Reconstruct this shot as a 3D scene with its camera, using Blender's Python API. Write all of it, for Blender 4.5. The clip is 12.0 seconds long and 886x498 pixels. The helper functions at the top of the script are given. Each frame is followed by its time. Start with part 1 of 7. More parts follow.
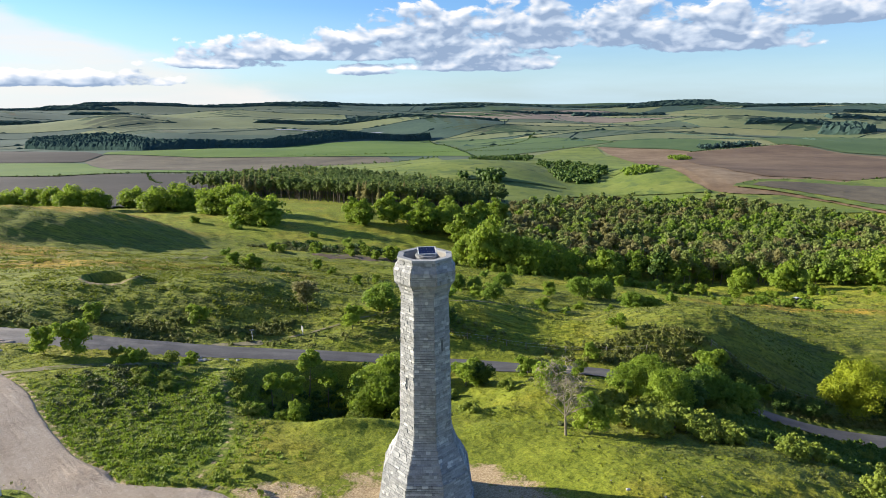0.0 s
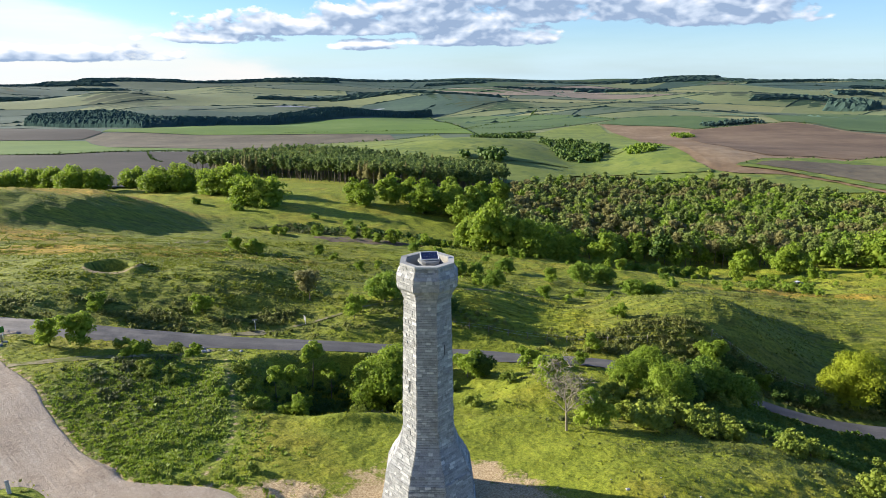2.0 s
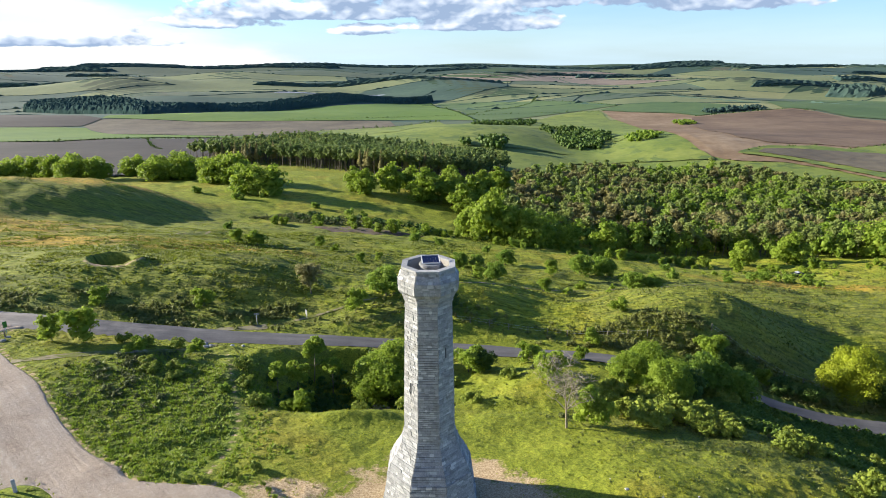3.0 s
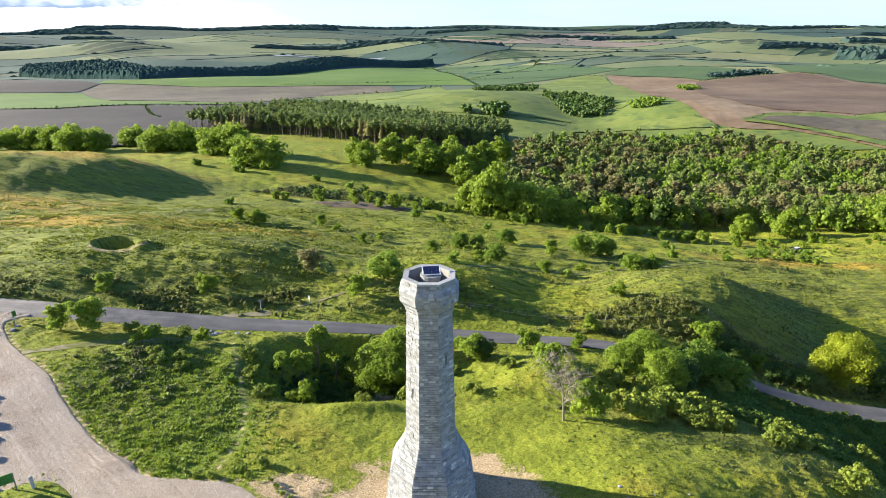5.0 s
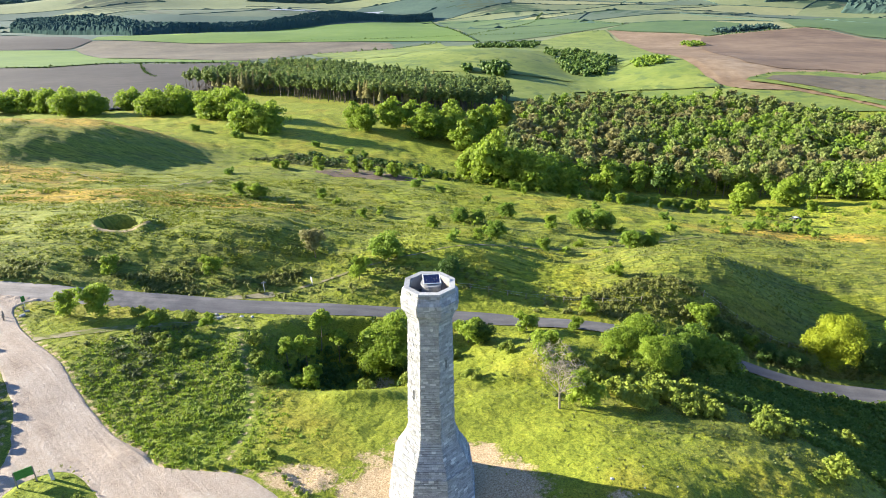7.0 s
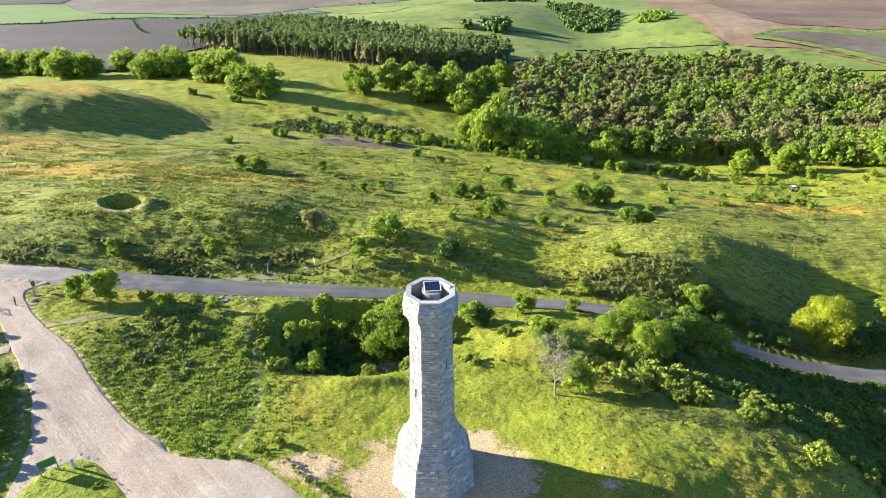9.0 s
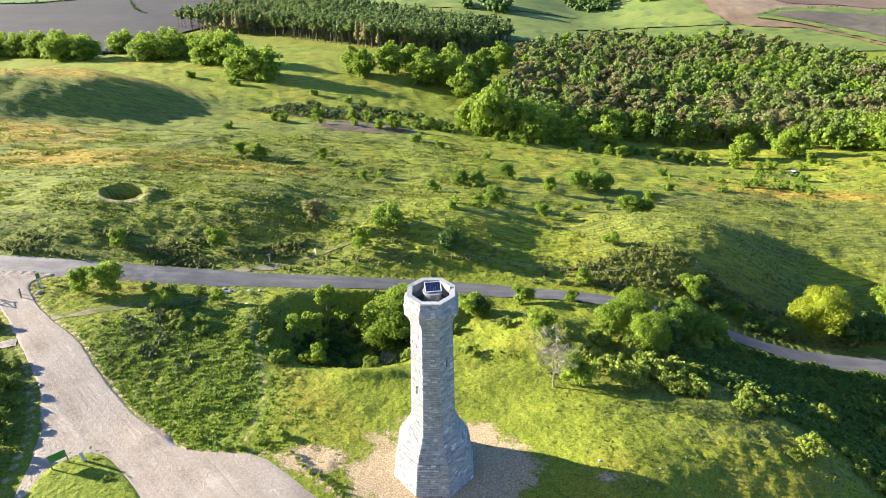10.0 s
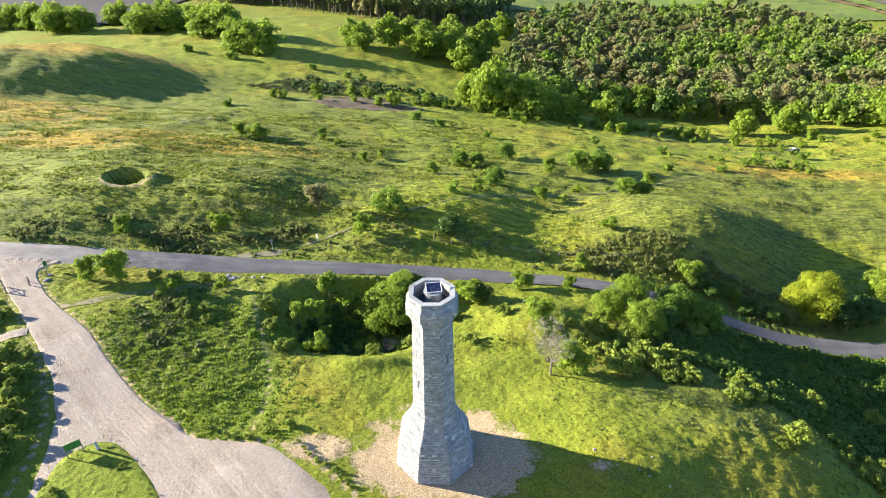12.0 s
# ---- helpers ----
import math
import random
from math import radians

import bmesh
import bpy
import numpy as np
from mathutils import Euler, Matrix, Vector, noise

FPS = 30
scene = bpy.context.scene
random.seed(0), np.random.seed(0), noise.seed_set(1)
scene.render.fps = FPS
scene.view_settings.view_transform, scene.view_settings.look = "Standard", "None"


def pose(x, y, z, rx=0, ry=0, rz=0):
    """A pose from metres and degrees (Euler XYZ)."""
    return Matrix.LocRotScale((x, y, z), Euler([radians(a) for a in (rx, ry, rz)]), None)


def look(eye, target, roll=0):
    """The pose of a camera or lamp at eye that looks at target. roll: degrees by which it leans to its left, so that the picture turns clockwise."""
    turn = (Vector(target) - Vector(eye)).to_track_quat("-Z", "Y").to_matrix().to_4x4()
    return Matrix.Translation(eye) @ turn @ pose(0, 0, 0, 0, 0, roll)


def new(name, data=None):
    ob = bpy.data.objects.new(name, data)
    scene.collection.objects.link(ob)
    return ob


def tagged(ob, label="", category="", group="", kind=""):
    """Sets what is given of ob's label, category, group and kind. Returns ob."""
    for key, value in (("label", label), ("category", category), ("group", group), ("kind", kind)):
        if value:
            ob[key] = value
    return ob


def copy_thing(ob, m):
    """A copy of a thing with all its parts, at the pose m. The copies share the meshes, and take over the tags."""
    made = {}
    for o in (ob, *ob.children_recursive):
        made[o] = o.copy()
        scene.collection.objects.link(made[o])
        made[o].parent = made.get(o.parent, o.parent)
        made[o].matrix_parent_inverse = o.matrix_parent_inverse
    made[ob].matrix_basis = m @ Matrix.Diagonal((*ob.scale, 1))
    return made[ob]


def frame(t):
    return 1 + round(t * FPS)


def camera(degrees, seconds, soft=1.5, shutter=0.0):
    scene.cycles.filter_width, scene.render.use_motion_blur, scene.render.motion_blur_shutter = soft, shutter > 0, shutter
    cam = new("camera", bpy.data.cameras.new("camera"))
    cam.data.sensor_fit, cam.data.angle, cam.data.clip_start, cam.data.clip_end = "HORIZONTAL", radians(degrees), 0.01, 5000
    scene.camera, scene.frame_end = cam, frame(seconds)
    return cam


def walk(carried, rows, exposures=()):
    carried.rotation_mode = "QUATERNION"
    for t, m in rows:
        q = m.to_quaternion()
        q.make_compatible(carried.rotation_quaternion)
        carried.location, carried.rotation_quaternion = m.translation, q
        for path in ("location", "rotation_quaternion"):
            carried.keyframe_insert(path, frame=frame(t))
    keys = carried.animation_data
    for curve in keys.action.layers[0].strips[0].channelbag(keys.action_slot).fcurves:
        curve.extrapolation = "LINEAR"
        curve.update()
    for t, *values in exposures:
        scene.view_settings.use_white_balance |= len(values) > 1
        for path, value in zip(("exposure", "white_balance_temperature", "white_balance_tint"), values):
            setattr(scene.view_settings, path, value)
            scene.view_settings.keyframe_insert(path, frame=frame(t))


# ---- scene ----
cam = camera(70.8, 12.0, soft=0.9)
PATH = [
    (0, (2.011, -46.263, 33.889), (1.989, -44.323, 33.402), 0.0),
    (0.5, (2.021, -46.165, 34.341), (1.997, -44.23, 33.838), -0.0),
    (1, (1.992, -46.002, 34.828), (1.967, -44.071, 34.308), -0.1),
    (1.5, (1.949, -45.868, 35.391), (1.924, -43.942, 34.852), -0.0),
    (2, (1.911, -45.749, 35.998), (1.885, -43.829, 35.44), -0.0),
    (2.5, (1.9, -45.604, 36.657), (1.873, -43.69, 36.078), -0.1),
    (3, (1.873, -45.485, 37.319), (1.845, -43.578, 36.719), -0.0),
    (5, (1.926, -45.282, 41.109), (1.895, -43.411, 40.402), -0.1),
    (5.5, (1.908, -45.16, 42.137), (1.878, -43.301, 41.399), -0.1),
    (6, (1.932, -45.062, 43.23), (1.902, -43.216, 42.461), -0.1),
    (6.5, (1.958, -44.948, 44.359), (1.928, -43.116, 43.558), -0.2),
    (7, (1.945, -44.855, 45.456), (1.914, -43.037, 44.623), -0.2),
    (9, (1.925, -44.533, 50.162), (1.895, -42.778, 49.203), -0.3),
    (9.5, (1.929, -44.462, 51.182), (1.9, -42.723, 50.194), -0.4),
    (10, (1.91, -44.395, 52.188), (1.88, -42.672, 51.173), -0.4),
    (10.5, (1.943, -44.292, 53.098), (1.913, -42.583, 52.059), -0.4),
    (11, (1.928, -44.221, 54.003), (1.898, -42.526, 52.941), -0.5),
    (11.5, (1.93, -44.177, 54.788), (1.9, -42.495, 53.707), -0.5),
    (12, (1.905, -44.161, 55.406), (1.875, -42.49, 54.307), -0.5),
]
walk(cam, [(t, look(eye, target, roll)) for t, eye, target, roll in PATH],
     exposures=[(0, 1.45), (3, 1.65), (5.5, 2.02), (7, 2.27), (9, 2.26), (12, 2.25)])

# ---- sky and sun ----
SUN_WAY = Vector((-0.965, 0.262, math.tan(radians(16.3)))).normalized()
SUN_EL = math.asin(SUN_WAY.z)
SUN_ROT = math.atan2(SUN_WAY.x, SUN_WAY.y)

world = bpy.data.worlds.new("sky")
scene.world = world
world.use_nodes = True
wt = world.node_tree
wt.nodes.clear()


def wmath(op, a, b=None, clamp=False):
    n = wt.nodes.new("ShaderNodeMath")
    n.operation, n.use_clamp = op, clamp
    for i, v in enumerate((a, b)):
        if v is None:
            continue
        if isinstance(v, (int, float)):
            n.inputs[i].default_value = v
        else:
            wt.links.new(v, n.inputs[i])
    return n.outputs[0]


sky = wt.nodes.new("ShaderNodeTexSky")
sky.sky_type = "NISHITA"
sky.sun_disc = False
sky.sun_elevation, sky.sun_rotation = SUN_EL, SUN_ROT
sky.altitude, sky.air_density, sky.dust_density, sky.ozone_density = 250, 1.0, 0.25, 3.0
coord = wt.nodes.new("ShaderNodeTexCoord")
split = wt.nodes.new("ShaderNodeSeparateXYZ")
wt.links.new(coord.outputs["Generated"], split.inputs[0])
# bearing and height angle of a direction, in degrees; bearing 0 is along +y
bearing = wmath("MULTIPLY", wmath("ARCTAN2", split.outputs[0], split.outputs[1]), 57.2958)
height = wmath("MULTIPLY", wmath("ARCSINE", split.outputs[2]), 57.2958)


def cloud_noise(sx, sy, detail, shift, rough=0.55, distort=0.0, at=None):
    bx, hy = at or (bearing, height)
    c = wt.nodes.new("ShaderNodeCombineXYZ")
    wt.links.new(wmath("MULTIPLY", bx, sx), c.inputs[0])
    wt.links.new(wmath("MULTIPLY", hy, sy), c.inputs[1])
    c.inputs[2].default_value = shift
    n = wt.nodes.new("ShaderNodeTexNoise")
    n.inputs["Scale"].default_value, n.inputs["Detail"].default_value = 1.0, detail
    n.inputs["Roughness"].default_value, n.inputs["Distortion"].default_value = rough, distort
    wt.links.new(c.outputs[0], n.inputs["Vector"])
    return n.outputs[0]


# heaps of cloud: bearing, height of the flat base, half width, height of the dome over it (degrees)
HEAPS = [(-31, 0.75, 9.0, 1.1), (-20.5, 2.25, 5.5, 0.75), (-16, 2.9, 7.0, 1.9), (-8, 1.75, 3.5, 0.7), (-1.5, 3.3, 8.5, 4.4), (7.5, 4.3, 6.5, 4.2),
         (2.5, 2.1, 7.5, 1.6), (15, 4.3, 6.0, 3.6), (22, 3.8, 7.5, 3.9), (29.5, 5.3, 5.5, 2.4), (-9.5, 3.0, 7.0, 2.4), (37, 5.8, 7.0, 2.6), (-52, 3.5, 9, 3.0), (56, 5, 9, 3.5)]


def cloud_density(bx, hy, fine=True):
    """Depth of cloud along a direction: domes on flat bases, broken up by billows."""
    total = None
    for b, base, wide, tall in HEAPS:
        u = wmath("DIVIDE", wmath("SUBTRACT", bx, b), wide)
        v = wmath("DIVIDE", wmath("SUBTRACT", hy, base), tall)
        v = wmath("MAXIMUM", v, wmath("MULTIPLY", v, -3.0 * min(tall, 2.2)))
        d = wmath("SUBTRACT", 1.0, wmath("ADD", wmath("MULTIPLY", u, u), wmath("MULTIPLY", v, v)))
        total = d if total is None else wmath("MAXIMUM", total, d)
    total = wmath("MAXIMUM", total, -0.75)
    billow = wmath("SUBTRACT", cloud_noise(0.42, 0.75, 7 if fine else 2.5, 3.0, 0.55, 0.25, (bx, hy)), 0.5)
    if not fine:
        return wmath("ADD", total, wmath("MULTIPLY", billow, 3.1))
    small = wmath("SUBTRACT", cloud_noise(1.3, 2.3, 4, 9.0, 0.55, 0.0, (bx, hy)), 0.5)
    return add_all([total, wmath("MULTIPLY", billow, 3.1), wmath("MULTIPLY", small, 0.75)])


def add_all(items):
    total = items[0]
    for i in items[1:]:
        total = wmath("ADD", total, i)
    return total


here = cloud_density(bearing, height)
soft_here = cloud_density(bearing, height, False)
sunward = cloud_density(wmath("ADD", bearing, -0.25), wmath("ADD", height, 0.55), False)
cover = wt.nodes.new("ShaderNodeMapRange")
cover.inputs["From Min"].default_value, cover.inputs["From Max"].default_value = 0.02, 0.48
cover.interpolation_type = "SMOOTHSTEP"
wt.links.new(here, cover.inputs["Value"])
# cloud colour: crowns towards the sun are bright, undersides blue-grey
lit = wmath("ADD", wmath("MULTIPLY", wmath("SUBTRACT", soft_here, sunward), 0.62), wmath("SUBTRACT", 0.48, wmath("MULTIPLY", here, 0.20)))
lit = wmath("ADD", lit, wmath("MULTIPLY", wmath("SUBTRACT", cloud_noise(1.1, 1.9, 6, 15.0, 0.6), 0.5), 0.26))
tone = wt.nodes.new("ShaderNodeValToRGB")
tone.color_ramp.elements[0].position, tone.color_ramp.elements[0].color = 0.20, (0.29, 0.39, 0.56, 1)
tone.color_ramp.elements[1].position, tone.color_ramp.elements[1].color = 0.86, (1.0, 0.97, 0.95, 1)
mid = tone.color_ramp.elements.new(0.52)
mid.color = (0.57, 0.66, 0.80, 1)
wt.links.new(lit, tone.inputs[0])
# a sheet of thin white cloud on the sun's side, its edge sloping down towards the middle
sheet = wt.nodes.new("ShaderNodeMapRange")
sheet.interpolation_type = "SMOOTHSTEP"
sheet.inputs["From Min"].default_value, sheet.inputs["From Max"].default_value = -0.2, 1.8
wt.links.new(wmath("ADD", wmath("SUBTRACT", wmath("SUBTRACT", -3.9, wmath("MULTIPLY", bearing, 0.3)), height), wmath("MULTIPLY", wmath("SUBTRACT", cloud_noise(0.25, 0.8, 6, 52.0), 0.5), 2.6)), sheet.inputs["Value"])
cirrus_n = wmath("MULTIPLY", sheet.outputs[0], wmath("ADD", wmath("MULTIPLY", cloud_noise(0.09, 0.7, 6, 44.0), 0.9), 0.28), True)
# white haze low down
low = wt.nodes.new("ShaderNodeMapRange")
low.inputs["From Min"].default_value, low.inputs["From Max"].default_value = 7.0, -1.0
low.inputs["To Min"].default_value, low.inputs["To Max"].default_value = 0.0, 0.62
wt.links.new(height, low.inputs["Value"])
veil_n = wmath("MULTIPLY", low.outputs[0], wmath("ADD", wmath("MULTIPLY", cloud_noise(0.07, 0.5, 6, 40.0), 1.2), 0.35), True)
bg_sky, bg_veil, bg_cloud, bg_cirrus = (wt.nodes.new("ShaderNodeBackground") for _ in range(4))
bg_cirrus.inputs["Color"].default_value, bg_cirrus.inputs["Strength"].default_value = (1.0, 0.97, 0.95, 1), 0.35
bg_sky.inputs["Strength"].default_value = 0.054
bg_veil.inputs["Color"].default_value, bg_veil.inputs["Strength"].default_value = (0.63, 0.84, 1.0, 1), 0.41
bg_cloud.inputs["Strength"].default_value = 0.42
tint = wt.nodes.new("ShaderNodeMix")
tint.data_type, tint.blend_type = "RGBA", "MULTIPLY"
tint.inputs[0].default_value, tint.inputs[7].default_value = 1.0, (0.74, 0.97, 1.34, 1)
wt.links.new(sky.outputs[0], tint.inputs[6])
wt.links.new(tint.outputs[2], bg_sky.inputs["Color"])
wt.links.new(tone.outputs[0], bg_cloud.inputs["Color"])
mix_a, mix_b = wt.nodes.new("ShaderNodeMixShader"), wt.nodes.new("ShaderNodeMixShader")
wt.links.new(veil_n, mix_a.inputs[0])
wt.links.new(bg_sky.outputs[0], mix_a.inputs[1])
wt.links.new(bg_veil.outputs[0], mix_a.inputs[2])
wt.links.new(cover.outputs[0], mix_b.inputs[0])
mix_c = wt.nodes.new("ShaderNodeMixShader")
wt.links.new(cirrus_n, mix_c.inputs[0])
wt.links.new(mix_a.outputs[0], mix_c.inputs[1])
wt.links.new(bg_cirrus.outputs[0], mix_c.inputs[2])
wt.links.new(mix_c.outputs[0], mix_b.inputs[1])
wt.links.new(bg_cloud.outputs[0], mix_b.inputs[2])
wout = wt.nodes.new("ShaderNodeOutputWorld")
wt.links.new(mix_b.outputs[0], wout.inputs[0])

sun_data = bpy.data.lights.new("sun", "SUN")
sun_data.energy, sun_data.angle, sun_data.color = 4.5, radians(0.55), (1.0, 0.92, 0.76)
sun = new("sun", sun_data)
sun.matrix_world = look(SUN_WAY * 200, (0, 0, 0))

# ---- materials ----
def mat_base(name):
    m = bpy.data.materials.new(name)
    m.use_nodes = True
    return m, m.node_tree, m.node_tree.nodes["Principled BSDF"]


def noise_of(nt, scale, detail=6.0, rough=0.55, vector=None, distort=0.0):
    n = nt.nodes.new("ShaderNodeTexNoise")
    n.inputs["Scale"].default_value, n.inputs["Detail"].default_value = scale, detail
    n.inputs["Roughness"].default_value, n.inputs["Distortion"].default_value = rough, distort
    if vector is not None:
        nt.links.new(vector, n.inputs["Vector"])
    return n.outputs[0]


def ramp_of(nt, value, stops):
    r = nt.nodes.new("ShaderNodeValToRGB")
    e = r.color_ramp.elements
    while len(e) < len(stops):
        e.new(0.5)
    for el, (p, c) in zip(e, stops):
        el.position, el.color = p, (*c, 1) if len(c) == 3 else c
    nt.links.new(value, r.inputs[0])
    return r.outputs[0]


def mix_of(nt, fac, a, b, blend="MIX"):
    n = nt.nodes.new("ShaderNodeMix")
    n.data_type, n.blend_type = "RGBA", blend
    for sock, v in ((n.inputs[0], fac), (n.inputs[6], a), (n.inputs[7], b)):
        if isinstance(v, (int, float)):
            sock.default_value = v
        elif isinstance(v, tuple):
            sock.default_value = (*v, 1)
        else:
            nt.links.new(v, sock)
    return n.outputs[2]


def math_of(nt, op, a, b=0.0, clamp=False):
    n = nt.nodes.new("ShaderNodeMath")
    n.operation, n.use_clamp = op, clamp
    for i, v in enumerate((a, b)):
        if isinstance(v, (int, float)):
            n.inputs[i].default_value = v
        else:
            nt.links.new(v, n.inputs[i])
    return n.outputs[0]


def step_of(nt, value, lo, hi):
    n = nt.nodes.new("ShaderNodeMapRange")
    n.interpolation_type = "SMOOTHSTEP"
    n.inputs["From Min"].default_value, n.inputs["From Max"].default_value = lo, hi
    nt.links.new(value, n.inputs["Value"])
    return n.outputs[0]


def bump_of(nt, bsdf, value, strength, distance):
    b = nt.nodes.new("ShaderNodeBump")
    b.inputs["Strength"].default_value, b.inputs["Distance"].default_value = strength, distance
    nt.links.new(value, b.inputs["Height"])
    nt.links.new(b.outputs[0], bsdf.inputs["Normal"])


def place_of(nt):
    return nt.nodes.new("ShaderNodeNewGeometry").outputs["Position"]


def surface(name, stops, scale, grain, rough=0.85, bump=0.4, dist=0.02, metal=0.0, spots=None):
    """A weathered surface: broad tone from one noise, grain from a second, optional spots of another colour."""
    m, nt, b = mat_base(name)
    p = place_of(nt)
    broad = noise_of(nt, scale, 5, 0.6, p)
    fine = noise_of(nt, grain, 5, 0.65, p)
    col = ramp_of(nt, math_of(nt, "ADD", math_of(nt, "MULTIPLY", broad, 0.65), math_of(nt, "MULTIPLY", fine, 0.35)), stops)
    if spots:
        colour, size, lo, hi = spots
        col = mix_of(nt, step_of(nt, noise_of(nt, size, 4, 0.6, p, 0.4), lo, hi), col, colour)
    nt.links.new(col, b.inputs["Base Color"])
    b.inputs["Roughness"].default_value, b.inputs["Metallic"].default_value = rough, metal
    b.inputs["Specular IOR Level"].default_value = 0.25
    bump_of(nt, b, fine, bump, dist)
    return m


def leafy(name, stops, glow=0.45, rough=0.6, random_per="island", patch=0.35):
    """Foliage: each leaf or tuft has a tone of its own, and light shines through."""
    m, nt, b = mat_base(name)
    geo = nt.nodes.new("ShaderNodeNewGeometry")
    info = nt.nodes.new("ShaderNodeObjectInfo")
    broad = noise_of(nt, patch, 3, 0.5, geo.outputs["Position"])
    v = math_of(nt, "ADD", math_of(nt, "MULTIPLY", geo.outputs["Random Per Island"], 0.22), math_of(nt, "MULTIPLY", broad, 0.58))
    v = math_of(nt, "ADD", v, math_of(nt, "ADD", math_of(nt, "MULTIPLY", info.outputs["Random"], 0.16), 0.05))
    col = ramp_of(nt, v, stops)
    nt.links.new(col, b.inputs["Base Color"])
    b.inputs["Roughness"].default_value = rough
    b.inputs["Specular IOR Level"].default_value = 0.2
    tr = nt.nodes.new("ShaderNodeBsdfTranslucent")
    nt.links.new(col, tr.inputs["Color"])
    mix = nt.nodes.new("ShaderNodeMixShader")
    mix.inputs[0].default_value = glow
    nt.links.new(b.outputs[0], mix.inputs[1])
    nt.links.new(tr.outputs[0], mix.inputs[2])
    nt.links.new(mix.outputs[0], nt.nodes["Material Output"].inputs[0])
    return m


def ground_material():
    m, nt, b = mat_base("turf")
    p = place_of(nt)

    def mask(name):
        a = nt.nodes.new("ShaderNodeAttribute")
        a.attribute_name = name
        return a.outputs["Fac"]

    fine, mid, broad = noise_of(nt, 2.2, 8, 0.7, p), noise_of(nt, 0.35, 7, 0.65, p, 0.5), noise_of(nt, 0.045, 5, 0.55, p)
    blend = math_of(nt, "ADD", math_of(nt, "MULTIPLY", mid, 0.42), math_of(nt, "MULTIPLY", fine, 0.58))
    grass = ramp_of(nt, blend, [(0.30, (0.115, 0.146, 0.014)), (0.45, (0.152, 0.184, 0.018)), (0.57, (0.184, 0.208, 0.022)), (0.72, (0.225, 0.235, 0.030))])
    dry = ramp_of(nt, blend, [(0.3, (0.16, 0.120, 0.016)), (0.5, (0.265, 0.188, 0.028)), (0.7, (0.35, 0.242, 0.048))])
    lush = ramp_of(nt, blend, [(0.32, (0.058, 0.098, 0.012)), (0.48, (0.108, 0.160, 0.018)), (0.66, (0.180, 0.225, 0.030))])
    heath = ramp_of(nt, blend, [(0.32, (0.070, 0.094, 0.017)), (0.5, (0.128, 0.152, 0.027)), (0.68, (0.200, 0.205, 0.042))])
    # tussocks: every cushion of grass has its own tone
    tus = nt.nodes.new("ShaderNodeTexVoronoi")
    tus.feature, tus.inputs["Scale"].default_value = "SMOOTH_F1", 1.5
    wob = nt.nodes.new("ShaderNodeVectorMath")
    wob.operation = "ADD"
    wob_n = nt.nodes.new("ShaderNodeTexNoise")
    wob_n.inputs["Scale"].default_value, wob_n.inputs["Detail"].default_value = 1.1, 3
    nt.links.new(p, wob_n.inputs["Vector"])
    nt.links.new(p, wob.inputs[0])
    nt.links.new(wob_n.outputs["Color"], wob.inputs[1])
    nt.links.new(wob.outputs[0], tus.inputs["Vector"])
    tsep = nt.nodes.new("ShaderNodeSeparateColor")
    nt.links.new(tus.outputs["Color"], tsep.inputs[0])
    grass = mix_of(nt, 0.10, grass, ramp_of(nt, tsep.outputs[0], [(0.1, (0.075, 0.105, 0.012)), (0.5, (0.175, 0.202, 0.021)), (0.9, (0.29, 0.285, 0.042))]))
    col = mix_of(nt, math_of(nt, "MULTIPLY", step_of(nt, broad, 0.48, 0.66), 0.40), grass, dry)
    col = mix_of(nt, math_of(nt, "MULTIPLY", step_of(nt, mask("lush"), 0.15, 0.75), 0.85), col, lush)
    # blades and dead stalks: fine light and dark grain
    grain = math_of(nt, "ADD", math_of(nt, "MULTIPLY", noise_of(nt, 5.0, 5, 0.75, p), 0.8), math_of(nt, "MULTIPLY", noise_of(nt, 1.1, 6, 0.75, p, 0.8), 0.2))
    heath_m = step_of(nt, math_of(nt, "ADD", mask("heath"), math_of(nt, "MULTIPLY", math_of(nt, "SUBTRACT", mid, 0.5), 1.1)), 0.40, 0.60)
    col = mix_of(nt, math_of(nt, "MULTIPLY", heath_m, 0.85), col, heath)
    col = mix_of(nt, step_of(nt, math_of(nt, "ADD", mask("dry"), math_of(nt, "MULTIPLY", math_of(nt, "SUBTRACT", fine, 0.5), 0.8)), 0.15, 0.80), col, dry)
    col = mix_of(nt, 1.0, col, ramp_of(nt, grain, [(0.38, (0.48, 0.54, 0.54)), (0.5, (1.0, 1.0, 1.0)), (0.62, (1.45, 1.38, 1.30))]), "MULTIPLY")
    # beyond the lane the grass grows in rows along the terraces
    row_v = nt.nodes.new("ShaderNodeVectorMath")
    row_v.operation = "MULTIPLY"
    row_v.inputs[1].default_value = (0.24, 1.6, 0.0)
    nt.links.new(p, row_v.inputs[0])
    rows = noise_of(nt, 1.0, 7, 0.62, row_v.outputs[0], 0.25)
    psep = nt.nodes.new("ShaderNodeSeparateXYZ")
    nt.links.new(p, psep.inputs[0])
    row_m = math_of(nt, "MULTIPLY", step_of(nt, psep.outputs[1], 38.0, 60.0), math_of(nt, "SUBTRACT", 1.0, step_of(nt, psep.outputs[1], 250.0, 400.0)))
    band_v = nt.nodes.new("ShaderNodeVectorMath")
    band_v.operation = "MULTIPLY"
    band_v.inputs[1].default_value = (0.06, 0.42, 0.0)
    nt.links.new(p, band_v.inputs[0])
    bands = noise_of(nt, 1.0, 6, 0.6, band_v.outputs[0], 0.4)
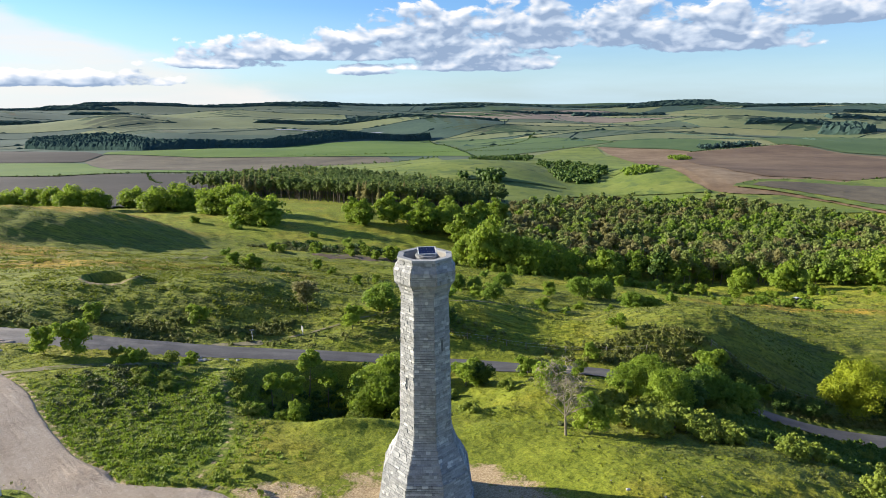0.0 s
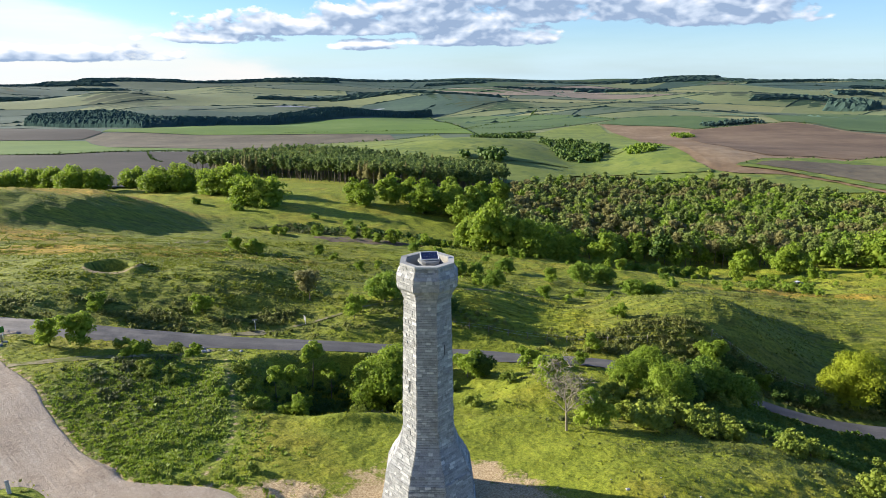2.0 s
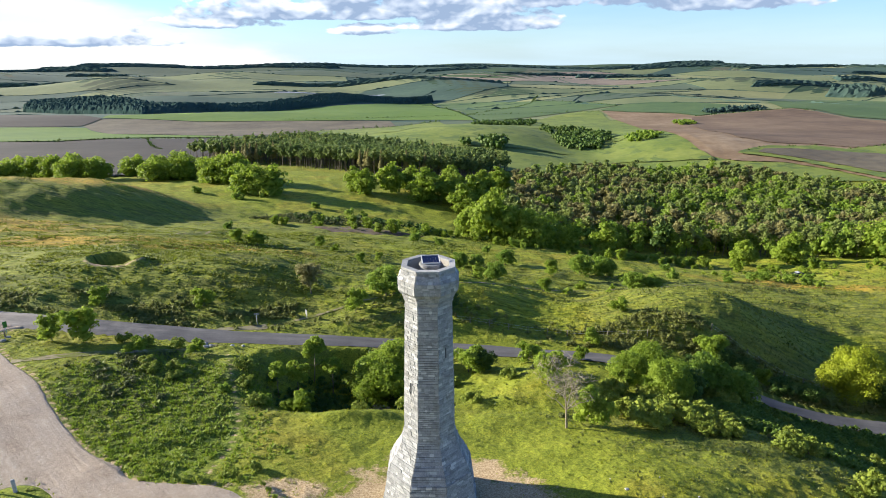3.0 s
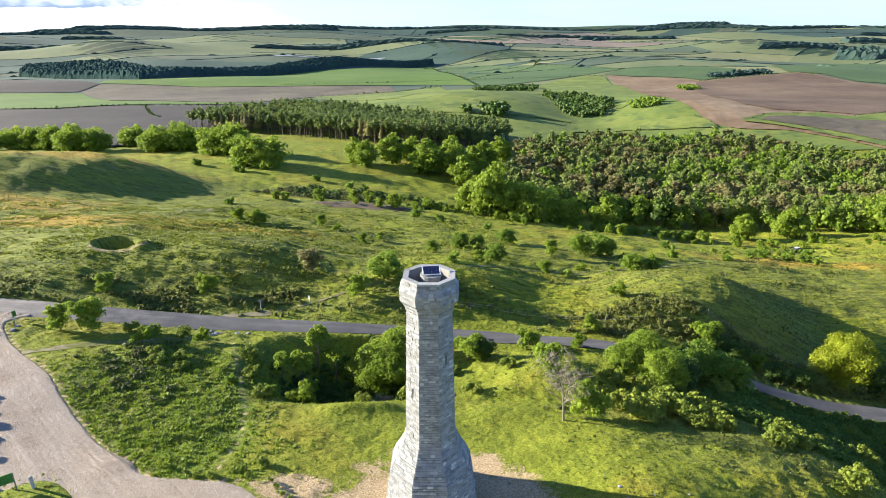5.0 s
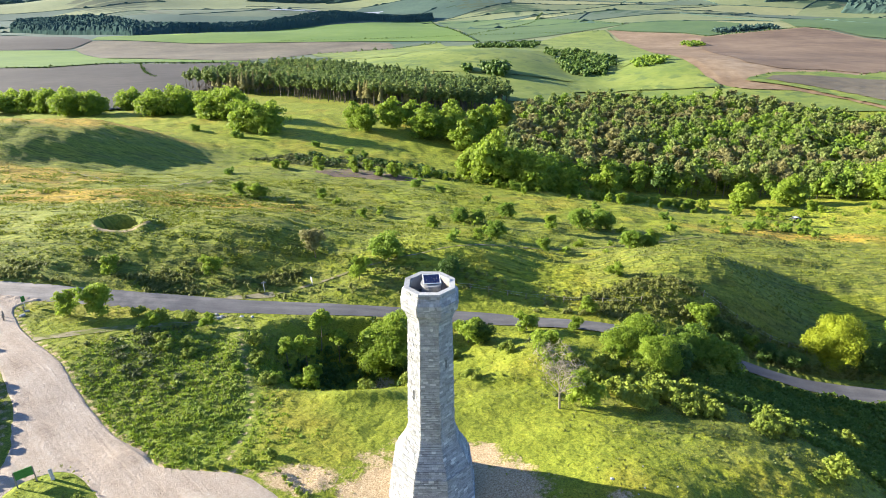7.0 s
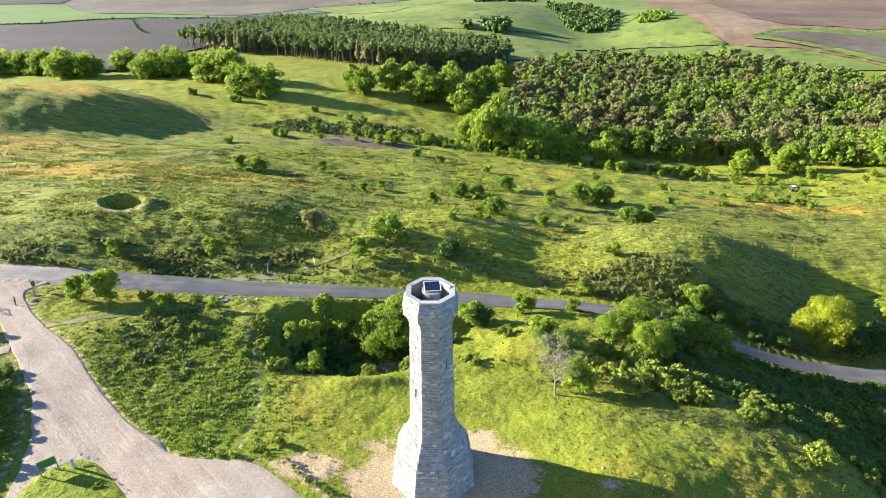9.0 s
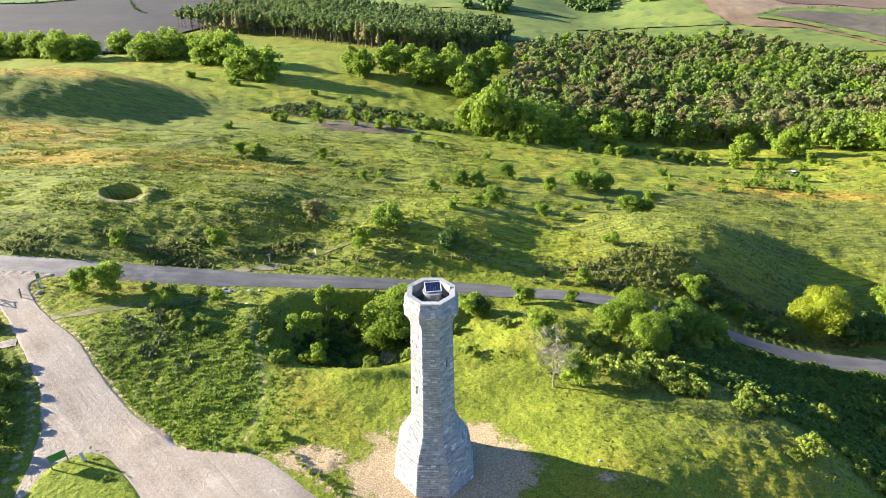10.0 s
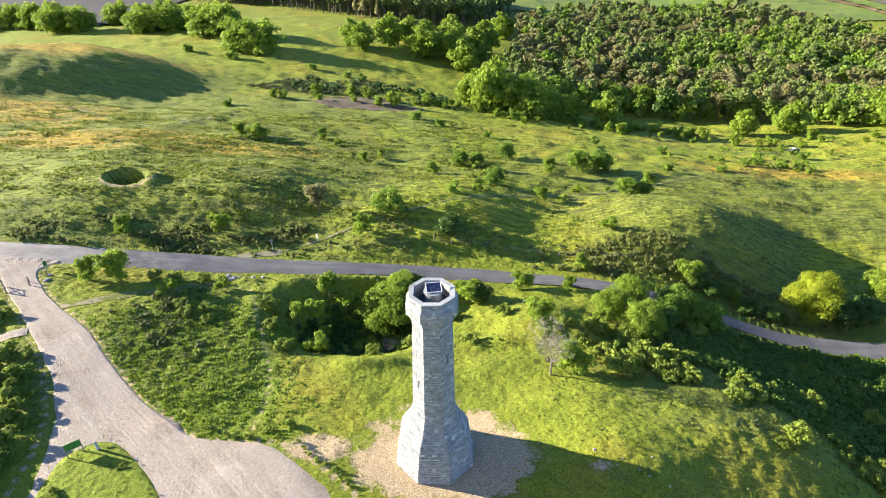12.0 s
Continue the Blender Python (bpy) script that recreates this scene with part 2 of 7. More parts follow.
    scrubby = math_of(nt, "MULTIPLY", math_of(nt, "MULTIPLY", row_m, step_of(nt, bands, 0.50, 0.62)), math_of(nt, "ADD", math_of(nt, "MULTIPLY", heath_m, 0.35), 0.15))
    col = mix_of(nt, scrubby, col, mix_of(nt, fine, (0.052, 0.062, 0.020), (0.115, 0.105, 0.040)))
    col = mix_of(nt, row_m, col, mix_of(nt, 1.0, col, ramp_of(nt, rows, [(0.36, (0.50, 0.58, 0.55)), (0.46, (1.06, 1.08, 1.02)), (0.62, (1.65, 1.52, 1.35))]), "MULTIPLY"))
    soil = ramp_of(nt, noise_of(nt, 5.5, 7, 0.78, p), [(0.34, (0.19, 0.130, 0.070)), (0.5, (0.39, 0.285, 0.165)), (0.64, (0.58, 0.47, 0.31))])
    soil_m = step_of(nt, math_of(nt, "ADD", mask("bare"), math_of(nt, "MULTIPLY", math_of(nt, "SUBTRACT", fine, 0.5), 0.9)), 0.40, 0.62)
    col = mix_of(nt, soil_m, col, soil)
    # far farmland: hedged fields, each with its own crop, tones cooled to paint haze
    far_m = mask("far")
    vor = nt.nodes.new("ShaderNodeTexVoronoi")
    vor.distance, vor.inputs["Scale"].default_value, vor.inputs["Randomness"].default_value = "MANHATTAN", 0.0042, 0.85
    warp = nt.nodes.new("ShaderNodeVectorMath")
    warp.operation = "ADD"
    wn = nt.nodes.new("ShaderNodeTexNoise")
    wn.inputs["Scale"].default_value, wn.inputs["Detail"].default_value = 0.004, 2
    nt.links.new(p, wn.inputs["Vector"])
    sc = nt.nodes.new("ShaderNodeVectorMath")
    sc.operation = "SCALE"
    sc.inputs["Scale"].default_value = 120.0
    nt.links.new(wn.outputs["Color"], sc.inputs[0])
    nt.links.new(p, warp.inputs[0])
    nt.links.new(sc.outputs[0], warp.inputs[1])
    flat = nt.nodes.new("ShaderNodeVectorMath")
    flat.operation = "MULTIPLY"
    flat.inputs[1].default_value = (1.0, 0.75, 0.0)
    nt.links.new(warp.outputs[0], flat.inputs[0])
    nt.links.new(flat.outputs[0], vor.inputs["Vector"])
    sep = nt.nodes.new("ShaderNodeSeparateColor")
    nt.links.new(vor.outputs["Color"], sep.inputs[0])
    crop = ramp_of(nt, sep.outputs[0], [(0.0, (0.016, 0.044, 0.026)), (0.22, (0.030, 0.068, 0.030)), (0.42, (0.060, 0.100, 0.042)), (0.60, (0.020, 0.052, 0.030)),
                                        (0.78, (0.080, 0.095, 0.055)), (0.92, (0.15, 0.12, 0.09)), (1.0, (0.040, 0.075, 0.038))])
    furrow = noise_of(nt, 0.02, 6, 0.7, p)
    crop = mix_of(nt, 0.35, crop, ramp_of(nt, furrow, [(0.3, (0.008, 0.026, 0.020)), (0.7, (0.085, 0.115, 0.055))]))
    col = mix_of(nt, far_m, col, crop)
    nt.links.new(col, b.inputs["Base Color"])
    b.inputs["Roughness"].default_value = 0.9
    b.inputs["Specular IOR Level"].default_value = 0.15
    h = math_of(nt, "ADD", math_of(nt, "MULTIPLY", fine, 0.55), math_of(nt, "MULTIPLY", noise_of(nt, 8.0, 3, 0.6, p), 0.25))
    h = math_of(nt, "SUBTRACT", h, math_of(nt, "MULTIPLY", math_of(nt, "MULTIPLY", tus.outputs["Distance"], 0.8), math_of(nt, "SUBTRACT", 1.0, soil_m)))
    h = math_of(nt, "ADD", h, math_of(nt, "MULTIPLY", math_of(nt, "MULTIPLY", rows, row_m), 1.6))
    bump_of(nt, b, math_of(nt, "MULTIPLY", h, math_of(nt, "SUBTRACT", 1.0, far_m)), 0.95, 0.17)
    return m


TURF = ground_material()


def stone_material():
    """Pale grey limestone with lichen; every block has its own tone."""
    m, nt, b = mat_base("limestone")
    p = place_of(nt)
    geo = nt.nodes.new("ShaderNodeNewGeometry")
    info = nt.nodes.new("ShaderNodeObjectInfo")
    rnd = math_of(nt, "FRACT", math_of(nt, "ADD", geo.outputs["Random Per Island"], info.outputs["Random"]))
    tone = ramp_of(nt, rnd, [(0.0, (0.13, 0.135, 0.142)), (0.30, (0.23, 0.236, 0.243)), (0.75, (0.33, 0.335, 0.338)), (0.90, (0.42, 0.42, 0.415)), (1.0, (0.70, 0.69, 0.66))])
    fine = noise_of(nt, 14.0, 6, 0.7, p)
    tone = mix_of(nt, 0.42, tone, ramp_of(nt, fine, [(0.28, (0.10, 0.105, 0.11)), (0.5, (0.33, 0.335, 0.335)), (0.72, (0.62, 0.61, 0.58))]))
    streak = noise_of(nt, 0.9, 6, 0.65, p, 0.6)
    tone = mix_of(nt, math_of(nt, "MULTIPLY", step_of(nt, streak, 0.52, 0.70), 0.55), tone, (0.14, 0.135, 0.115))
    tone = mix_of(nt, math_of(nt, "MULTIPLY", step_of(nt, noise_of(nt, 5.0, 5, 0.7, p), 0.60, 0.70), 0.5), tone, (0.55, 0.53, 0.46))
    nt.links.new(tone, b.inputs["Base Color"])
    b.inputs["Roughness"].default_value, b.inputs["Specular IOR Level"].default_value = 0.9, 0.2
    bump_of(nt, b, fine, 0.2, 0.010)
    return m


STONE = stone_material()
MORTAR = surface("mortar", [(0.3, (0.27, 0.255, 0.235)), (0.7, (0.42, 0.40, 0.37))], 1.2, 18.0, 0.95, 0.5, 0.02)
LEAD = surface("roof_lead", [(0.3, (0.06, 0.065, 0.07)), (0.7, (0.14, 0.145, 0.15))], 1.5, 12.0, 0.6, 0.3, 0.01, 0.2)
def asphalt_material():
    """Grey asphalt, dusted with chalk where the gravel track joins it, paler along the wheel tracks."""
    m, nt, b = mat_base("asphalt")
    p = place_of(nt)
    sep = nt.nodes.new("ShaderNodeSeparateXYZ")
    nt.links.new(p, sep.inputs[0])
    wear = nt.nodes.new("ShaderNodeVectorMath")
    wear.operation, wear.inputs[1].default_value = "MULTIPLY", (0.12, 0.9, 0.0)
    nt.links.new(p, wear.inputs[0])
    streak, broad, grain = noise_of(nt, 1.0, 5, 0.6, wear.outputs[0], 0.2), noise_of(nt, 0.3, 6, 0.6, p), noise_of(nt, 7.0, 5, 0.7, p)
    v = math_of(nt, "ADD", math_of(nt, "ADD", math_of(nt, "MULTIPLY", streak, 0.4), math_of(nt, "MULTIPLY", broad, 0.3)), math_of(nt, "MULTIPLY", grain, 0.3))
    col = ramp_of(nt, v, [(0.36, (0.066, 0.065, 0.070)), (0.5, (0.108, 0.105, 0.108)), (0.64, (0.165, 0.158, 0.155))])
    dust = step_of(nt, math_of(nt, "ADD", math_of(nt, "MULTIPLY", sep.outputs[0], -0.035), math_of(nt, "MULTIPLY", broad, 1.1)), 1.95, 2.85)
    col = mix_of(nt, dust, col, ramp_of(nt, v, [(0.38, (0.20, 0.175, 0.15)), (0.62, (0.36, 0.325, 0.285))]))
    nt.links.new(col, b.inputs["Base Color"])
    b.inputs["Roughness"].default_value, b.inputs["Specular IOR Level"].default_value = 0.88, 0.25
    bump_of(nt, b, grain, 0.35, 0.02)
    return m


ASPHALT = asphalt_material()


def gravel_material():
    """Pale chalky gravel: loose pebbles, damp patches and faint wheel tracks along the way it is driven."""
    m, nt, b = mat_base("chalk_gravel")
    p = place_of(nt)
    turn = nt.nodes.new("ShaderNodeVectorRotate")
    turn.rotation_type, turn.inputs["Angle"].default_value = "Z_AXIS", radians(43)
    nt.links.new(p, turn.inputs["Vector"])
    along = nt.nodes.new("ShaderNodeVectorMath")
    along.operation, along.inputs[1].default_value = "MULTIPLY", (0.07, 0.85, 0.0)
    nt.links.new(turn.outputs[0], along.inputs[0])
    tracks, broad = noise_of(nt, 1.0, 5, 0.6, along.outputs[0], 0.3), noise_of(nt, 0.22, 6, 0.6, p, 0.4)
    stones, grit = noise_of(nt, 3.0, 8, 0.78, p), noise_of(nt, 11.0, 4, 0.7, p)
    v = math_of(nt, "ADD", math_of(nt, "ADD", math_of(nt, "MULTIPLY", tracks, 0.22), math_of(nt, "MULTIPLY", broad, 0.25)), math_of(nt, "ADD", math_of(nt, "MULTIPLY", stones, 0.33), math_of(nt, "MULTIPLY", grit, 0.20)))
    col = ramp_of(nt, v, [(0.38, (0.172, 0.132, 0.100)), (0.46, (0.285, 0.232, 0.186)), (0.54, (0.358, 0.300, 0.246)), (0.64, (0.475, 0.415, 0.350))])
    col = mix_of(nt, math_of(nt, "MULTIPLY", step_of(nt, stones, 0.58, 0.70), 0.5), col, (0.52, 0.48, 0.43))
    nt.links.new(col, b.inputs["Base Color"])
    b.inputs["Roughness"].default_value, b.inputs["Specular IOR Level"].default_value = 0.95, 0.15
    bump_of(nt, b, math_of(nt, "ADD", stones, math_of(nt, "MULTIPLY", tracks, 0.8)), 1.0, 0.14)
    return m


GRAVEL = gravel_material()
BROWN_EARTH = surface("brown_earth", [(0.3, (0.075, 0.055, 0.036)), (0.5, (0.125, 0.088, 0.060)), (0.75, (0.19, 0.145, 0.10))], 0.12, 1.5, 0.95, 0.8, 0.2, spots=((0.10, 0.12, 0.025), 0.15, 0.55, 0.65))
GREY_PATH = surface("grey_gravel_path", [(0.3, (0.15, 0.126, 0.070)), (0.5, (0.25, 0.212, 0.125)), (0.75, (0.35, 0.305, 0.20))], 0.8, 5.0, 0.95, 0.7, 0.05, spots=((0.12, 0.135, 0.022), 0.5, 0.42, 0.56))
SIGN_GREY = surface("weathered_sign", [(0.3, (0.16, 0.165, 0.165)), (0.7, (0.27, 0.275, 0.27))], 2.0, 20.0, 0.6, 0.1, 0.005)
DIRT = surface("trodden_earth", [(0.3, (0.11, 0.10, 0.05)), (0.5, (0.18, 0.16, 0.095)), (0.75, (0.26, 0.23, 0.16))], 0.5, 3.0, 0.95, 0.6, 0.05)
WOOD = surface("weathered_wood", [(0.3, (0.12, 0.10, 0.08)), (0.7, (0.30, 0.27, 0.22))], 2.0, 20.0, 0.85, 0.4, 0.01)
BARK = surface("bark", [(0.3, (0.06, 0.05, 0.04)), (0.7, (0.19, 0.16, 0.13))], 1.5, 12.0, 0.95, 0.7, 0.04)
GREEN_PAINT = surface("green_paint", [(0.3, (0.03, 0.13, 0.03)), (0.7, (0.07, 0.24, 0.05))], 1.5, 14.0, 0.5, 0.1, 0.005)
GREY_PAINT = surface("grey_paint", [(0.3, (0.45, 0.46, 0.48)), (0.7, (0.62, 0.63, 0.65))], 2.0, 20.0, 0.5, 0.1, 0.005)
LEAF_OAK = leafy("leaf_mid_green", [(0.15, (0.085, 0.152, 0.020)), (0.5, (0.179, 0.274, 0.033)), (0.85, (0.297, 0.386, 0.055))], 0.48)
LEAF_LIME = leafy("leaf_light_green", [(0.15, (0.081, 0.140, 0.015)), (0.5, (0.156, 0.240, 0.025)), (0.85, (0.263, 0.338, 0.048))], 0.48)
LEAF_FRESH = leafy("leaf_fresh_green", [(0.15, (0.111, 0.176, 0.018)), (0.5, (0.215, 0.305, 0.031)), (0.85, (0.338, 0.416, 0.055))], 0.5)
LEAF_GOLD = leafy("leaf_golden", [(0.15, (0.105, 0.150, 0.010)), (0.5, (0.212, 0.258, 0.012)), (0.85, (0.305, 0.335, 0.022))], 0.2)
LEAF_DARK = leafy("leaf_dark_green", [(0.15, (0.027, 0.057, 0.013)), (0.5, (0.062, 0.115, 0.020)), (0.85, (0.125, 0.188, 0.035))], 0.3)
NEEDLE = leafy("pine_needles", [(0.15, (0.094, 0.140, 0.039)), (0.5, (0.185, 0.241, 0.063)), (0.85, (0.297, 0.338, 0.099))], 0.45, patch=0.06)
NEEDLE_DARK = leafy("spruce_needles", [(0.15, (0.066, 0.109, 0.035)), (0.5, (0.132, 0.190, 0.055)), (0.85, (0.223, 0.276, 0.084))], 0.4, patch=0.06)
NEEDLE_RED = leafy("pine_needles_bronze", [(0.15, (0.123, 0.127, 0.049)), (0.5, (0.223, 0.213, 0.081)), (0.85, (0.323, 0.294, 0.115))], 0.45, patch=0.06)
GORSE = leafy("gorse", [(0.15, (0.094, 0.137, 0.020)), (0.5, (0.194, 0.252, 0.035)), (0.8, (0.317, 0.353, 0.052)), (0.95, (0.446, 0.432, 0.072))], 0.35)
HEATHER_DARK = leafy("dark_heather", [(0.15, (0.055, 0.073, 0.024)), (0.5, (0.110, 0.130, 0.040)), (0.85, (0.187, 0.198, 0.066))], 0.25)
HEATHER = leafy("heather", [(0.15, (0.081, 0.099, 0.027)), (0.5, (0.157, 0.179, 0.045)), (0.85, (0.252, 0.252, 0.074))], 0.38)
BRACKEN = leafy("bracken", [(0.15, (0.062, 0.112, 0.018)), (0.5, (0.115, 0.185, 0.026)), (0.85, (0.185, 0.26, 0.038))], 0.35)
GRASS = leafy("grass_blades", [(0.12, (0.105, 0.145, 0.012)), (0.5, (0.215, 0.255, 0.018)), (0.88, (0.36, 0.35, 0.05))], 0.5, patch=0.18)
TUSSOCK = leafy("tussock_grass", [(0.12, (0.104, 0.163, 0.018)), (0.5, (0.189, 0.267, 0.026)), (0.88, (0.325, 0.384, 0.047))], 0.4, patch=0.18)
TWIG = surface("bare_twigs", [(0.3, (0.16, 0.135, 0.10)), (0.7, (0.33, 0.285, 0.215))], 2.0, 10.0, 0.9, 0.3, 0.01)
ROUGH = leafy("rough_grass", [(0.12, (0.092, 0.121, 0.014)), (0.5, (0.178, 0.213, 0.023)), (0.88, (0.299, 0.299, 0.052))], 0.35, patch=0.05)
# far leaf tones lifted and blued, so distance haze is painted into the colour
HAZED_WOOD = leafy("hazed_distant_wood", [(0.15, (0.048, 0.090, 0.087)), (0.5, (0.075, 0.129, 0.114)), (0.85, (0.114, 0.174, 0.135))], 0.45, 1.0, patch=0.02)
HAZED_WOOD.node_tree.nodes["Principled BSDF"].inputs["Specular IOR Level"].default_value = 0.0

# ---- lie of the land ----
PROFILE_Y = [-300, -20, 0, 25, 50, 80, 120, 170, 220, 300, 420, 600, 800, 1000, 1300, 1700, 2300, 3000, 3800, 4300, 4900]
PROFILE_Z = [0, 0, 0, -2, -4.5, -8, -13, -22, -32, -39, -49, -60, -73, -86, -88, -100, -106, -100, -78, -44, -62]
# x, y, radius, height of the swells and hollows near the monument and further out
NEAR_SWELLS = [(22, 0, 11, 2.5), (62, 4, 20, -6.8), (-1, 31, 11, -1.5), (-31, 47, 11, -1.4), (46, 39, 11, -0.6),
               (-39, 70, 11, 4.8), (46, 8, 11, 3.6), (22, 62, 11, -1.3), (-16, 0, 11, 1.1), (-1, 62, 11, 2.4),
               (53, 62, 11, 1.8), (-70, 70, 11, 2.4), (69, 39, 11, 0.3), (-47, 24, 11, 1.0), (53, 31, 11, -3.8),
               (7, 70, 11, 2.4), (-16, 24, 11, -1.3), (7, 39, 11, -1.5), (-47, 47, 11, -1.6)]
WIDE_SWELLS = [(128, 62, 60, -4.9), (-75, 70, 32, 3.7), (86, 188, 60, -4.8), (-148, 318, 120, 5.1), (188, 318, 120, -5.4),
               (188, 234, 120, -7.1), (-166, 188, 60, 4.2), (-40, 314, 60, 4.0), (2, 230, 60, -3.2), (188, 402, 120, -4.3), (104, 159, 32, -3.2)]


def profile(y):
    k, v = np.array(PROFILE_Y, float), np.array(PROFILE_Z, float)
    m = np.gradient(v, k)
    i = np.clip(np.searchsorted(k, y) - 1, 0, len(k) - 2)
    h = k[i + 1] - k[i]
    u = np.clip((y - k[i]) / h, 0, 1)
    return ((2*u**3 - 3*u**2 + 1) * v[i] + (u**3 - 2*u**2 + u) * h * m[i] + (3*u**2 - 2*u**3) * v[i+1] + (u**3 - u**2) * h * m[i+1])


def swell(x, y, cx, cy, r, h):
    return h * np.exp(-((x - cx)**2 + (y - cy)**2) / (2 * r * r))


# mounds and hollows with a shape of their own: x, y, radius along x and y, height, steepness
FORMS = [(58, 12, 8.0, 7.5, -2.6, 2), (53, 45.5, 8.5, 4.6, -2.8, 2), (75, 29, 9.5, 9.0, -3.6, 2), (13.2, 25.5, 4.2, 3.6, 1.7, 2), (7.0, 15.6, 3.4, 2.2, 0.8, 2), (19.5, -2.0, 5.5, 4.5, 1.5, 2), (36.0, 4.0, 7.0, 6.0, 1.1, 2), (-6.2, 16.0, 1.9, 0.8, 0.6, 2), (-10.0, 15.2, 2.2, 0.9, 0.6, 2),
         (3.6, 19.9, 1.8, 0.8, 0.6, 2), (17.8, 29.6, 3.0, 1.6, 0.9, 2), (8.2, 21.3, 2.4, 1.0, 0.7, 2), (0.5, 10.5, 3.0, 1.4, 0.35, 2), (16.5, 8.0, 3.6, 1.6, 0.5, 2), (-14.0, 10.5, 4.0, 1.6, 0.4, 2), (-57.4, 66.4, 0.9, 3.0, 0.7, 2), (58, 22.5, 12, 3.6, 1.2, 2), (-12.5, 29.0, 8.5, 8.0, -5.0, 4), (-63.3, 66.8, 3.0, 2.6, -5.6, 6), (-63.3, 66.8, 5.4, 5.0, 0.8, 4), (-9.0, 17.0, 9.0, 3.6, 1.1, 2), (-26.0, 27.0, 3.0, 7.0, 0.8, 2), (10.0, 30.0, 5.0, 3.0, 0.9, 2),
         (-160, 197, 42, 32, 11.0, 4), (-112, 178, 30, 26, -4.0, 2), (45, 61, 15, 13, 3.8, 3), (47, 53, 9, 8, 1.5, 2), (76, 52, 14, 10, -7.0, 2), (330, 600, 120, 110, 8.0, 2), (600, 1150, 380, 330, 20.0, 2),
         (1100, 1700, 500, 400, 18.0, 2), (120, 900, 150, 140, 7.0, 2), (15, 700, 85, 100, 16.0, 2), (138, 630, 36, 110, -8.0, 2), (235, 600, 55, 90, 8.0, 2), (-300, 2300, 700, 300, 16.0, 2),
         (-1500, 2600, 500, 350, 26.0, 2), (700, 2700, 600, 300, 22.0, 2), (-700, 3300, 800, 300, 26.0, 2), (1700, 3000, 600, 400, 30.0, 2)]
# the lane: points of its middle line
LANE_NORTH = [(-125, 46.6), (-95, 45.0), (-73, 43.6), (-59, 43.4), (-50, 43.9), (-41, 44.3), (-31.5, 43.9), (-22, 43.8), (-12.5, 43.7), (-3, 43.9), (6.7, 43.8), (16, 42.3),
              (23.5, 41.2), (35, 38.9), (47, 36.3), (51, 35.2), (55, 34.3), (60, 33.8), (65, 33.4), (70, 33.0), (80, 31.6), (100, 27)]
LANE_SOUTH = [(-125, 41.4), (-95, 40.0), (-73, 38.6), (-58.5, 38.4), (-49.4, 38.9), (-40.4, 39.2), (-31, 39.8), (-21.8, 40.0), (-12.4, 40.5), (-3, 40.6), (6.6, 40.2), (15.8, 39.5),
              (23.1, 38.5), (34, 36.2), (46.2, 34.0), (50.2, 33.0), (54, 31.7), (58.4, 30.8), (63.2, 29.9), (68, 29.3), (78.4, 28.0), (98.4, 24)]
LANE = [((a + c) / 2, (b + d) / 2) for (a, b), (c, d) in zip(LANE_NORTH, LANE_SOUTH)]
LANE_HALF = 2.0


def smooth_line(points, step=1.0):
    """Points of a soft curve through the given ones, evenly spaced."""
    p = np.array(points, float)
    d = np.r_[0, np.cumsum(np.hypot(*np.diff(p, axis=0).T))]
    s = np.linspace(0, d[-1], max(8, int(d[-1] / step)))
    out = np.stack([np.interp(s, d, p[:, i]) for i in range(p.shape[1])], 1)
    k = np.hanning(2 * max(2, int(4.0 / step)) + 1)
    k /= k.sum()
    n = len(k) // 2
    pad = np.r_[[out[0]] * n, out, [out[-1]] * n]
    return np.stack([np.convolve(pad[:, i], k, "valid") for i in range(p.shape[1])], 1)


def form(x, y, cx, cy, rx, ry, h, steep):
    d = ((x - cx) / rx) ** 2 + ((y - cy) / ry) ** 2
    return h * np.exp(-0.5 * d ** (steep / 2))


def lie(x, y):
    """Height of the open land, without the lane."""
    w = np.clip((y - 900) / 1200, 0, 1)
    z = profile(y * (1 - w) + (np.hypot(x, y + 45) - 45) * w) + w * x * 0.003
    far = np.clip((y - 1150) / 500, 0, 1) * np.clip((3900 - y) / 900, 0, 1)
    z = z + far * (10 * np.sin(x / 190 + 1.4 * np.sin(y / 420)) * np.sin(y / 230 + 0.9 * np.sin(x / 350)) + 5 * np.sin(x / 95 + y / 160))
    for s in NEAR_SWELLS + WIDE_SWELLS:
        z = z + swell(x, y, *s)
    for f in FORMS:
        z = z + form(x, y, *f)
    far = np.clip((y - 1100) / 900, 0, 1)
    return z + far * (9 * np.sin(x * 0.0051 + 1.1 * np.sin(y * 0.0031)) + 8 * np.sin(y * 0.0083 + 1.7 * np.sin(x * 0.0023)))


LANE_LINE = smooth_line(LANE, 1.5)
_z = lie(LANE_LINE[:, 0], LANE_LINE[:, 1])
LANE_Z = np.convolve(np.r_[[_z[0]] * 6, _z, [_z[-1]] * 6], np.ones(13) / 13, "valid")


def near_line(x, y, line):
    """Distance to a line of points and the index of the nearest."""
    x, y = np.asarray(x, float), np.asarray(y, float)
    best, idx = np.full(x.shape, 1e9), np.zeros(x.shape, int)
    for i, (px, py) in enumerate(line[:, :2]):
        d = (x - px) ** 2 + (y - py) ** 2
        m = d < best
        best[m], idx[m] = d[m], i
    return np.sqrt(best), idx


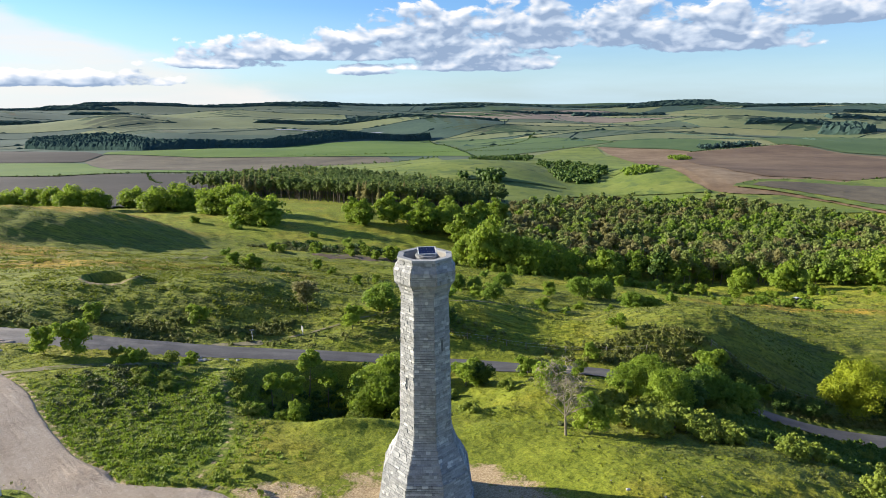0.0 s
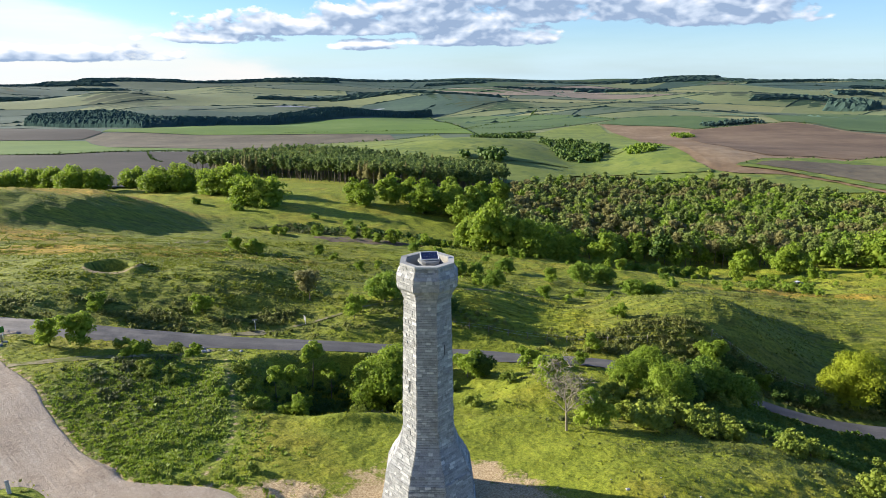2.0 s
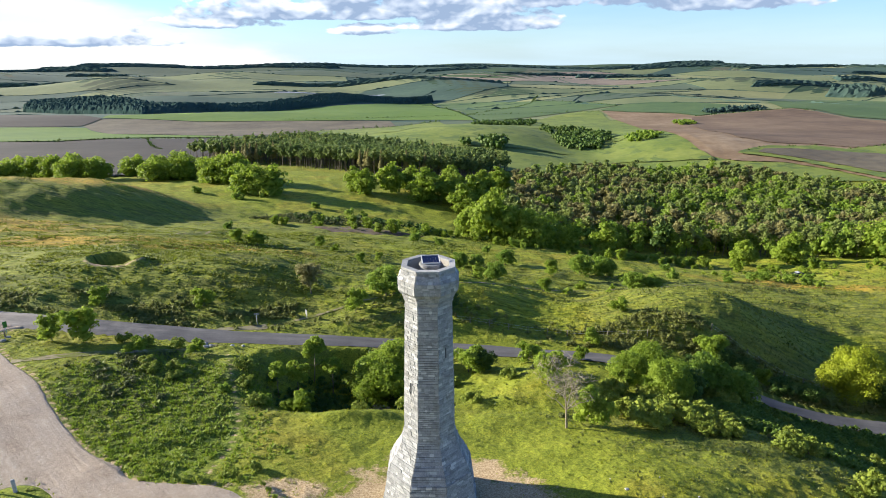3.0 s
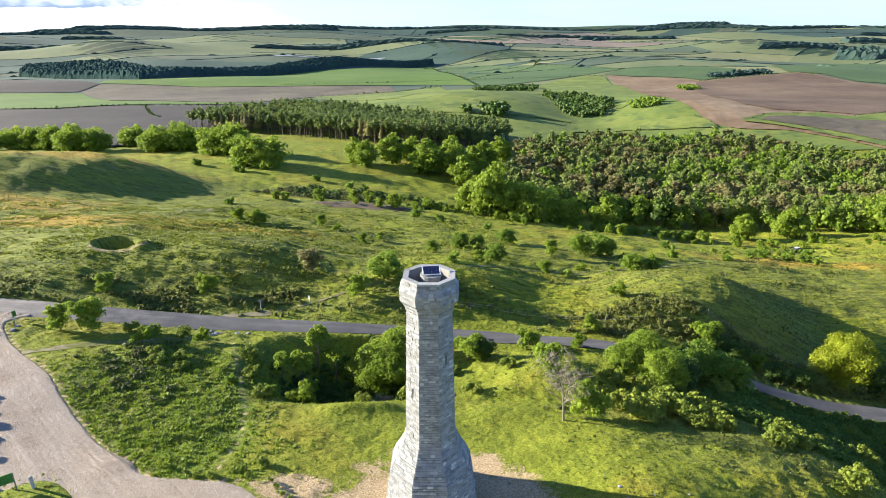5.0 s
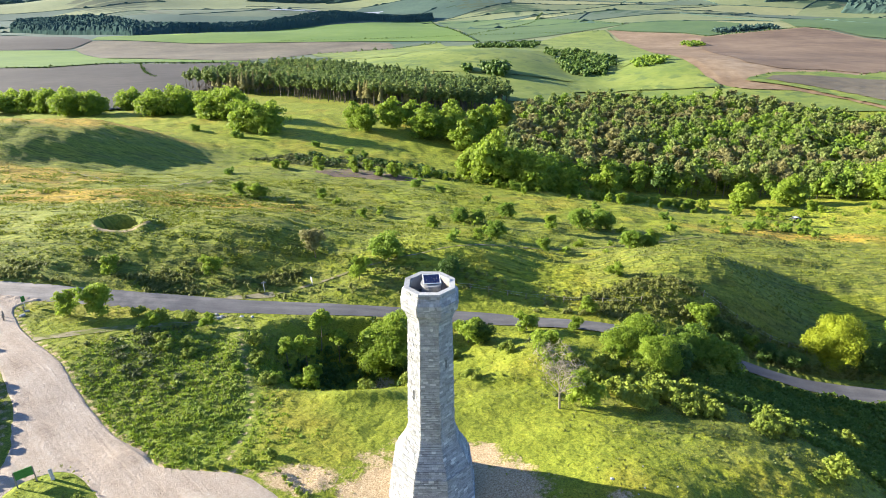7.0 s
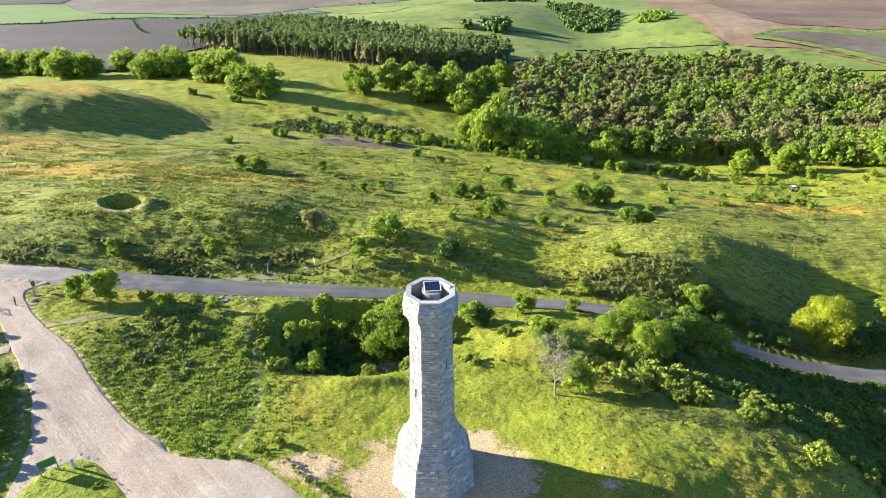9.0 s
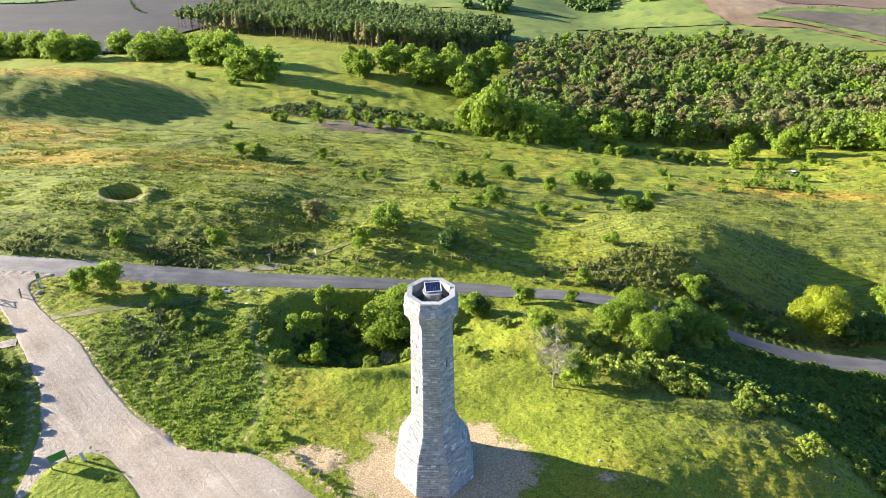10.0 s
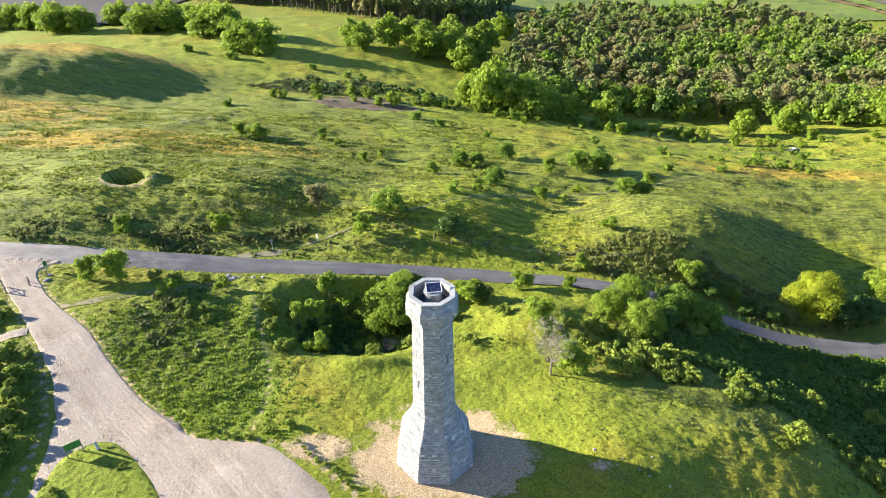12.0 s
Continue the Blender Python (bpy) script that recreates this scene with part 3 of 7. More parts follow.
def ground(x, y):
    x, y = np.atleast_1d(np.asarray(x, float)), np.atleast_1d(np.asarray(y, float))
    z = lie(x, y)
    m = (x > -140) & (x < 115) & (y > -20) & (y < 62)
    if m.any():
        d, i = near_line(x[m], y[m], LANE_LINE)
        w = np.clip((d - LANE_HALF - 0.3) / 1.7, 0, 1)
        w = w * w * (3 - 2 * w)
        bed = np.clip((LANE_HALF - 0.1 - d) / 0.5, 0, 1) * 0.16
        z[m] = LANE_Z[i] * (1 - w) + z[m] * w - bed
    return z


# ---- helpers for building ----
def height_at(x, y):
    return float(ground(x, y)[0])


def mesh_from(name, verts, faces, material=None, smooth=False):
    """A mesh from arrays: verts (n, 3), faces (m, 3 or 4)."""
    me = bpy.data.meshes.new(name)
    verts, faces = np.asarray(verts, np.float32), np.asarray(faces, np.int32)
    m, k = faces.shape
    me.vertices.add(len(verts))
    me.vertices.foreach_set("co", verts.ravel())
    me.loops.add(m * k)
    me.loops.foreach_set("vertex_index", faces.ravel())
    me.polygons.add(m)
    me.polygons.foreach_set("loop_start", np.arange(0, m * k, k, dtype=np.int32))
    me.polygons.foreach_set("use_smooth", np.full(m, smooth, bool))
    me.update(calc_edges=True)
    if material:
        me.materials.append(material)
    return me


def part(name, bm, material, parent, label=""):
    """One bmesh as one mesh object under a thing or part."""
    me = bpy.data.meshes.new(name)
    bm.to_mesh(me)
    bm.free()
    me.materials.append(material)
    ob = new(name, me)
    ob.parent = parent
    return tagged(ob, label)


def box(bm, size, at, turn=(0, 0, 0), bevel=0.0):
    r = bmesh.ops.create_cube(bm, size=1.0)
    m = pose(*at, *turn) @ Matrix.Diagonal((*size, 1))
    bmesh.ops.transform(bm, matrix=m, verts=r["verts"])
    if bevel:
        edges = list({e for v in r["verts"] for e in v.link_edges})
        bmesh.ops.bevel(bm, geom=edges, offset=bevel, segments=1, affect="EDGES")


def rod(bm, a, b, r0, r1, n=7):
    a, b = Vector(a), Vector(b)
    q = (b - a).to_track_quat("Z", "Y").to_matrix().to_4x4()
    bmesh.ops.create_cone(bm, cap_ends=True, segments=n, radius1=r0, radius2=r1, depth=(b - a).length,
                          matrix=Matrix.Translation((a + b) / 2) @ q)


def wave_noise(x, y, scale, seed, octaves=4):
    """Smooth random relief, about -1 to 1, from value noise on a lattice."""
    total, amp = np.zeros_like(x), 1.0
    for o in range(octaves):
        f = 2.0 ** o / scale
        u, v = x * f + seed * 17.3 + o * 5.1, y * f - seed * 9.7 + o * 3.7
        iu, iv = np.floor(u), np.floor(v)
        fu, fv = u - iu, v - iv
        fu, fv = fu * fu * (3 - 2 * fu), fv * fv * (3 - 2 * fv)

        def lattice(a, b):
            s = np.sin(a * 127.1 + b * 311.7 + seed * 74.7) * 43758.5453
            return (s - np.floor(s)) * 2 - 1

        total += amp * ((lattice(iu, iv) * (1 - fu) + lattice(iu + 1, iv) * fu) * (1 - fv) + (lattice(iu, iv + 1) * (1 - fu) + lattice(iu + 1, iv + 1) * fu) * fv)
        amp *= 0.5
    return total / 1.6


def inside(x, y, polygon):
    """Which points lie inside a polygon."""
    p = np.array(polygon, float)
    hit = np.zeros(np.shape(x), bool)
    for (x0, y0), (x1, y1) in zip(p, np.roll(p, -1, 0)):
        if y0 == y1:
            continue
        c = ((y0 > y) != (y1 > y)) & (x < (x1 - x0) * (y - y0) / (y1 - y0) + x0)
        hit ^= c
    return hit


# ---- plan of the ground ----
TRACK_EAST = [(-60.4, 39.2), (-62.2, 37.0), (-63.2, 35.4), (-62.4, 33.5), (-59.3, 30.2), (-55.7, 26.7), (-52.6, 24.2), (-47.6, 20.6), (-41.5, 14.0), (-34.4, 7.3), (-28.7, 3.2), (-25.7, 1.1), (-21.6, 0.7),
              (-16.6, 0.9), (-12.4, -1.9), (-9.7, -3.9), (-7.1, -6.2), (-5.0, -12.0), (-4.0, -30.0)]
TRACK_WEST = [(-74.0, 41.0), (-74.0, 38.6), (-70.0, 35.0), (-66.0, 30.5), (-62.0, 26.0), (-55.8, 19.3), (-49.0, 11.7), (-44.9, 4.4), (-43.4, -1.1), (-43.2, -5.2), (-43.0, -10.0),
              (-43.0, -16), (-43.0, -22), (-43, -26), (-43.0, -28.0), (-43.0, -29), (-42.0, -30.0)]
GRAVEL_AREA = TRACK_EAST + TRACK_WEST[::-1]
ISLAND = [(-40.2, -1.2), (-38.6, 1.0), (-36.5, 1.7), (-34.4, 0.9), (-32.3, -0.8), (-28.4, -4.4), (-26.4, -6.6), (-25.0, -12), (-31, -15), (-38, -13), (-40.6, -6.0)]
FOOTPATH = [(-55.5, 24.8), (-51.8, 26.8), (-48.2, 28.2), (-45.0, 30.2), (-41.6, 32.0), (-37.8, 33.4), (-34.8, 34.8), (-33.4, 37.6), (-32.5, 40.2)]
SIDE_PATH = [(-54.6, 20.2), (-58.0, 18.6), (-63.0, 15.6), (-70.0, 11.0)]
EARTH_PATH = [(-31.5, 44.5), (-27.5, 47.2), (-22.7, 49.9), (-15.1, 56.1), (-8.5, 58.8), (-2.5, 60.7), (7.5, 66.4), (20.2, 75.3), (26.7, 77.1), (34.8, 79.6), (48.9, 88.8), (66.0, 101.5)]
TRACE = [(-20.5, 2.5), (-20.2, 8), (-21.5, 14), (-24.0, 20), (-26.5, 26), (-28.5, 31), (-31, 36)]
FOREST_PINE = [(-228, 490), (-168, 448), (-139, 440), (-105, 410), (-76, 388), (-50, 364), (-13, 354), (22, 366), (46, 432), (47, 450), (2, 478), (-48, 512), (-111, 580), (-171, 620), (-215, 560)]
FOREST_MIXED = [(44, 374), (37, 300), (24, 256), (11, 214), (12, 200), (29, 194), (49, 203), (73, 213), (92, 202), (121, 203), (147, 187), (190, 174), (262, 162), (320, 250), (300, 330), (271, 351), (261, 375),
                (239, 406), (214, 443), (171, 439), (122, 446), (84, 426), (50, 385)]


def lush_mask(x, y):
    """Deep green tussocky grass, 0 to 1."""
    m = 1.15 * np.exp(-((x + 33) / 14) ** 4 - ((y - 15) / 15) ** 4) + 0.5 * np.exp(-((x + 28) / 9) ** 2 - ((y - 80) / 13) ** 2) + 0.9 * np.exp(-((x + 13) / 14) ** 2 - ((y - 148) / 7) ** 2)
    m = m + 0.35 * np.exp(-((x - 24) / 9) ** 2 - ((y + 3) / 6) ** 2) + 0.6 * np.exp(-((x + 100) / 26) ** 2 - ((y - 165) / 18) ** 2)
    return np.clip(m + 0.5 * wave_noise(x, y, 9.0, 51, 3) - 0.05, 0, 1)


def dry_mask(x, y):
    """Straw-coloured and rusty grass, 0 to 1."""
    m = sum(np.exp(-((x - cx) / rx) ** 2 - ((y - cy) / ry) ** 2) for cx, cy, rx, ry in
            ((-162, 199, 34, 15), (-135, 217, 26, 10), (-182, 150, 26, 14), (-122, 132, 26, 15), (-102, 104, 16, 8), (-135, 141, 18, 9), (-82, 105, 20, 8), (-56, 98, 24, 9), (95, 112, 30, 8)))
    return np.clip(m * (1.0 + 0.9 * wave_noise(x, y, 6.0, 52, 3)), 0, 1)


def relief(x, y):
    """Tussocks, sheep tracks and small hummocks of the heath."""
    r = np.hypot(x, y + 45)
    lump = 0.42 * wave_noise(x, y, 9.0, 1, 3) + 0.26 * wave_noise(x, y, 2.4, 2, 3) + 0.15 * wave_noise(x, y, 1.0, 3, 2) * np.clip(1.3 - r / 120, 0, 1)
    # grass cushions with hollows between them
    tuft = (1 - 2.4 * np.abs(wave_noise(x, y * 1.25, 1.9, 41, 1))) * 0.13 + (1 - 2.4 * np.abs(wave_noise(x, y * 1.2, 0.95, 42, 1))) * 0.09
    lawn = np.exp(-((x - 3) / 25) ** 4 - ((y - 7) / 13) ** 4)
    lump = lump * (1 - 0.45 * lawn) + tuft * (1 - 0.8 * lawn) * (0.75 + 0.6 * lush_mask(x, y)) * np.clip(1.5 - r / 130, 0, 1)
    terrace = 0.55 * wave_noise(x * 0.30, y + 0.15 * x, 3.6, 5, 3)
    z = lump + terrace * np.clip((y - 42) / 12, 0, 1)
    z = z * (0.75 + 0.25 * np.clip(r / 90, 0, 1)) * np.clip(1.25 - r / 900, 0, 1) * (1 + 0.3 * np.clip((r - 110) / 90, 0, 1))
    keep = np.ones_like(x)
    d, _ = near_line(x, y, LANE_LINE) if np.size(x) else (x, None)
    keep *= np.clip((d - LANE_HALF - 0.2) / 2.5, 0, 1)
    near = (np.abs(x) < 90) & (y < 60)
    if near.any():
        g = inside(x[near], y[near], GRAVEL_AREA)
        d2, _ = near_line(x[near], y[near], smooth_line(GRAVEL_AREA + GRAVEL_AREA[:1], 1.5))
        k = np.where(g, 0.0, np.clip(d2 / 2.0, 0, 1))
        d3, _ = near_line(x[near], y[near], smooth_line(FOOTPATH, 1.5))
        k *= np.clip((d3 - 0.6) / 1.5, 0.0, 1)
        keep[near] *= k
    d4, _ = near_line(x, y, smooth_line(EARTH_PATH, 2.0))
    keep *= np.clip((d4 - 0.4) / 1.5, 0.15, 1)
    keep *= np.clip((np.hypot(x, y) - 5.5) / 6.0, 0.08, 1)
    return z * keep


def surface_z(x, y):
    x, y = np.atleast_1d(np.asarray(x, float)), np.atleast_1d(np.asarray(y, float))
    return ground(x, y) + relief(x, y)


def heath_mask(x, y):
    """How heathery the ground is, 0 to 1."""
    m = 0.42 + 0.40 * wave_noise(x, y, 22.0, 8, 3)
    m = m - 0.5 * np.exp(-((x / 20) ** 2 + ((y - 4) / 15) ** 2))
    m = m + 0.45 * np.exp(-(((x - 48) / 22) ** 2 + ((y - 18) / 16) ** 2))
    m = m - 0.30 * np.clip((y - 150) / 60, 0, 1) + 0.35 * np.exp(-(((x - 75) / 30) ** 2 + ((y - 82) / 24) ** 2))
    m = m + 0.28 * np.exp(-(((x + 55) / 42) ** 2 + ((y - 78) / 24) ** 2))
    m = m + 0.60 * np.exp(-((x + 105) / 66) ** 2 - ((y - 135) / 85) ** 2)
    m = m + 0.35 * np.exp(-((x - 52) / 16) ** 2 - ((y - 58) / 12) ** 2)
    m = m + 0.40 * np.exp(-((x + 34) / 15) ** 2 - ((y - 18) / 13) ** 2)
    m = m + 0.25 * np.exp(-((x + 40) / 40) ** 2 - ((y - 52) / 8) ** 2)
    return np.clip(m, 0, 1)


def build_ground():
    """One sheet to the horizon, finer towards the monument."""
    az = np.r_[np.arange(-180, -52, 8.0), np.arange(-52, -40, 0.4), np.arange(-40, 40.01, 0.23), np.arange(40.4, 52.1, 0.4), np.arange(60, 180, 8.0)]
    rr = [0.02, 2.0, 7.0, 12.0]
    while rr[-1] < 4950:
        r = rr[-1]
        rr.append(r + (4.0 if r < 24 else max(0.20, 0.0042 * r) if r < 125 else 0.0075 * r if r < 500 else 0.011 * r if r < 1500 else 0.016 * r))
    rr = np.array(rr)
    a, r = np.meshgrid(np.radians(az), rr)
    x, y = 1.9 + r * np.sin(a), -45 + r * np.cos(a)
    n, k = a.shape
    xf, yf = x.ravel(), y.ravel()
    z = surface_z(xf, yf)
    idx = np.arange(n * k).reshape(n, k)
    nxt = np.roll(idx, -1, 1)
    quads = np.stack([idx[:-1], nxt[:-1], nxt[1:], idx[1:]], -1).reshape(-1, 4)[:, ::-1]
    verts = np.stack([xf, yf, z], 1)
    verts = np.r_[verts, [[1.9, -45, height_at(1.9, -45)]]]
    me = mesh_from("ground", verts, quads, TURF, True)
    d = np.hypot((xf - 0.9) / 1.16, (yf + 0.4) / 0.92) + 1.9 * wave_noise(xf, yf, 3.5, 14, 3)
    bare = np.clip(1.40 - np.abs(d - 2.0) / 6.2 + 0.22 * wave_noise(xf, yf, 1.6, 15, 3), 0, 1)
    bare = np.maximum(bare, 0.58 * np.exp(-(((xf - 9.5) / 4.0) ** 2 + ((yf + 1.2) / 2.8) ** 2)))
    bare = np.maximum(bare, 0.62 * np.exp(-(((xf - 17) / 2.0) ** 2 + ((yf + 3.2) / 1.2) ** 2)))
    bare = np.maximum(bare, 0.95 * np.exp(-(((xf + 12.5) / 4.5) ** 2 + ((yf - 0.2) / 2.4) ** 2)))
    dp, _ = near_line(xf, yf, smooth_line(TRACE, 1.5))
    bare = np.maximum(bare, 0.56 * np.exp(-(dp / 0.7) ** 2))
    de, _ = near_line(xf, yf, smooth_line(GRAVEL_AREA, 1.5))
    bare = np.maximum(bare, 0.62 * np.exp(-(de / 0.9) ** 2) * (yf < 40))
    dc = np.hypot((xf + 62.8) / 1.15, yf - 66.8)
    bare = np.maximum(bare, (0.62 + 0.25 * wave_noise(xf, yf, 2.0, 33, 3)) * np.exp(-((dc - 4.4) / 0.8) ** 2) * np.clip(0.75 - 0.12 * (yf - 66.8) + 0.07 * (xf + 63), 0.1, 1))
    bare = np.maximum(bare, 0.66 * np.exp(-(((xf + 57.4 - 0.25 * (yf - 66)) / 0.8) ** 2 + ((yf - 66.4) / 3.0) ** 2)))
    far = np.clip((yf - 480) / 60, 0, 1)
    for name, values in (("bare", bare), ("heath", heath_mask(xf, yf)), ("far", far), ("lush", lush_mask(xf, yf)), ("dry", dry_mask(xf, yf))):
        at = me.attributes.new(name, "FLOAT", "POINT")
        at.data.foreach_set("value", np.r_[values, 0].astype(np.float32))
    return tagged(new("ground", me), "rolling heath turf with grass and heather round the monument", "ground", kind="structure")


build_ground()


def ribbon(name, left, right, across, material, lift, label, category, step=1.0, ragged=0.25, seed=3):
    """A strip of ground between two lines, laid just above the turf."""
    n = max(len(smooth_line(left, step)), len(smooth_line(right, step)))

    def even(line):
        p = smooth_line(line, step)
        s = np.linspace(0, len(p) - 1, n)
        return np.stack([np.interp(s, np.arange(len(p)), p[:, i]) for i in (0, 1)], 1)

    a, b = even(left), even(right)
    w = b - a
    w /= np.maximum(np.linalg.norm(w, axis=1, keepdims=True), 0.01)
    a = a + w * (ragged * wave_noise(a[:, 0], a[:, 1], 2.5, seed, 4))[:, None]
    b = b + w * (ragged * wave_noise(b[:, 0], b[:, 1], 2.5, seed + 1, 3))[:, None]
    u = np.linspace(0, 1, across)[None, :, None]
    grid = a[:, None] * (1 - u) + b[:, None] * u
    x, y = grid[..., 0].ravel(), grid[..., 1].ravel()
    z = surface_z(x, y) + lift
    if name == "road":
        s = np.linspace(0, len(LANE_Z) - 1, n)
        z = np.repeat(np.interp(s, np.arange(len(LANE_Z)), LANE_Z), across) + lift + np.tile(0.05 - 0.20 * (np.linspace(-1, 1, across) ** 2) * 0.4, n)
    if name == "gravel_apron":     # level with the lane, easing down to the track
        w_s = np.clip((39.5 - y) / 4.5, 0, 1)
        z = (1 - w_s) * (np.interp(x, LANE_LINE[:, 0], LANE_Z) + 0.04) + w_s * (surface_z(x, y) + 0.12)
    if name == "gravel_track":
        rut = 0.09 * wave_noise(x, y * 1.8, 2.6, 11, 4) - 0.22 * np.clip(wave_noise(x, y, 4.5, 17, 2) - 0.55, 0, 1)
        edge = np.minimum(np.linspace(0, 1, across), np.linspace(1, 0, across))[None].repeat(n, 0).ravel()
        heap = np.exp(-((x + 30.6) / 2.6) ** 2 - ((y - 3.6) / 1.7) ** 2) * (0.22 + 0.5 * np.abs(wave_noise(x, y, 1.1, 19, 3)))
        z = z + rut * np.clip(edge * 5, 0, 1) * (0.4 + np.abs(wave_noise(x, y, 9.0, 12, 2))) + heap - 0.34 * np.clip(1 - edge * 11, 0, 1)
    idx = np.arange(n * across).reshape(n, across)
    quads = np.stack([idx[:-1, :-1], idx[:-1, 1:], idx[1:, 1:], idx[1:, :-1]], -1).reshape(-1, 4)
    nrm = np.cross(np.r_[grid[0, 1] - grid[0, 0], 0], np.r_[grid[1, 0] - grid[0, 0], 0])[2]
    if nrm < 0:
        quads = quads[:, ::-1]
    return tagged(new(name, mesh_from(name, np.stack([x, y, z], 1), quads, material, True)), label, category, kind="structure")


def offset_line(line, d):
    p = smooth_line(line, 1.0)
    t = np.gradient(p, axis=0)
    t /= np.linalg.norm(t, axis=1, keepdims=True)
    return p + d * np.stack([-t[:, 1], t[:, 0]], 1)


ribbon("road", LANE_NORTH, LANE_SOUTH, 9, ASPHALT, 0.07, "narrow grey asphalt lane crossing the heath", "road", 1.0, 0.12)
ribbon("gravel_track", TRACK_WEST, TRACK_EAST, 60, GRAVEL, 0.10, "wide pale chalk gravel track and car park", "gravel track", 0.8, 0.5)
ribbon("gravel_apron", [(-92, 45.2), (-80, 44.0), (-72, 43.6), (-66, 43.4), (-62, 42.6)], [(-92, 39.6), (-80, 37.6), (-72, 36.2), (-66, 36.4), (-62.4, 38.6)], 24, GRAVEL, 0.40, "dusty gravel apron where the track meets the lane", "gravel track", 0.4, 0.3)
ribbon("footpath", offset_line(FOOTPATH, 0.75), offset_line(FOOTPATH, -0.75), 5, GREY_PATH, 0.05, "trodden grey gravel footpath through the grass", "footpath", 0.8, 0.35)
ribbon("side_path", offset_line(SIDE_PATH, 0.95), offset_line(SIDE_PATH, -0.95), 6, GRAVEL, 0.09, "pale gravel path branching off between hedges", "footpath", 0.8, 0.3)
MOUND_PATH = [(-123.6, 144.0), (-113.5, 141.6), (-99.0, 127.8), (-86.9, 118.4), (-76.9, 115.5), (-73.4, 125.8), (-70.2, 135.0)]
ribbon("mound_path", offset_line(MOUND_PATH, 0.5), offset_line(MOUND_PATH, -0.5), 5, GREY_PATH, 0.08, "pale trodden path at the foot of the mound", "footpath", 0.8, 0.3)
ribbon("earth_path", offset_line(EARTH_PATH, 0.28), offset_line(EARTH_PATH, -0.28), 5, GREY_PATH, 0.06, "narrow trodden path winding over the heath", "footpath", 0.6, 0.3)
ribbon("bare_scar", [(-46, 184), (-36, 191), (-26, 188), (-16, 180), (-8, 173)], [(-48, 170), (-38, 163), (-29, 160), (-18, 165), (-8, 170)], 16, BROWN_EARTH, 0.12, "bare brown earth below the wood", "bare ground", 1.2, 1.5)
ribbon("lay_by", [(-36, 43.6), (-31, 44.4), (-27, 46.4)], [(-36, 45.5), (-32, 46.4), (-28, 48)], 5, DIRT, 0.06, "gravelly earth lay-by beside the lane", "lay-by", 0.8, 0.3)


def patch(name, corners, material, lift, label, category, n=24, m=24):
    """A field: four corners, laid over the land."""
    lift = lift + 0.6
    c = np.array(corners, float)
    u, v = np.meshgrid(np.linspace(0, 1, n), np.linspace(0, 1, m))
    u, v = u[..., None], v[..., None]
    g = (c[0] * (1 - u) + c[1] * u) * (1 - v) + (c[3] * (1 - u) + c[2] * u) * v
    x, y = g[..., 0].ravel(), g[..., 1].ravel()
    k = 4.0
    x, y = x + k * wave_noise(x, y, 90, 4, 2), y + k * wave_noise(x, y, 90, 6, 2)
    idx = np.arange(n * m).reshape(m, n)
    quads = np.stack([idx[:-1, :-1], idx[:-1, 1:], idx[1:, 1:], idx[1:, :-1]], -1).reshape(-1, 4)
    (ax, ay), (bx, by) = c[1] - c[0], c[3] - c[0]
    if ax * by - ay * bx < 0:
        quads = quads[:, ::-1]
    return tagged(new(name, mesh_from(name, np.stack([x, y, surface_z(x, y) + lift], 1), quads, material, True)), label, category, kind="structure")


# ---- the monument ----
AXIS = (0.08, 0.0)
BASE_Z = height_at(*AXIS) - 0.05
SIDE = math.tan(radians(22.5))
# height above the ground and distance from the axis to the middle of a side
SHAFT_LINE = [(-0.6, 4.06), (0.0, 4.05), (0.55, 3.98), (0.62, 3.92), (2.6, 3.66), (4.0, 3.46), (4.08, 3.36), (4.7, 3.16), (4.76, 3.08), (5.3, 2.84), (5.36, 2.76), (5.9, 2.50),
              (6.5, 2.26), (7.1, 2.11), (7.8, 2.04), (10.4, 2.01), (15.2, 1.90), (19.05, 1.80), (19.12, 1.89), (19.4, 1.91), (19.46, 1.98), (19.75, 2.05),
              (20.05, 2.29), (20.9, 2.33), (21.12, 2.17), (21.45, 2.00), (21.52, 2.03), (21.8, 2.01)]


def apothem(z):
    return float(np.interp(z, [p[0] for p in SHAFT_LINE], [p[1] for p in SHAFT_LINE]))


def ring(z, a):
    """The eight corners of the plan at one height."""
    return [(a / math.cos(radians(22.5)) * math.cos(radians(22.5 + 45 * k)), a / math.cos(radians(22.5)) * math.sin(radians(22.5 + 45 * k)), z) for k in range(8)]


def lathe8(bm, line, close_top=False):
    rings = [[bm.verts.new(c) for c in ring(z, a)] for z, a in line]
    for lo, hi in zip(rings, rings[1:]):
        for k in range(8):
            bm.faces.new((lo[k], lo[(k + 1) % 8], hi[(k + 1) % 8], hi[k]))
    if close_top:
        bm.faces.new(rings[-1])
    return rings


monument = tagged(new("monument"), "tall octagonal grey limestone tower flaring at its foot", "monument")
monument.location = (*AXIS, BASE_Z)
bm = bmesh.new()
lathe8(bm, [(z, a - 0.045) for z, a in SHAFT_LINE if z < 19.1])
part("shaft", bm, MORTAR, monument, "mortar bed of the tapering shaft")
bm = bmesh.new()
lathe8(bm, [(z, a - 0.035) for z, a in SHAFT_LINE if z > 19.0] + [(21.8, 1.62), (20.45, 1.60)])
parapet = part("parapet", bm, MORTAR, monument, "corbelled stone parapet with sloping shoulder")
bm = bmesh.new()
rings = [[bm.verts.new(c) for c in ring(20.55, 1.62)], [bm.verts.new(c) for c in ring(20.65, 0.2)]]
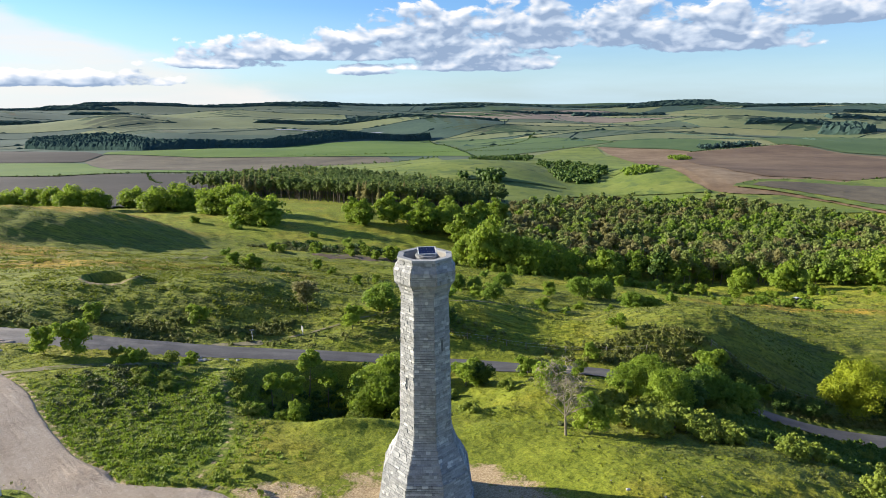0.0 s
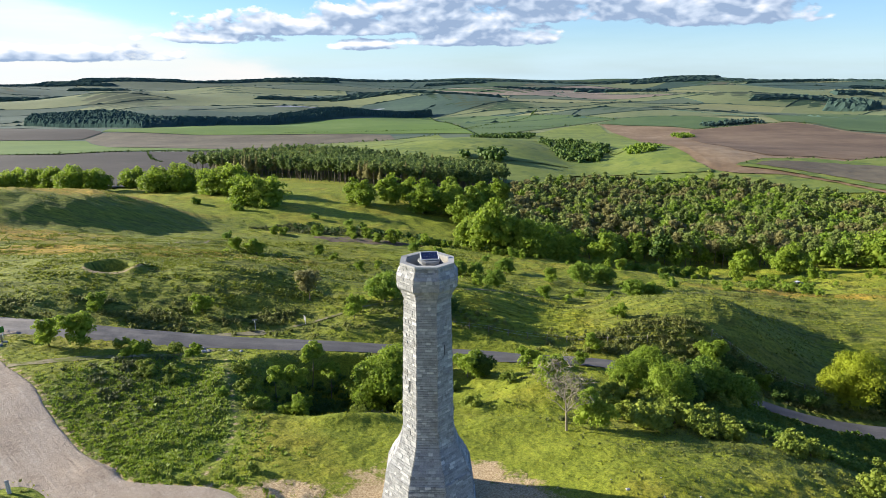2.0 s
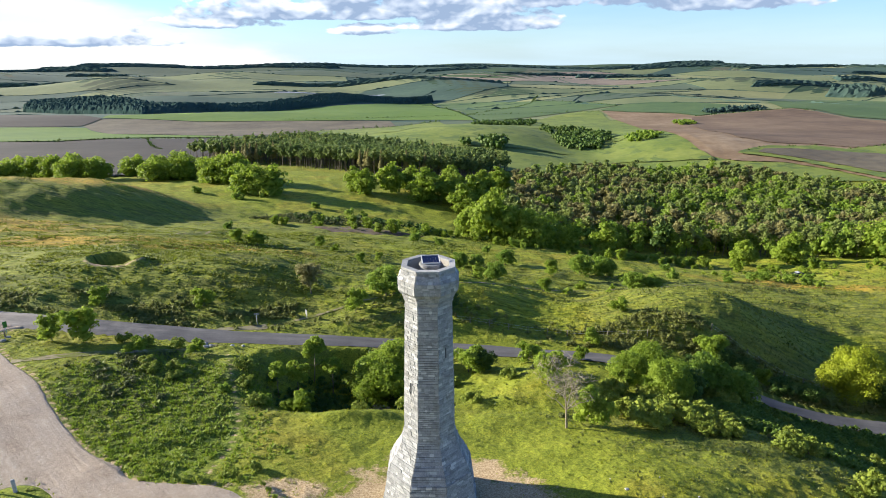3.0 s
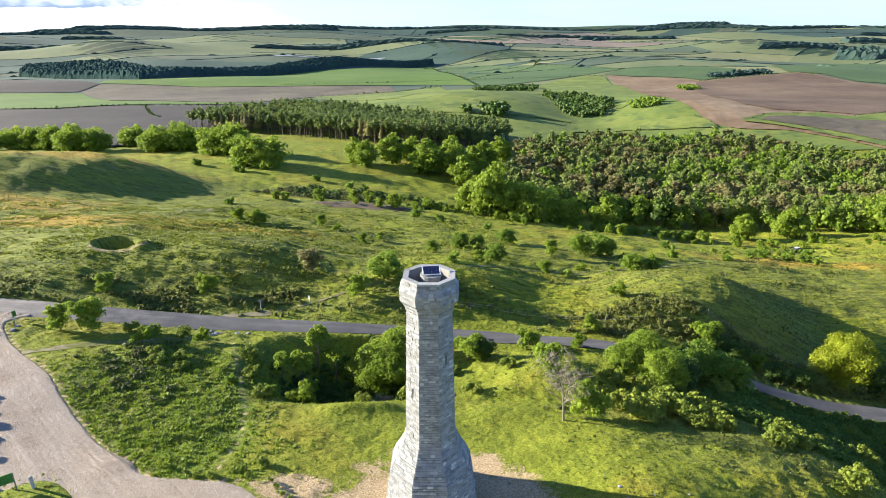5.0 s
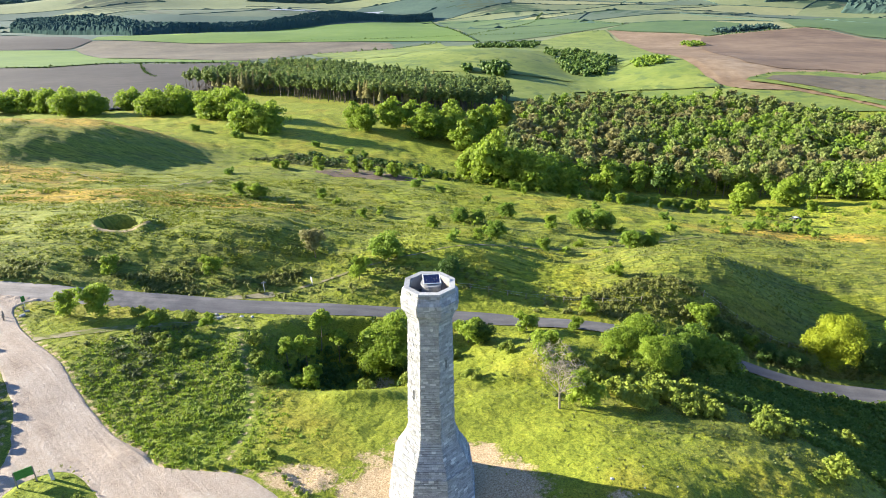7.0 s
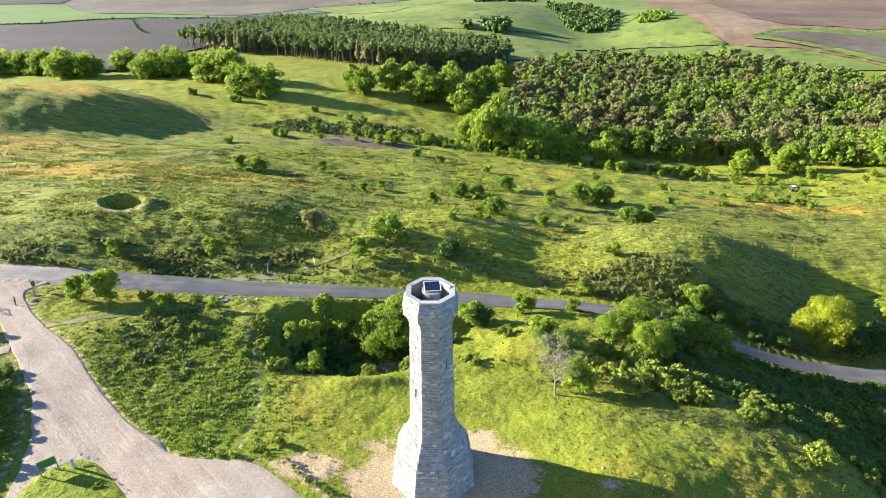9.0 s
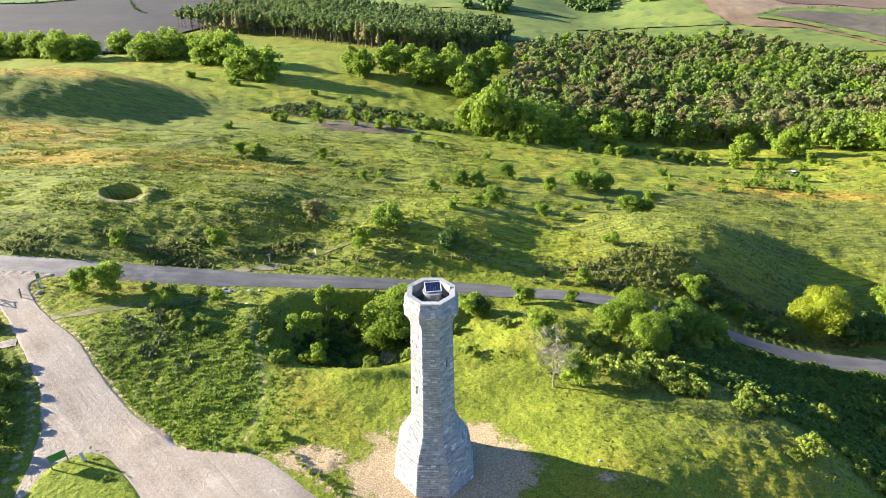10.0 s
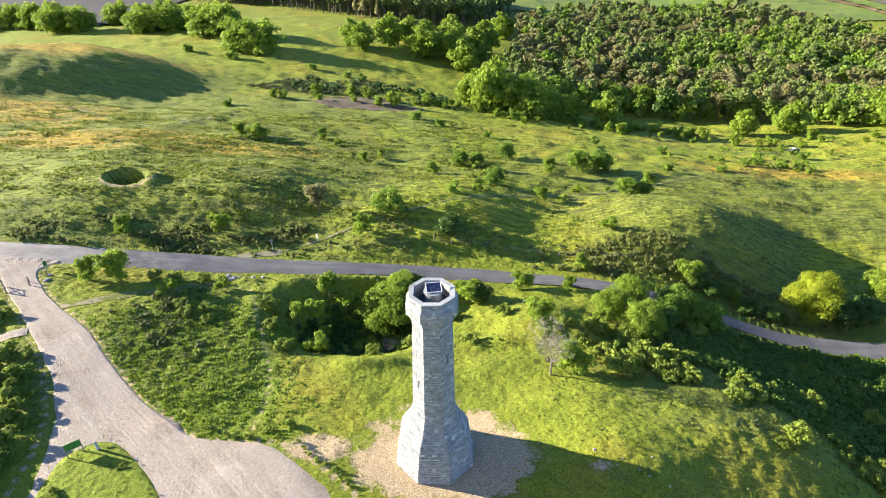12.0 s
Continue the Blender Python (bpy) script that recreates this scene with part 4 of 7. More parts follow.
for k in range(8):
    bm.faces.new((rings[0][k], rings[0][(k + 1) % 8], rings[1][(k + 1) % 8], rings[1][k]))
bm.faces.new(rings[1])
part("roof", bm, LEAD, monument, "dark lead roof inside the parapet")
# stair head with its tilted glass hatch
bm = bmesh.new()
line = [(20.6, 0.80), (21.65, 0.78), (21.68, 0.86), (21.84, 0.86), (21.85, 0.55)]
rings = [[bm.verts.new((a * math.cos(2 * math.pi * k / 14), a * math.sin(2 * math.pi * k / 14), z)) for k in range(14)] for z, a in line]
for lo, hi in zip(rings, rings[1:]):
    for k in range(14):
        bm.faces.new((lo[k], lo[(k + 1) % 14], hi[(k + 1) % 14], hi[k]))
bm.faces.new(rings[-1])
turret = part("stair_turret", bm, STONE, monument, "round pale stone stair head")
turret.location = (0.12, 0.22, 0)
# the tilted dark blue panel is the glazed hatch over the stair
HATCH_GLASS = surface("dark_panel", [(0.3, (0.012, 0.018, 0.05)), (0.7, (0.02, 0.03, 0.085))], 0.8, 6.0, 0.16, 0.02, 0.002)
bm = bmesh.new()
for dx in (-0.68, 0.68):
    box(bm, (0.07, 1.12, 0.07), (dx, 0, 0), bevel=0.012)
for dy in (-0.53, 0.53):
    box(bm, (1.36, 0.07, 0.07), (0, dy, 0), bevel=0.012)
hatch = part("solar_panel_frame", bm, GREY_PAINT, monument, "pale metal frame of the tilted panel")
hatch.matrix_local = pose(0.16, 0.30, 22.10, 17, 0, 8)
bm = bmesh.new()
for ix in range(6):
    for iy in range(4):
        box(bm, (0.205, 0.235, 0.02), (-0.525 + ix * 0.21, -0.36 + iy * 0.24, 0.012), bevel=0.006)
panel = part("hatch_pane", bm, HATCH_GLASS, hatch, "dark blue glass cells")
for dx, dy in ((-0.55, -0.4), (0.55, -0.4), (-0.5, 0.4), (0.5, 0.4)):
    bm = bmesh.new()
    rod(bm, (dx, dy, -0.03), (dx, dy, -0.32 - 0.13 * (dy > 0)), 0.03, 0.03, 6)
    part("panel_leg", bm, GREY_PAINT, hatch)
# inner stones of the parapet walk and coping slabs
rng = random.Random(5)
unit = bmesh.new()
u0 = [unit.verts.new(v) for v in ((-0.5, 0, -0.5), (0.5, 0, -0.5), (0.5, 0, 0.5), (-0.5, 0, 0.5))]
u1 = [unit.verts.new(v) for v in ((-0.49, -0.85, -0.48), (0.49, -0.85, -0.48), (0.49, -0.85, 0.48), (-0.49, -0.85, 0.48))]
u2 = [unit.verts.new(v) for v in ((-0.47, -1, -0.44), (0.475, -1, -0.45), (0.47, -1, 0.44), (-0.475, -1, 0.45))]
for lo, hi in ((u0, u1), (u1, u2)):
    for k in range(4):
        unit.faces.new((lo[k], lo[(k + 1) % 4], hi[(k + 1) % 4], hi[k]))
unit.faces.new(u2)
unit_mesh = bpy.data.meshes.new("stone")
unit.to_mesh(unit_mesh)
unit.free()
unit_mesh.materials.append(STONE)
UNIT_V = np.array([v.co for v in unit_mesh.vertices])
UNIT_F = [list(p.vertices) for p in unit_mesh.polygons]
SLITS = {(4, 11.8): 0.11, (6, 14.9): 0.09}   # side of the plan, height: half width of the narrow window


def stones():
    """Courses of limestone blocks on all eight sides."""
    loose, joined_v, joined_f = [], {"shaft": [], "parapet": []}, {"shaft": [], "parapet": []}
    edges, z = [], -0.3
    marks = [p[0] for p in SHAFT_LINE[1:]]
    while z < 21.8 - 0.02:
        h = rng.uniform(0.15, 0.27)
        top = z + h
        for m in marks:
            if z + 0.07 < m < top + 0.09:
                top = m
                break
        edges.append((z, min(top, 21.8)))
        z = top
    for z0, z1 in edges:
        if z1 - z0 < 0.05:
            continue
        a0, a1 = apothem(z0), apothem(z1)
        if abs(a1 - a0) > (z1 - z0) * 3:
            continue
        for k in range(8):
            ang = 45.0 * k + 45
            half = SIDE * (a0 + a1) / 2 - 0.012
            u = -half
            while u < half - 0.05:
                w = rng.uniform(0.20, 0.58)
                if half - (u + w) < 0.18:
                    w = half - u
                pr = rng.uniform(0.016, 0.034) if rng.random() > 0.14 else rng.uniform(0.034, 0.075)
                cu, cw = u + w / 2, w - 0.012
                u += w
                for (side, zc), hw in SLITS.items():     # blocks beside a slit are cut back to it
                    if side == k and zc - 0.5 < (z0 + z1) / 2 < zc + 0.5 and abs(cu) < hw + cw / 2:
                        lo_u, hi_u = cu - cw / 2, cu + cw / 2
                        lo_u, hi_u = (lo_u, min(hi_u, -hw)) if cu < 0 else (max(lo_u, hw), hi_u)
                        cu, cw = (lo_u + hi_u) / 2, hi_u - lo_u
                if cw < 0.04:
                    continue
                # the block leans with the batter of the wall
                lean = math.degrees(math.atan2(a0 - a1, z1 - z0))
                m = (Matrix.Rotation(radians(ang + 90), 4, "Z") @ Matrix.Translation((cu, -((a0 + a1) / 2 - 0.045), (z0 + z1) / 2))
                     @ pose(0, 0, 0, -lean + rng.uniform(-0.25, 0.25), rng.uniform(-0.4, 0.4), rng.uniform(-0.25, 0.25))
                     @ Matrix.Diagonal((cw, 0.04 + pr, math.hypot(z1 - z0, a0 - a1) - 0.010, 1)))
                key = "parapet" if z0 >= 19.0 else "shaft"
                if key == "shaft" and k in (4, 5, 6) and 10.9 < z0 < 17.2:
                    loose.append(m)
                else:
                    v = np.c_[UNIT_V, np.ones(len(UNIT_V))] @ np.array(m).T
                    n = sum(len(q) for q in joined_v[key])
                    joined_v[key].append(v[:, :3])
                    joined_f[key].append(np.array(UNIT_F) + n)
    return loose, joined_v, joined_f


LOOSE_STONES, JV, JF = stones()
for key, label in (("shaft", "coursed limestone blocks of the shaft and foot"), ("parapet", "coursed limestone blocks of the parapet")):
    ob = new("stonework", mesh_from("stonework", np.concatenate(JV[key]), np.concatenate(JF[key]), STONE))
    ob.parent = monument if key == "shaft" else parapet
    tagged(ob, label, kind="stuff")
for k in range(8):     # one mitred coping slab to a side
    bm = bmesh.new()
    lo, hi = [ring(z, a) for z, a in ((21.78, 2.07), (21.90, 2.05))], [ring(z, a) for z, a in ((21.78, 1.60), (21.90, 1.62))]
    v = [bm.verts.new(Vector(r[i]).lerp(Vector(r[j]), 0.004)) for r in (lo[0], lo[1], hi[1], hi[0]) for i, j in ((k, (k + 1) % 8), ((k + 1) % 8, k))]
    for q in ((0, 1, 3, 2), (2, 3, 5, 4), (4, 5, 7, 6), (6, 7, 1, 0), (0, 2, 4, 6), (1, 7, 5, 3)):
        bm.faces.new([v[n] for n in q])
    part("coping_slab", bm, STONE, parapet)
for (side, zc), hw in SLITS.items():
    bm = bmesh.new()
    box(bm, (hw * 2.0, 0.03, 1.0), (0, 0, 0))
    sl = part("window", bm, LEAD, monument, "narrow dark slit window")
    sl.matrix_local = Matrix.Rotation(radians(45.0 * side + 135), 4, "Z") @ Matrix.Translation((0, -(apothem(zc) - 0.035), zc))


# ---- plants ----
def leaf_blades(rng, centres, normals, size, spread=0.55, long=1.25):
    """Leaves or tufts at given centres, facing roughly along the normals."""
    n = len(centres)
    nn = normals + spread * rng.normal(size=(n, 3))
    nn /= np.linalg.norm(nn, axis=1, keepdims=True) + 1e-9
    t = np.cross(nn, rng.normal(size=(n, 3)))
    t /= np.linalg.norm(t, axis=1, keepdims=True) + 1e-9
    b = np.cross(nn, t)
    s = size * rng.uniform(0.6, 1.4, (n, 1))
    q = np.stack([centres - t * s * long * 0.9 - b * s * 0.6, centres + t * s * long * 0.9 - b * s * 0.6, centres + b * s * 1.1 + nn * s * 0.3], 1)
    return q.reshape(-1, 3), np.arange(3 * n).reshape(n, 3)


def lobes(rng, w, h, base, count, flat=1.0):
    """Centres and sizes of the leafy masses that make up a crown of that width, from base to base + h."""
    c = rng.normal(size=(count, 3))
    c /= np.linalg.norm(c, axis=1, keepdims=True)
    c *= rng.uniform(0.35, 0.78, (count, 1))
    c = c * (w / 2, w / 2, h / 2) + (0, 0, base + h / 2)
    r = rng.uniform(0.22, 0.36, count) * min(w, h * 1.3)
    return c, r * flat


def cube_ball(n):
    """A ball of quads, n to a cube's edge."""
    vs, fs = [], []
    g = np.linspace(-1, 1, n + 1)
    for axis in range(3):
        for sgn in (-1, 1):
            o = len(vs)
            for a in g:
                for b in g:
                    v = np.roll([sgn, a * sgn, b], axis)
                    vs.append(v / np.linalg.norm(v))
            fs += [(o + i * (n + 1) + j, o + (i + 1) * (n + 1) + j, o + (i + 1) * (n + 1) + j + 1, o + i * (n + 1) + j + 1) for i in range(n) for j in range(n)]
    vs, back = np.unique(np.round(np.array(vs), 5), axis=0, return_inverse=True)
    return vs, np.ravel(back)[np.array(fs)]


def crown(rng, w, h, base, leaves, size, count=11, shape="round", core=2, long=1.25, dense=0.54, clumps=7):
    """Leaves on the small clumps of a crown's leafy masses, with gaps between the clumps."""
    c, r = lobes(rng, w, h, base, count)
    if shape == "cone":
        f = np.clip((c[:, 2] - base) / h, 0, 1)
        c[:, :2] *= (1.35 - f)[:, None]
        r = r * (1.25 - 0.75 * f)
    way = rng.normal(size=(len(c), clumps, 3)) + (0, 0, 0.35)
    way /= np.linalg.norm(way, axis=2, keepdims=True)
    sc = (c[:, None] + way * (r * 0.74)[:, None, None]).reshape(-1, 3)
    sr = (r[:, None] * rng.uniform(0.32, 0.56, (len(c), clumps))).ravel()
    which = rng.choice(len(sc), leaves, p=sr ** 2 / (sr ** 2).sum())
    d = rng.normal(size=(leaves, 3))
    d /= np.linalg.norm(d, axis=1, keepdims=True)
    d[:, 2] = np.where(d[:, 2] < -0.35, -d[:, 2] * 0.6, d[:, 2])
    depth = rng.uniform(0.45, 1.10, (leaves, 1)) ** 0.6
    pts = sc[which] + d * sr[which][:, None] * depth * (1, 1, 0.85)
    pts[:, 2] = np.maximum(pts[:, 2], max(base * 0.8, 0.1))
    v, f = leaf_blades(rng, pts, d + (0, 0, 0.25), size, long=long)
    if not core:
        return v, f
    ball_v, ball_f = cube_ball(core)
    ball_f = np.r_[ball_f[:, :3], ball_f[:, [0, 2, 3]]]       # the dense inside of each mass
    for ci, ri in zip(c, r):
        f = np.r_[f, ball_f + len(v)]
        b = ball_v * ri * dense * rng.uniform(0.65, 1.2, (len(ball_v), 1)) + ci
        b[:, 2] = np.maximum(b[:, 2], max(base * 0.8, 0.1))
        v = np.r_[v, b]
    return v, f


def conifer(rng, w, h, base, branches=90):
    """A pointed crown of drooping boughs round a dense middle."""
    f = rng.uniform(0, 1, branches) ** 0.85
    reach = (w / 2 * (1 - f) ** 0.8 + 0.12) * rng.uniform(0.55, 1.15, branches)
    a = rng.uniform(0, 6.283, branches)
    out, side = np.stack([np.cos(a), np.sin(a), 0 * a], 1), np.stack([-np.sin(a), np.cos(a), 0 * a], 1)
    z = (base + h * f)[:, None] * (0, 0, 1)
    wide = (0.34 * reach + 0.16)[:, None]
    re = reach[:, None]
    up = re * (0, 0, 0.30)
    q = np.stack([out * re * 0.05 + z + up * 1.3, out * re * 0.62 + side * wide + z, out * re + z - up, out * re * 0.62 - side * wide + z], 1)
    i = np.arange(branches)[:, None] * 4
    faces = np.r_[np.c_[i, i + 1, i + 2], np.c_[i, i + 2, i + 3]]
    v = q.reshape(-1, 3)
    n = 6
    b = np.arange(n) * 2 * np.pi / n
    foot = np.stack([0.27 * w * np.cos(b), 0.27 * w * np.sin(b), np.full(n, base + 0.3)], 1)
    k = np.arange(n)
    faces = np.r_[faces, np.stack([k, (k + 1) % n, np.full(n, n)], 1) + len(v)]
    return np.r_[v, foot, [[0, 0, base + h * 1.02]]], faces


def limbs(h, r, reach, seed, count=6, twigs=0):
    """A tapered trunk with limbs."""
    rnd = random.Random(seed)
    bm = bmesh.new()
    at, pts = Vector((0, 0, -0.3)), []
    lean = Vector((rnd.uniform(-.06, .06), rnd.uniform(-.06, .06), 1))
    for i in range(4):
        nxt = at + lean * h * 0.25 + Vector((rnd.uniform(-1, 1), rnd.uniform(-1, 1), 0)) * r * 1.2
        rod(bm, at, nxt, r * (1 - 0.2 * i), r * (0.8 - 0.2 * i) + 0.01, 8)
        pts.append((nxt, r * (0.8 - 0.2 * i)))
        at = nxt
    for i in range(count):
        p, rr = pts[rnd.randrange(1, 4) if i else 1]
        a = 2 * math.pi * (i + rnd.random() * 0.6) / count
        end = p + Vector((math.cos(a), math.sin(a), rnd.uniform(0.3, 0.9))) * reach * rnd.uniform(0.6, 1.0)
        mid = p.lerp(end, 0.5) + Vector((0, 0, reach * 0.1))
        rod(bm, p, mid, rr * 0.55 + 0.01, rr * 0.35 + 0.008, 6)
        rod(bm, mid, end, rr * 0.35 + 0.008, 0.008, 5)
        for j in range(twigs):
            q = mid.lerp(end, rnd.random())
            d = Vector((rnd.uniform(-1, 1), rnd.uniform(-1, 1), rnd.uniform(0.1, 1.2))) * reach * rnd.uniform(0.2, 0.45)
            rod(bm, q, q + d, 0.018, 0.005, 3)
            for _ in range(2):
                e = Vector((rnd.uniform(-1, 1), rnd.uniform(-1, 1), rnd.uniform(-0.2, 1))) * reach * 0.18
                rod(bm, q + d * 0.6, q + d * 0.6 + e, 0.012, 0.004, 3)
    return bm


def tree_kind(name, w, h, stem, leaves, size, material, seed, count=11, shape="round", trunk_r=0.14, label="", category="tree"):
    """One tree or bush as a thing: an empty at its foot with trunk and crown. Kept far below until copied."""
    rng = np.random.default_rng(seed)
    ob = tagged(new(name), label, category)
    part("trunk", limbs(stem + h * 0.55, trunk_r, w * 0.33, seed), BARK, ob)
    v, f = crown(rng, w, h, stem, int(leaves * 1.7), size * 1.2, count, shape, dense=0.45, clumps=9)
    cr = new("crown", mesh_from("crown", v, f, material, True))
    cr.parent = ob
    return ob


def stand(ob, x, y, scale, turn, sink=0.0, sz=None):
    m = pose(x, y, float(surface_z(x, y)[0]) - sink, 0, 0, turn) @ Matrix.Diagonal((scale, scale, sz or scale, 1))
    return copy_thing(ob, m)


def planting(kind, spots, label=None):
    """The first spot takes the thing itself, the rest take copies. A spot: x, y, scale, optionally a label."""
    rnd = random.Random(len(spots) * 7 + 1)
    first = True
    done = []
    for x, y, s, *more in spots:
        turn = rnd.uniform(0, 360)
        if first:
            tag = kind
            m = pose(x, y, float(surface_z(x, y)[0]) - 0.1, 0, 0, turn) @ Matrix.Diagonal((s, s, s, 1))
            pending = m
            first = False
        else:
            tag = stand(kind, x, y, s, turn, 0.1, s * rnd.uniform(0.9, 1.1))
        if more:
            tagged(tag, more[0])
        done.append(tag)
    kind.matrix_basis = pending
    return done


# single trees and bushes round the monument and on the heath
oak = tree_kind("broadleaf_tree", 6.0, 5.0, 0.1, 4000, 0.115, LEAF_OAK, 11, 13, trunk_r=0.16, label="mid-green broadleaf tree standing in rough grass")
planting(oak, [(-9.9, 58.2, 1.05), (37.5, 33.0, 1.1, "dark broad hawthorn tree beside the lane"), (41.0, 31.4, 0.9), (34.6, 30.4, 0.8),
               (33.2, 99.0, 1.0), (39.5, 101.5, 1.0), (40.1, 78.3, 0.85), (44.2, 79.0, 0.6), (11.4, 80.2, 0.75), (15.5, 105.1, 0.8), (3.9, 94.7, 0.7), (8.0, 95.5, 0.6)])
lime = tree_kind("young_tree", 4.2, 4.6, 0.15, 2500, 0.10, LEAF_FRESH, 12, 9, trunk_r=0.09, label="light green young tree in fresh leaf")
planting(lime, [(-50.6, 34.6, 1.18), (-54.0, 33.0, 0.85), (-17.3, 21.9, 0.8), (-9.2, 22.4, 0.5), (4.4, 34.7, 1.05), (-41.0, 30.4, 0.62), (-33.9, 33.0, 0.5),
                (-40.4, 52.6, 0.75), (-56.4, 49.4, 0.8), (-14.3, 51.6, 0.85), (13.5, 38.6, 0.75), (20.9, 38.1, 0.52), (42.3, 43.0, 1.1), (50.2, 41.6, 0.62), (17.3, 14.1, 0.9),
                (14.1, 24.3, 1.0), (24.1, 26.2, 0.7), (-2.6, 86.3, 0.7), (25.3, 93.4, 0.8), (49.2, 91.0, 0.75), (20.7, 73.7, 0.7), (24.1, 44.0, 0.6), (31.1, 55.9, 0.65),
                (-54.8, 110.9, 0.9), (-48.8, 109.2, 1.0), (-51.5, 113, 0.8), (-33, 112, 0.7), (-28, 106, 0.5), (-20.0, 95.4, 0.6), (-16, 99, 0.5), (7.1, 70.6, 0.6), (29.5, 80, 0.5)])
slender = tree_kind("slender_tree", 2.8, 3.5, 3.5, 2400, 0.10, LEAF_FRESH, 23, 9, trunk_r=0.10, label="slender light green tree growing in the hollow")
planting(slender, [(-18.0, 34.7, 1.0), (-21.0, 27.6, 0.85), (-18.6, 29.2, 0.95), (-15.0, 33.4, 0.9), (-17.0, 27.0, 0.62), (-6.0, 35.2, 0.9)])
hedge_tree = tree_kind("hawthorn_tree", 8.6, 6.8, 0.2, 9000, 0.11, LEAF_FRESH, 13, 18, trunk_r=0.2, label="bright green spreading hawthorn tree beside the lane")
planting(hedge_tree, [(80.2, 46.6, 0.85), (26.2, 31.0, 0.62), (30.2, 33.6, 0.66), (28.9, 25.6, 0.70), (-7.3, 33.4, 1.0, "tall bright green tree growing in the hollow"), (-5.6, 36.0, 0.75)])
maple = tree_kind("golden_tree", 11.4, 11.2, 0.2, 24000, 0.105, LEAF_GOLD, 14, 30, trunk_r=0.26, label="large golden-green round-crowned tree beside the lane")
planting(maple, [(62.8, 39.8, 0.75)])
dark = tree_kind("dark_bush", 5.8, 4.8, 0.0, 3200, 0.11, LEAF_DARK, 15, 10, trunk_r=0.12, label="dense dark green bush", category="bush")
planting(dark, [(66.6, 38.0, 1.0), (70.6, 38.8, 1.05), (-4.2, 37.4, 0.7), (6.5, 34.2, 0.65), (32.5, 27.0, 0.8), (1.3, 52.4, 0.8), (73.5, 40.5, 0.9), (35.5, 33.5, 0.8), (46.5, 40.6, 0.7), (51.5, 38.6, 0.6), (55.5, 37.4, 0.62), (43.6, 41.6, 0.6)])
pine = tree_kind("pine_tree", 4.2, 3.6, 1.9, 1700, 0.12, NEEDLE_RED, 16, 10, "round", trunk_r=0.12, label="small bronze-tinged pine on the open heath")
planting(pine, [(-23.7, 60.1, 1.0)])
bare_tree = tagged(new("bare_tree"), "leafless pale grey hawthorn with tangled twigs", "tree")
part("trunk", limbs(4.6, 0.13, 2.4, 31, 12, 7), TWIG, bare_tree)
tv, tf = crown(np.random.default_rng(51), 4.4, 4.8, 2.2, 620, 0.028, 12, core=0, long=13)
tw = tagged(new("twig_crown", mesh_from("twig_crown", tv, tf, TWIG)), kind="stuff")
tw.parent = bare_tree
bare_tree.matrix_basis = pose(14.4, 13.2, float(surface_z(14.4, 13.2)[0]) - 0.1, 0, 0, 20) @ Matrix.Diagonal((1.2, 1.2, 1.25, 1))
bare_shrub = tagged(new("bare_shrub"), "small leafless grey shrub at the edge of the hollow", "shrub")
part("stem", limbs(1.6, 0.07, 1.5, 33, 12, 6), TWIG, bare_shrub)
tv, tf = crown(np.random.default_rng(52), 2.6, 2.2, 0.4, 260, 0.024, 8, core=0, long=13)
tw = tagged(new("twig_crown", mesh_from("twig_crown", tv, tf, TWIG)), kind="stuff")
tw.parent = bare_shrub
bare_shrub.matrix_basis = pose(-7.5, 25.5, float(surface_z(-7.5, 25.5)[0]) - 0.1, 0, 0, 60)

# tall trees by the wood and along the far edge of the heath
big = tree_kind("field_tree", 18.0, 15.5, -2.2, 4200, 0.38, LEAF_FRESH, 17, 24, trunk_r=0.45, label="large full-crowned oak at the edge of the heath")
planting(big, [(-266, 348, 1.0), (-250, 342, 0.95), (-228, 327, 1.05), (-214, 325, 0.95), (-203, 352, 0.9), (-186, 345, 0.85), (-173, 320, 1.1), (-160, 322, 1.12), (-150, 335, 0.9), (-131, 300, 0.98),
               (-120, 298, 1.08), (-102, 268, 1.05), (-92, 266, 1.08), (-138, 330, 0.9), (-235, 352, 0.8), (-281, 352, 0.95), (-296, 345, 1.0), (45.0, 183, 0.75), (31.6, 184, 0.95), (168, 186, 1.0), (182, 178, 1.05), (178, 196, 1.0)])
light = tree_kind("wood_edge_tree", 14.5, 17.5, -2.0, 3000, 0.40, LEAF_FRESH, 18, 18, trunk_r=0.35, label="light green broadleaf tree at the edge of the wood")
planting(light, [(-43.8, 280, 0.82), (-50, 285, 0.75), (-31.5, 290, 0.95), (-12.8, 276, 1.15), (1.8, 278, 1.0), (13.7, 282, 1.0), (17, 188, 1.15), (10, 196, 0.9), (31.1, 340, 0.95), (8, 262, 0.9), (24, 205, 0.9), (62, 187, 0.7),
                 (-22, 300, 0.9), (0, 300, 1.0), (20, 300, 0.95), (130, 182, 0.75), (112, 179, 0.6)])
scrub = tree_kind("birch_scrub", 5.0, 5.0, 0.0, 560, 0.26, LEAF_FRESH, 19, 9, trunk_r=0.1, label="light green birch scrub in front of the wood", category="shrub")
srnd = random.Random(4)
planting(scrub, [(-62 + 4.3 * i + srnd.uniform(-3, 3), 186 - 0.2 * i + srnd.uniform(-12, 12), srnd.uniform(0.4, 1.05)) for i in range(20)]
         + [(22 + 4.2 * i + srnd.uniform(-4, 4), 172 - 0.28 * i + srnd.uniform(-8, 5), srnd.choice((0.3, 0.4, 0.5, 0.6, 0.8))) for i in range(36)])
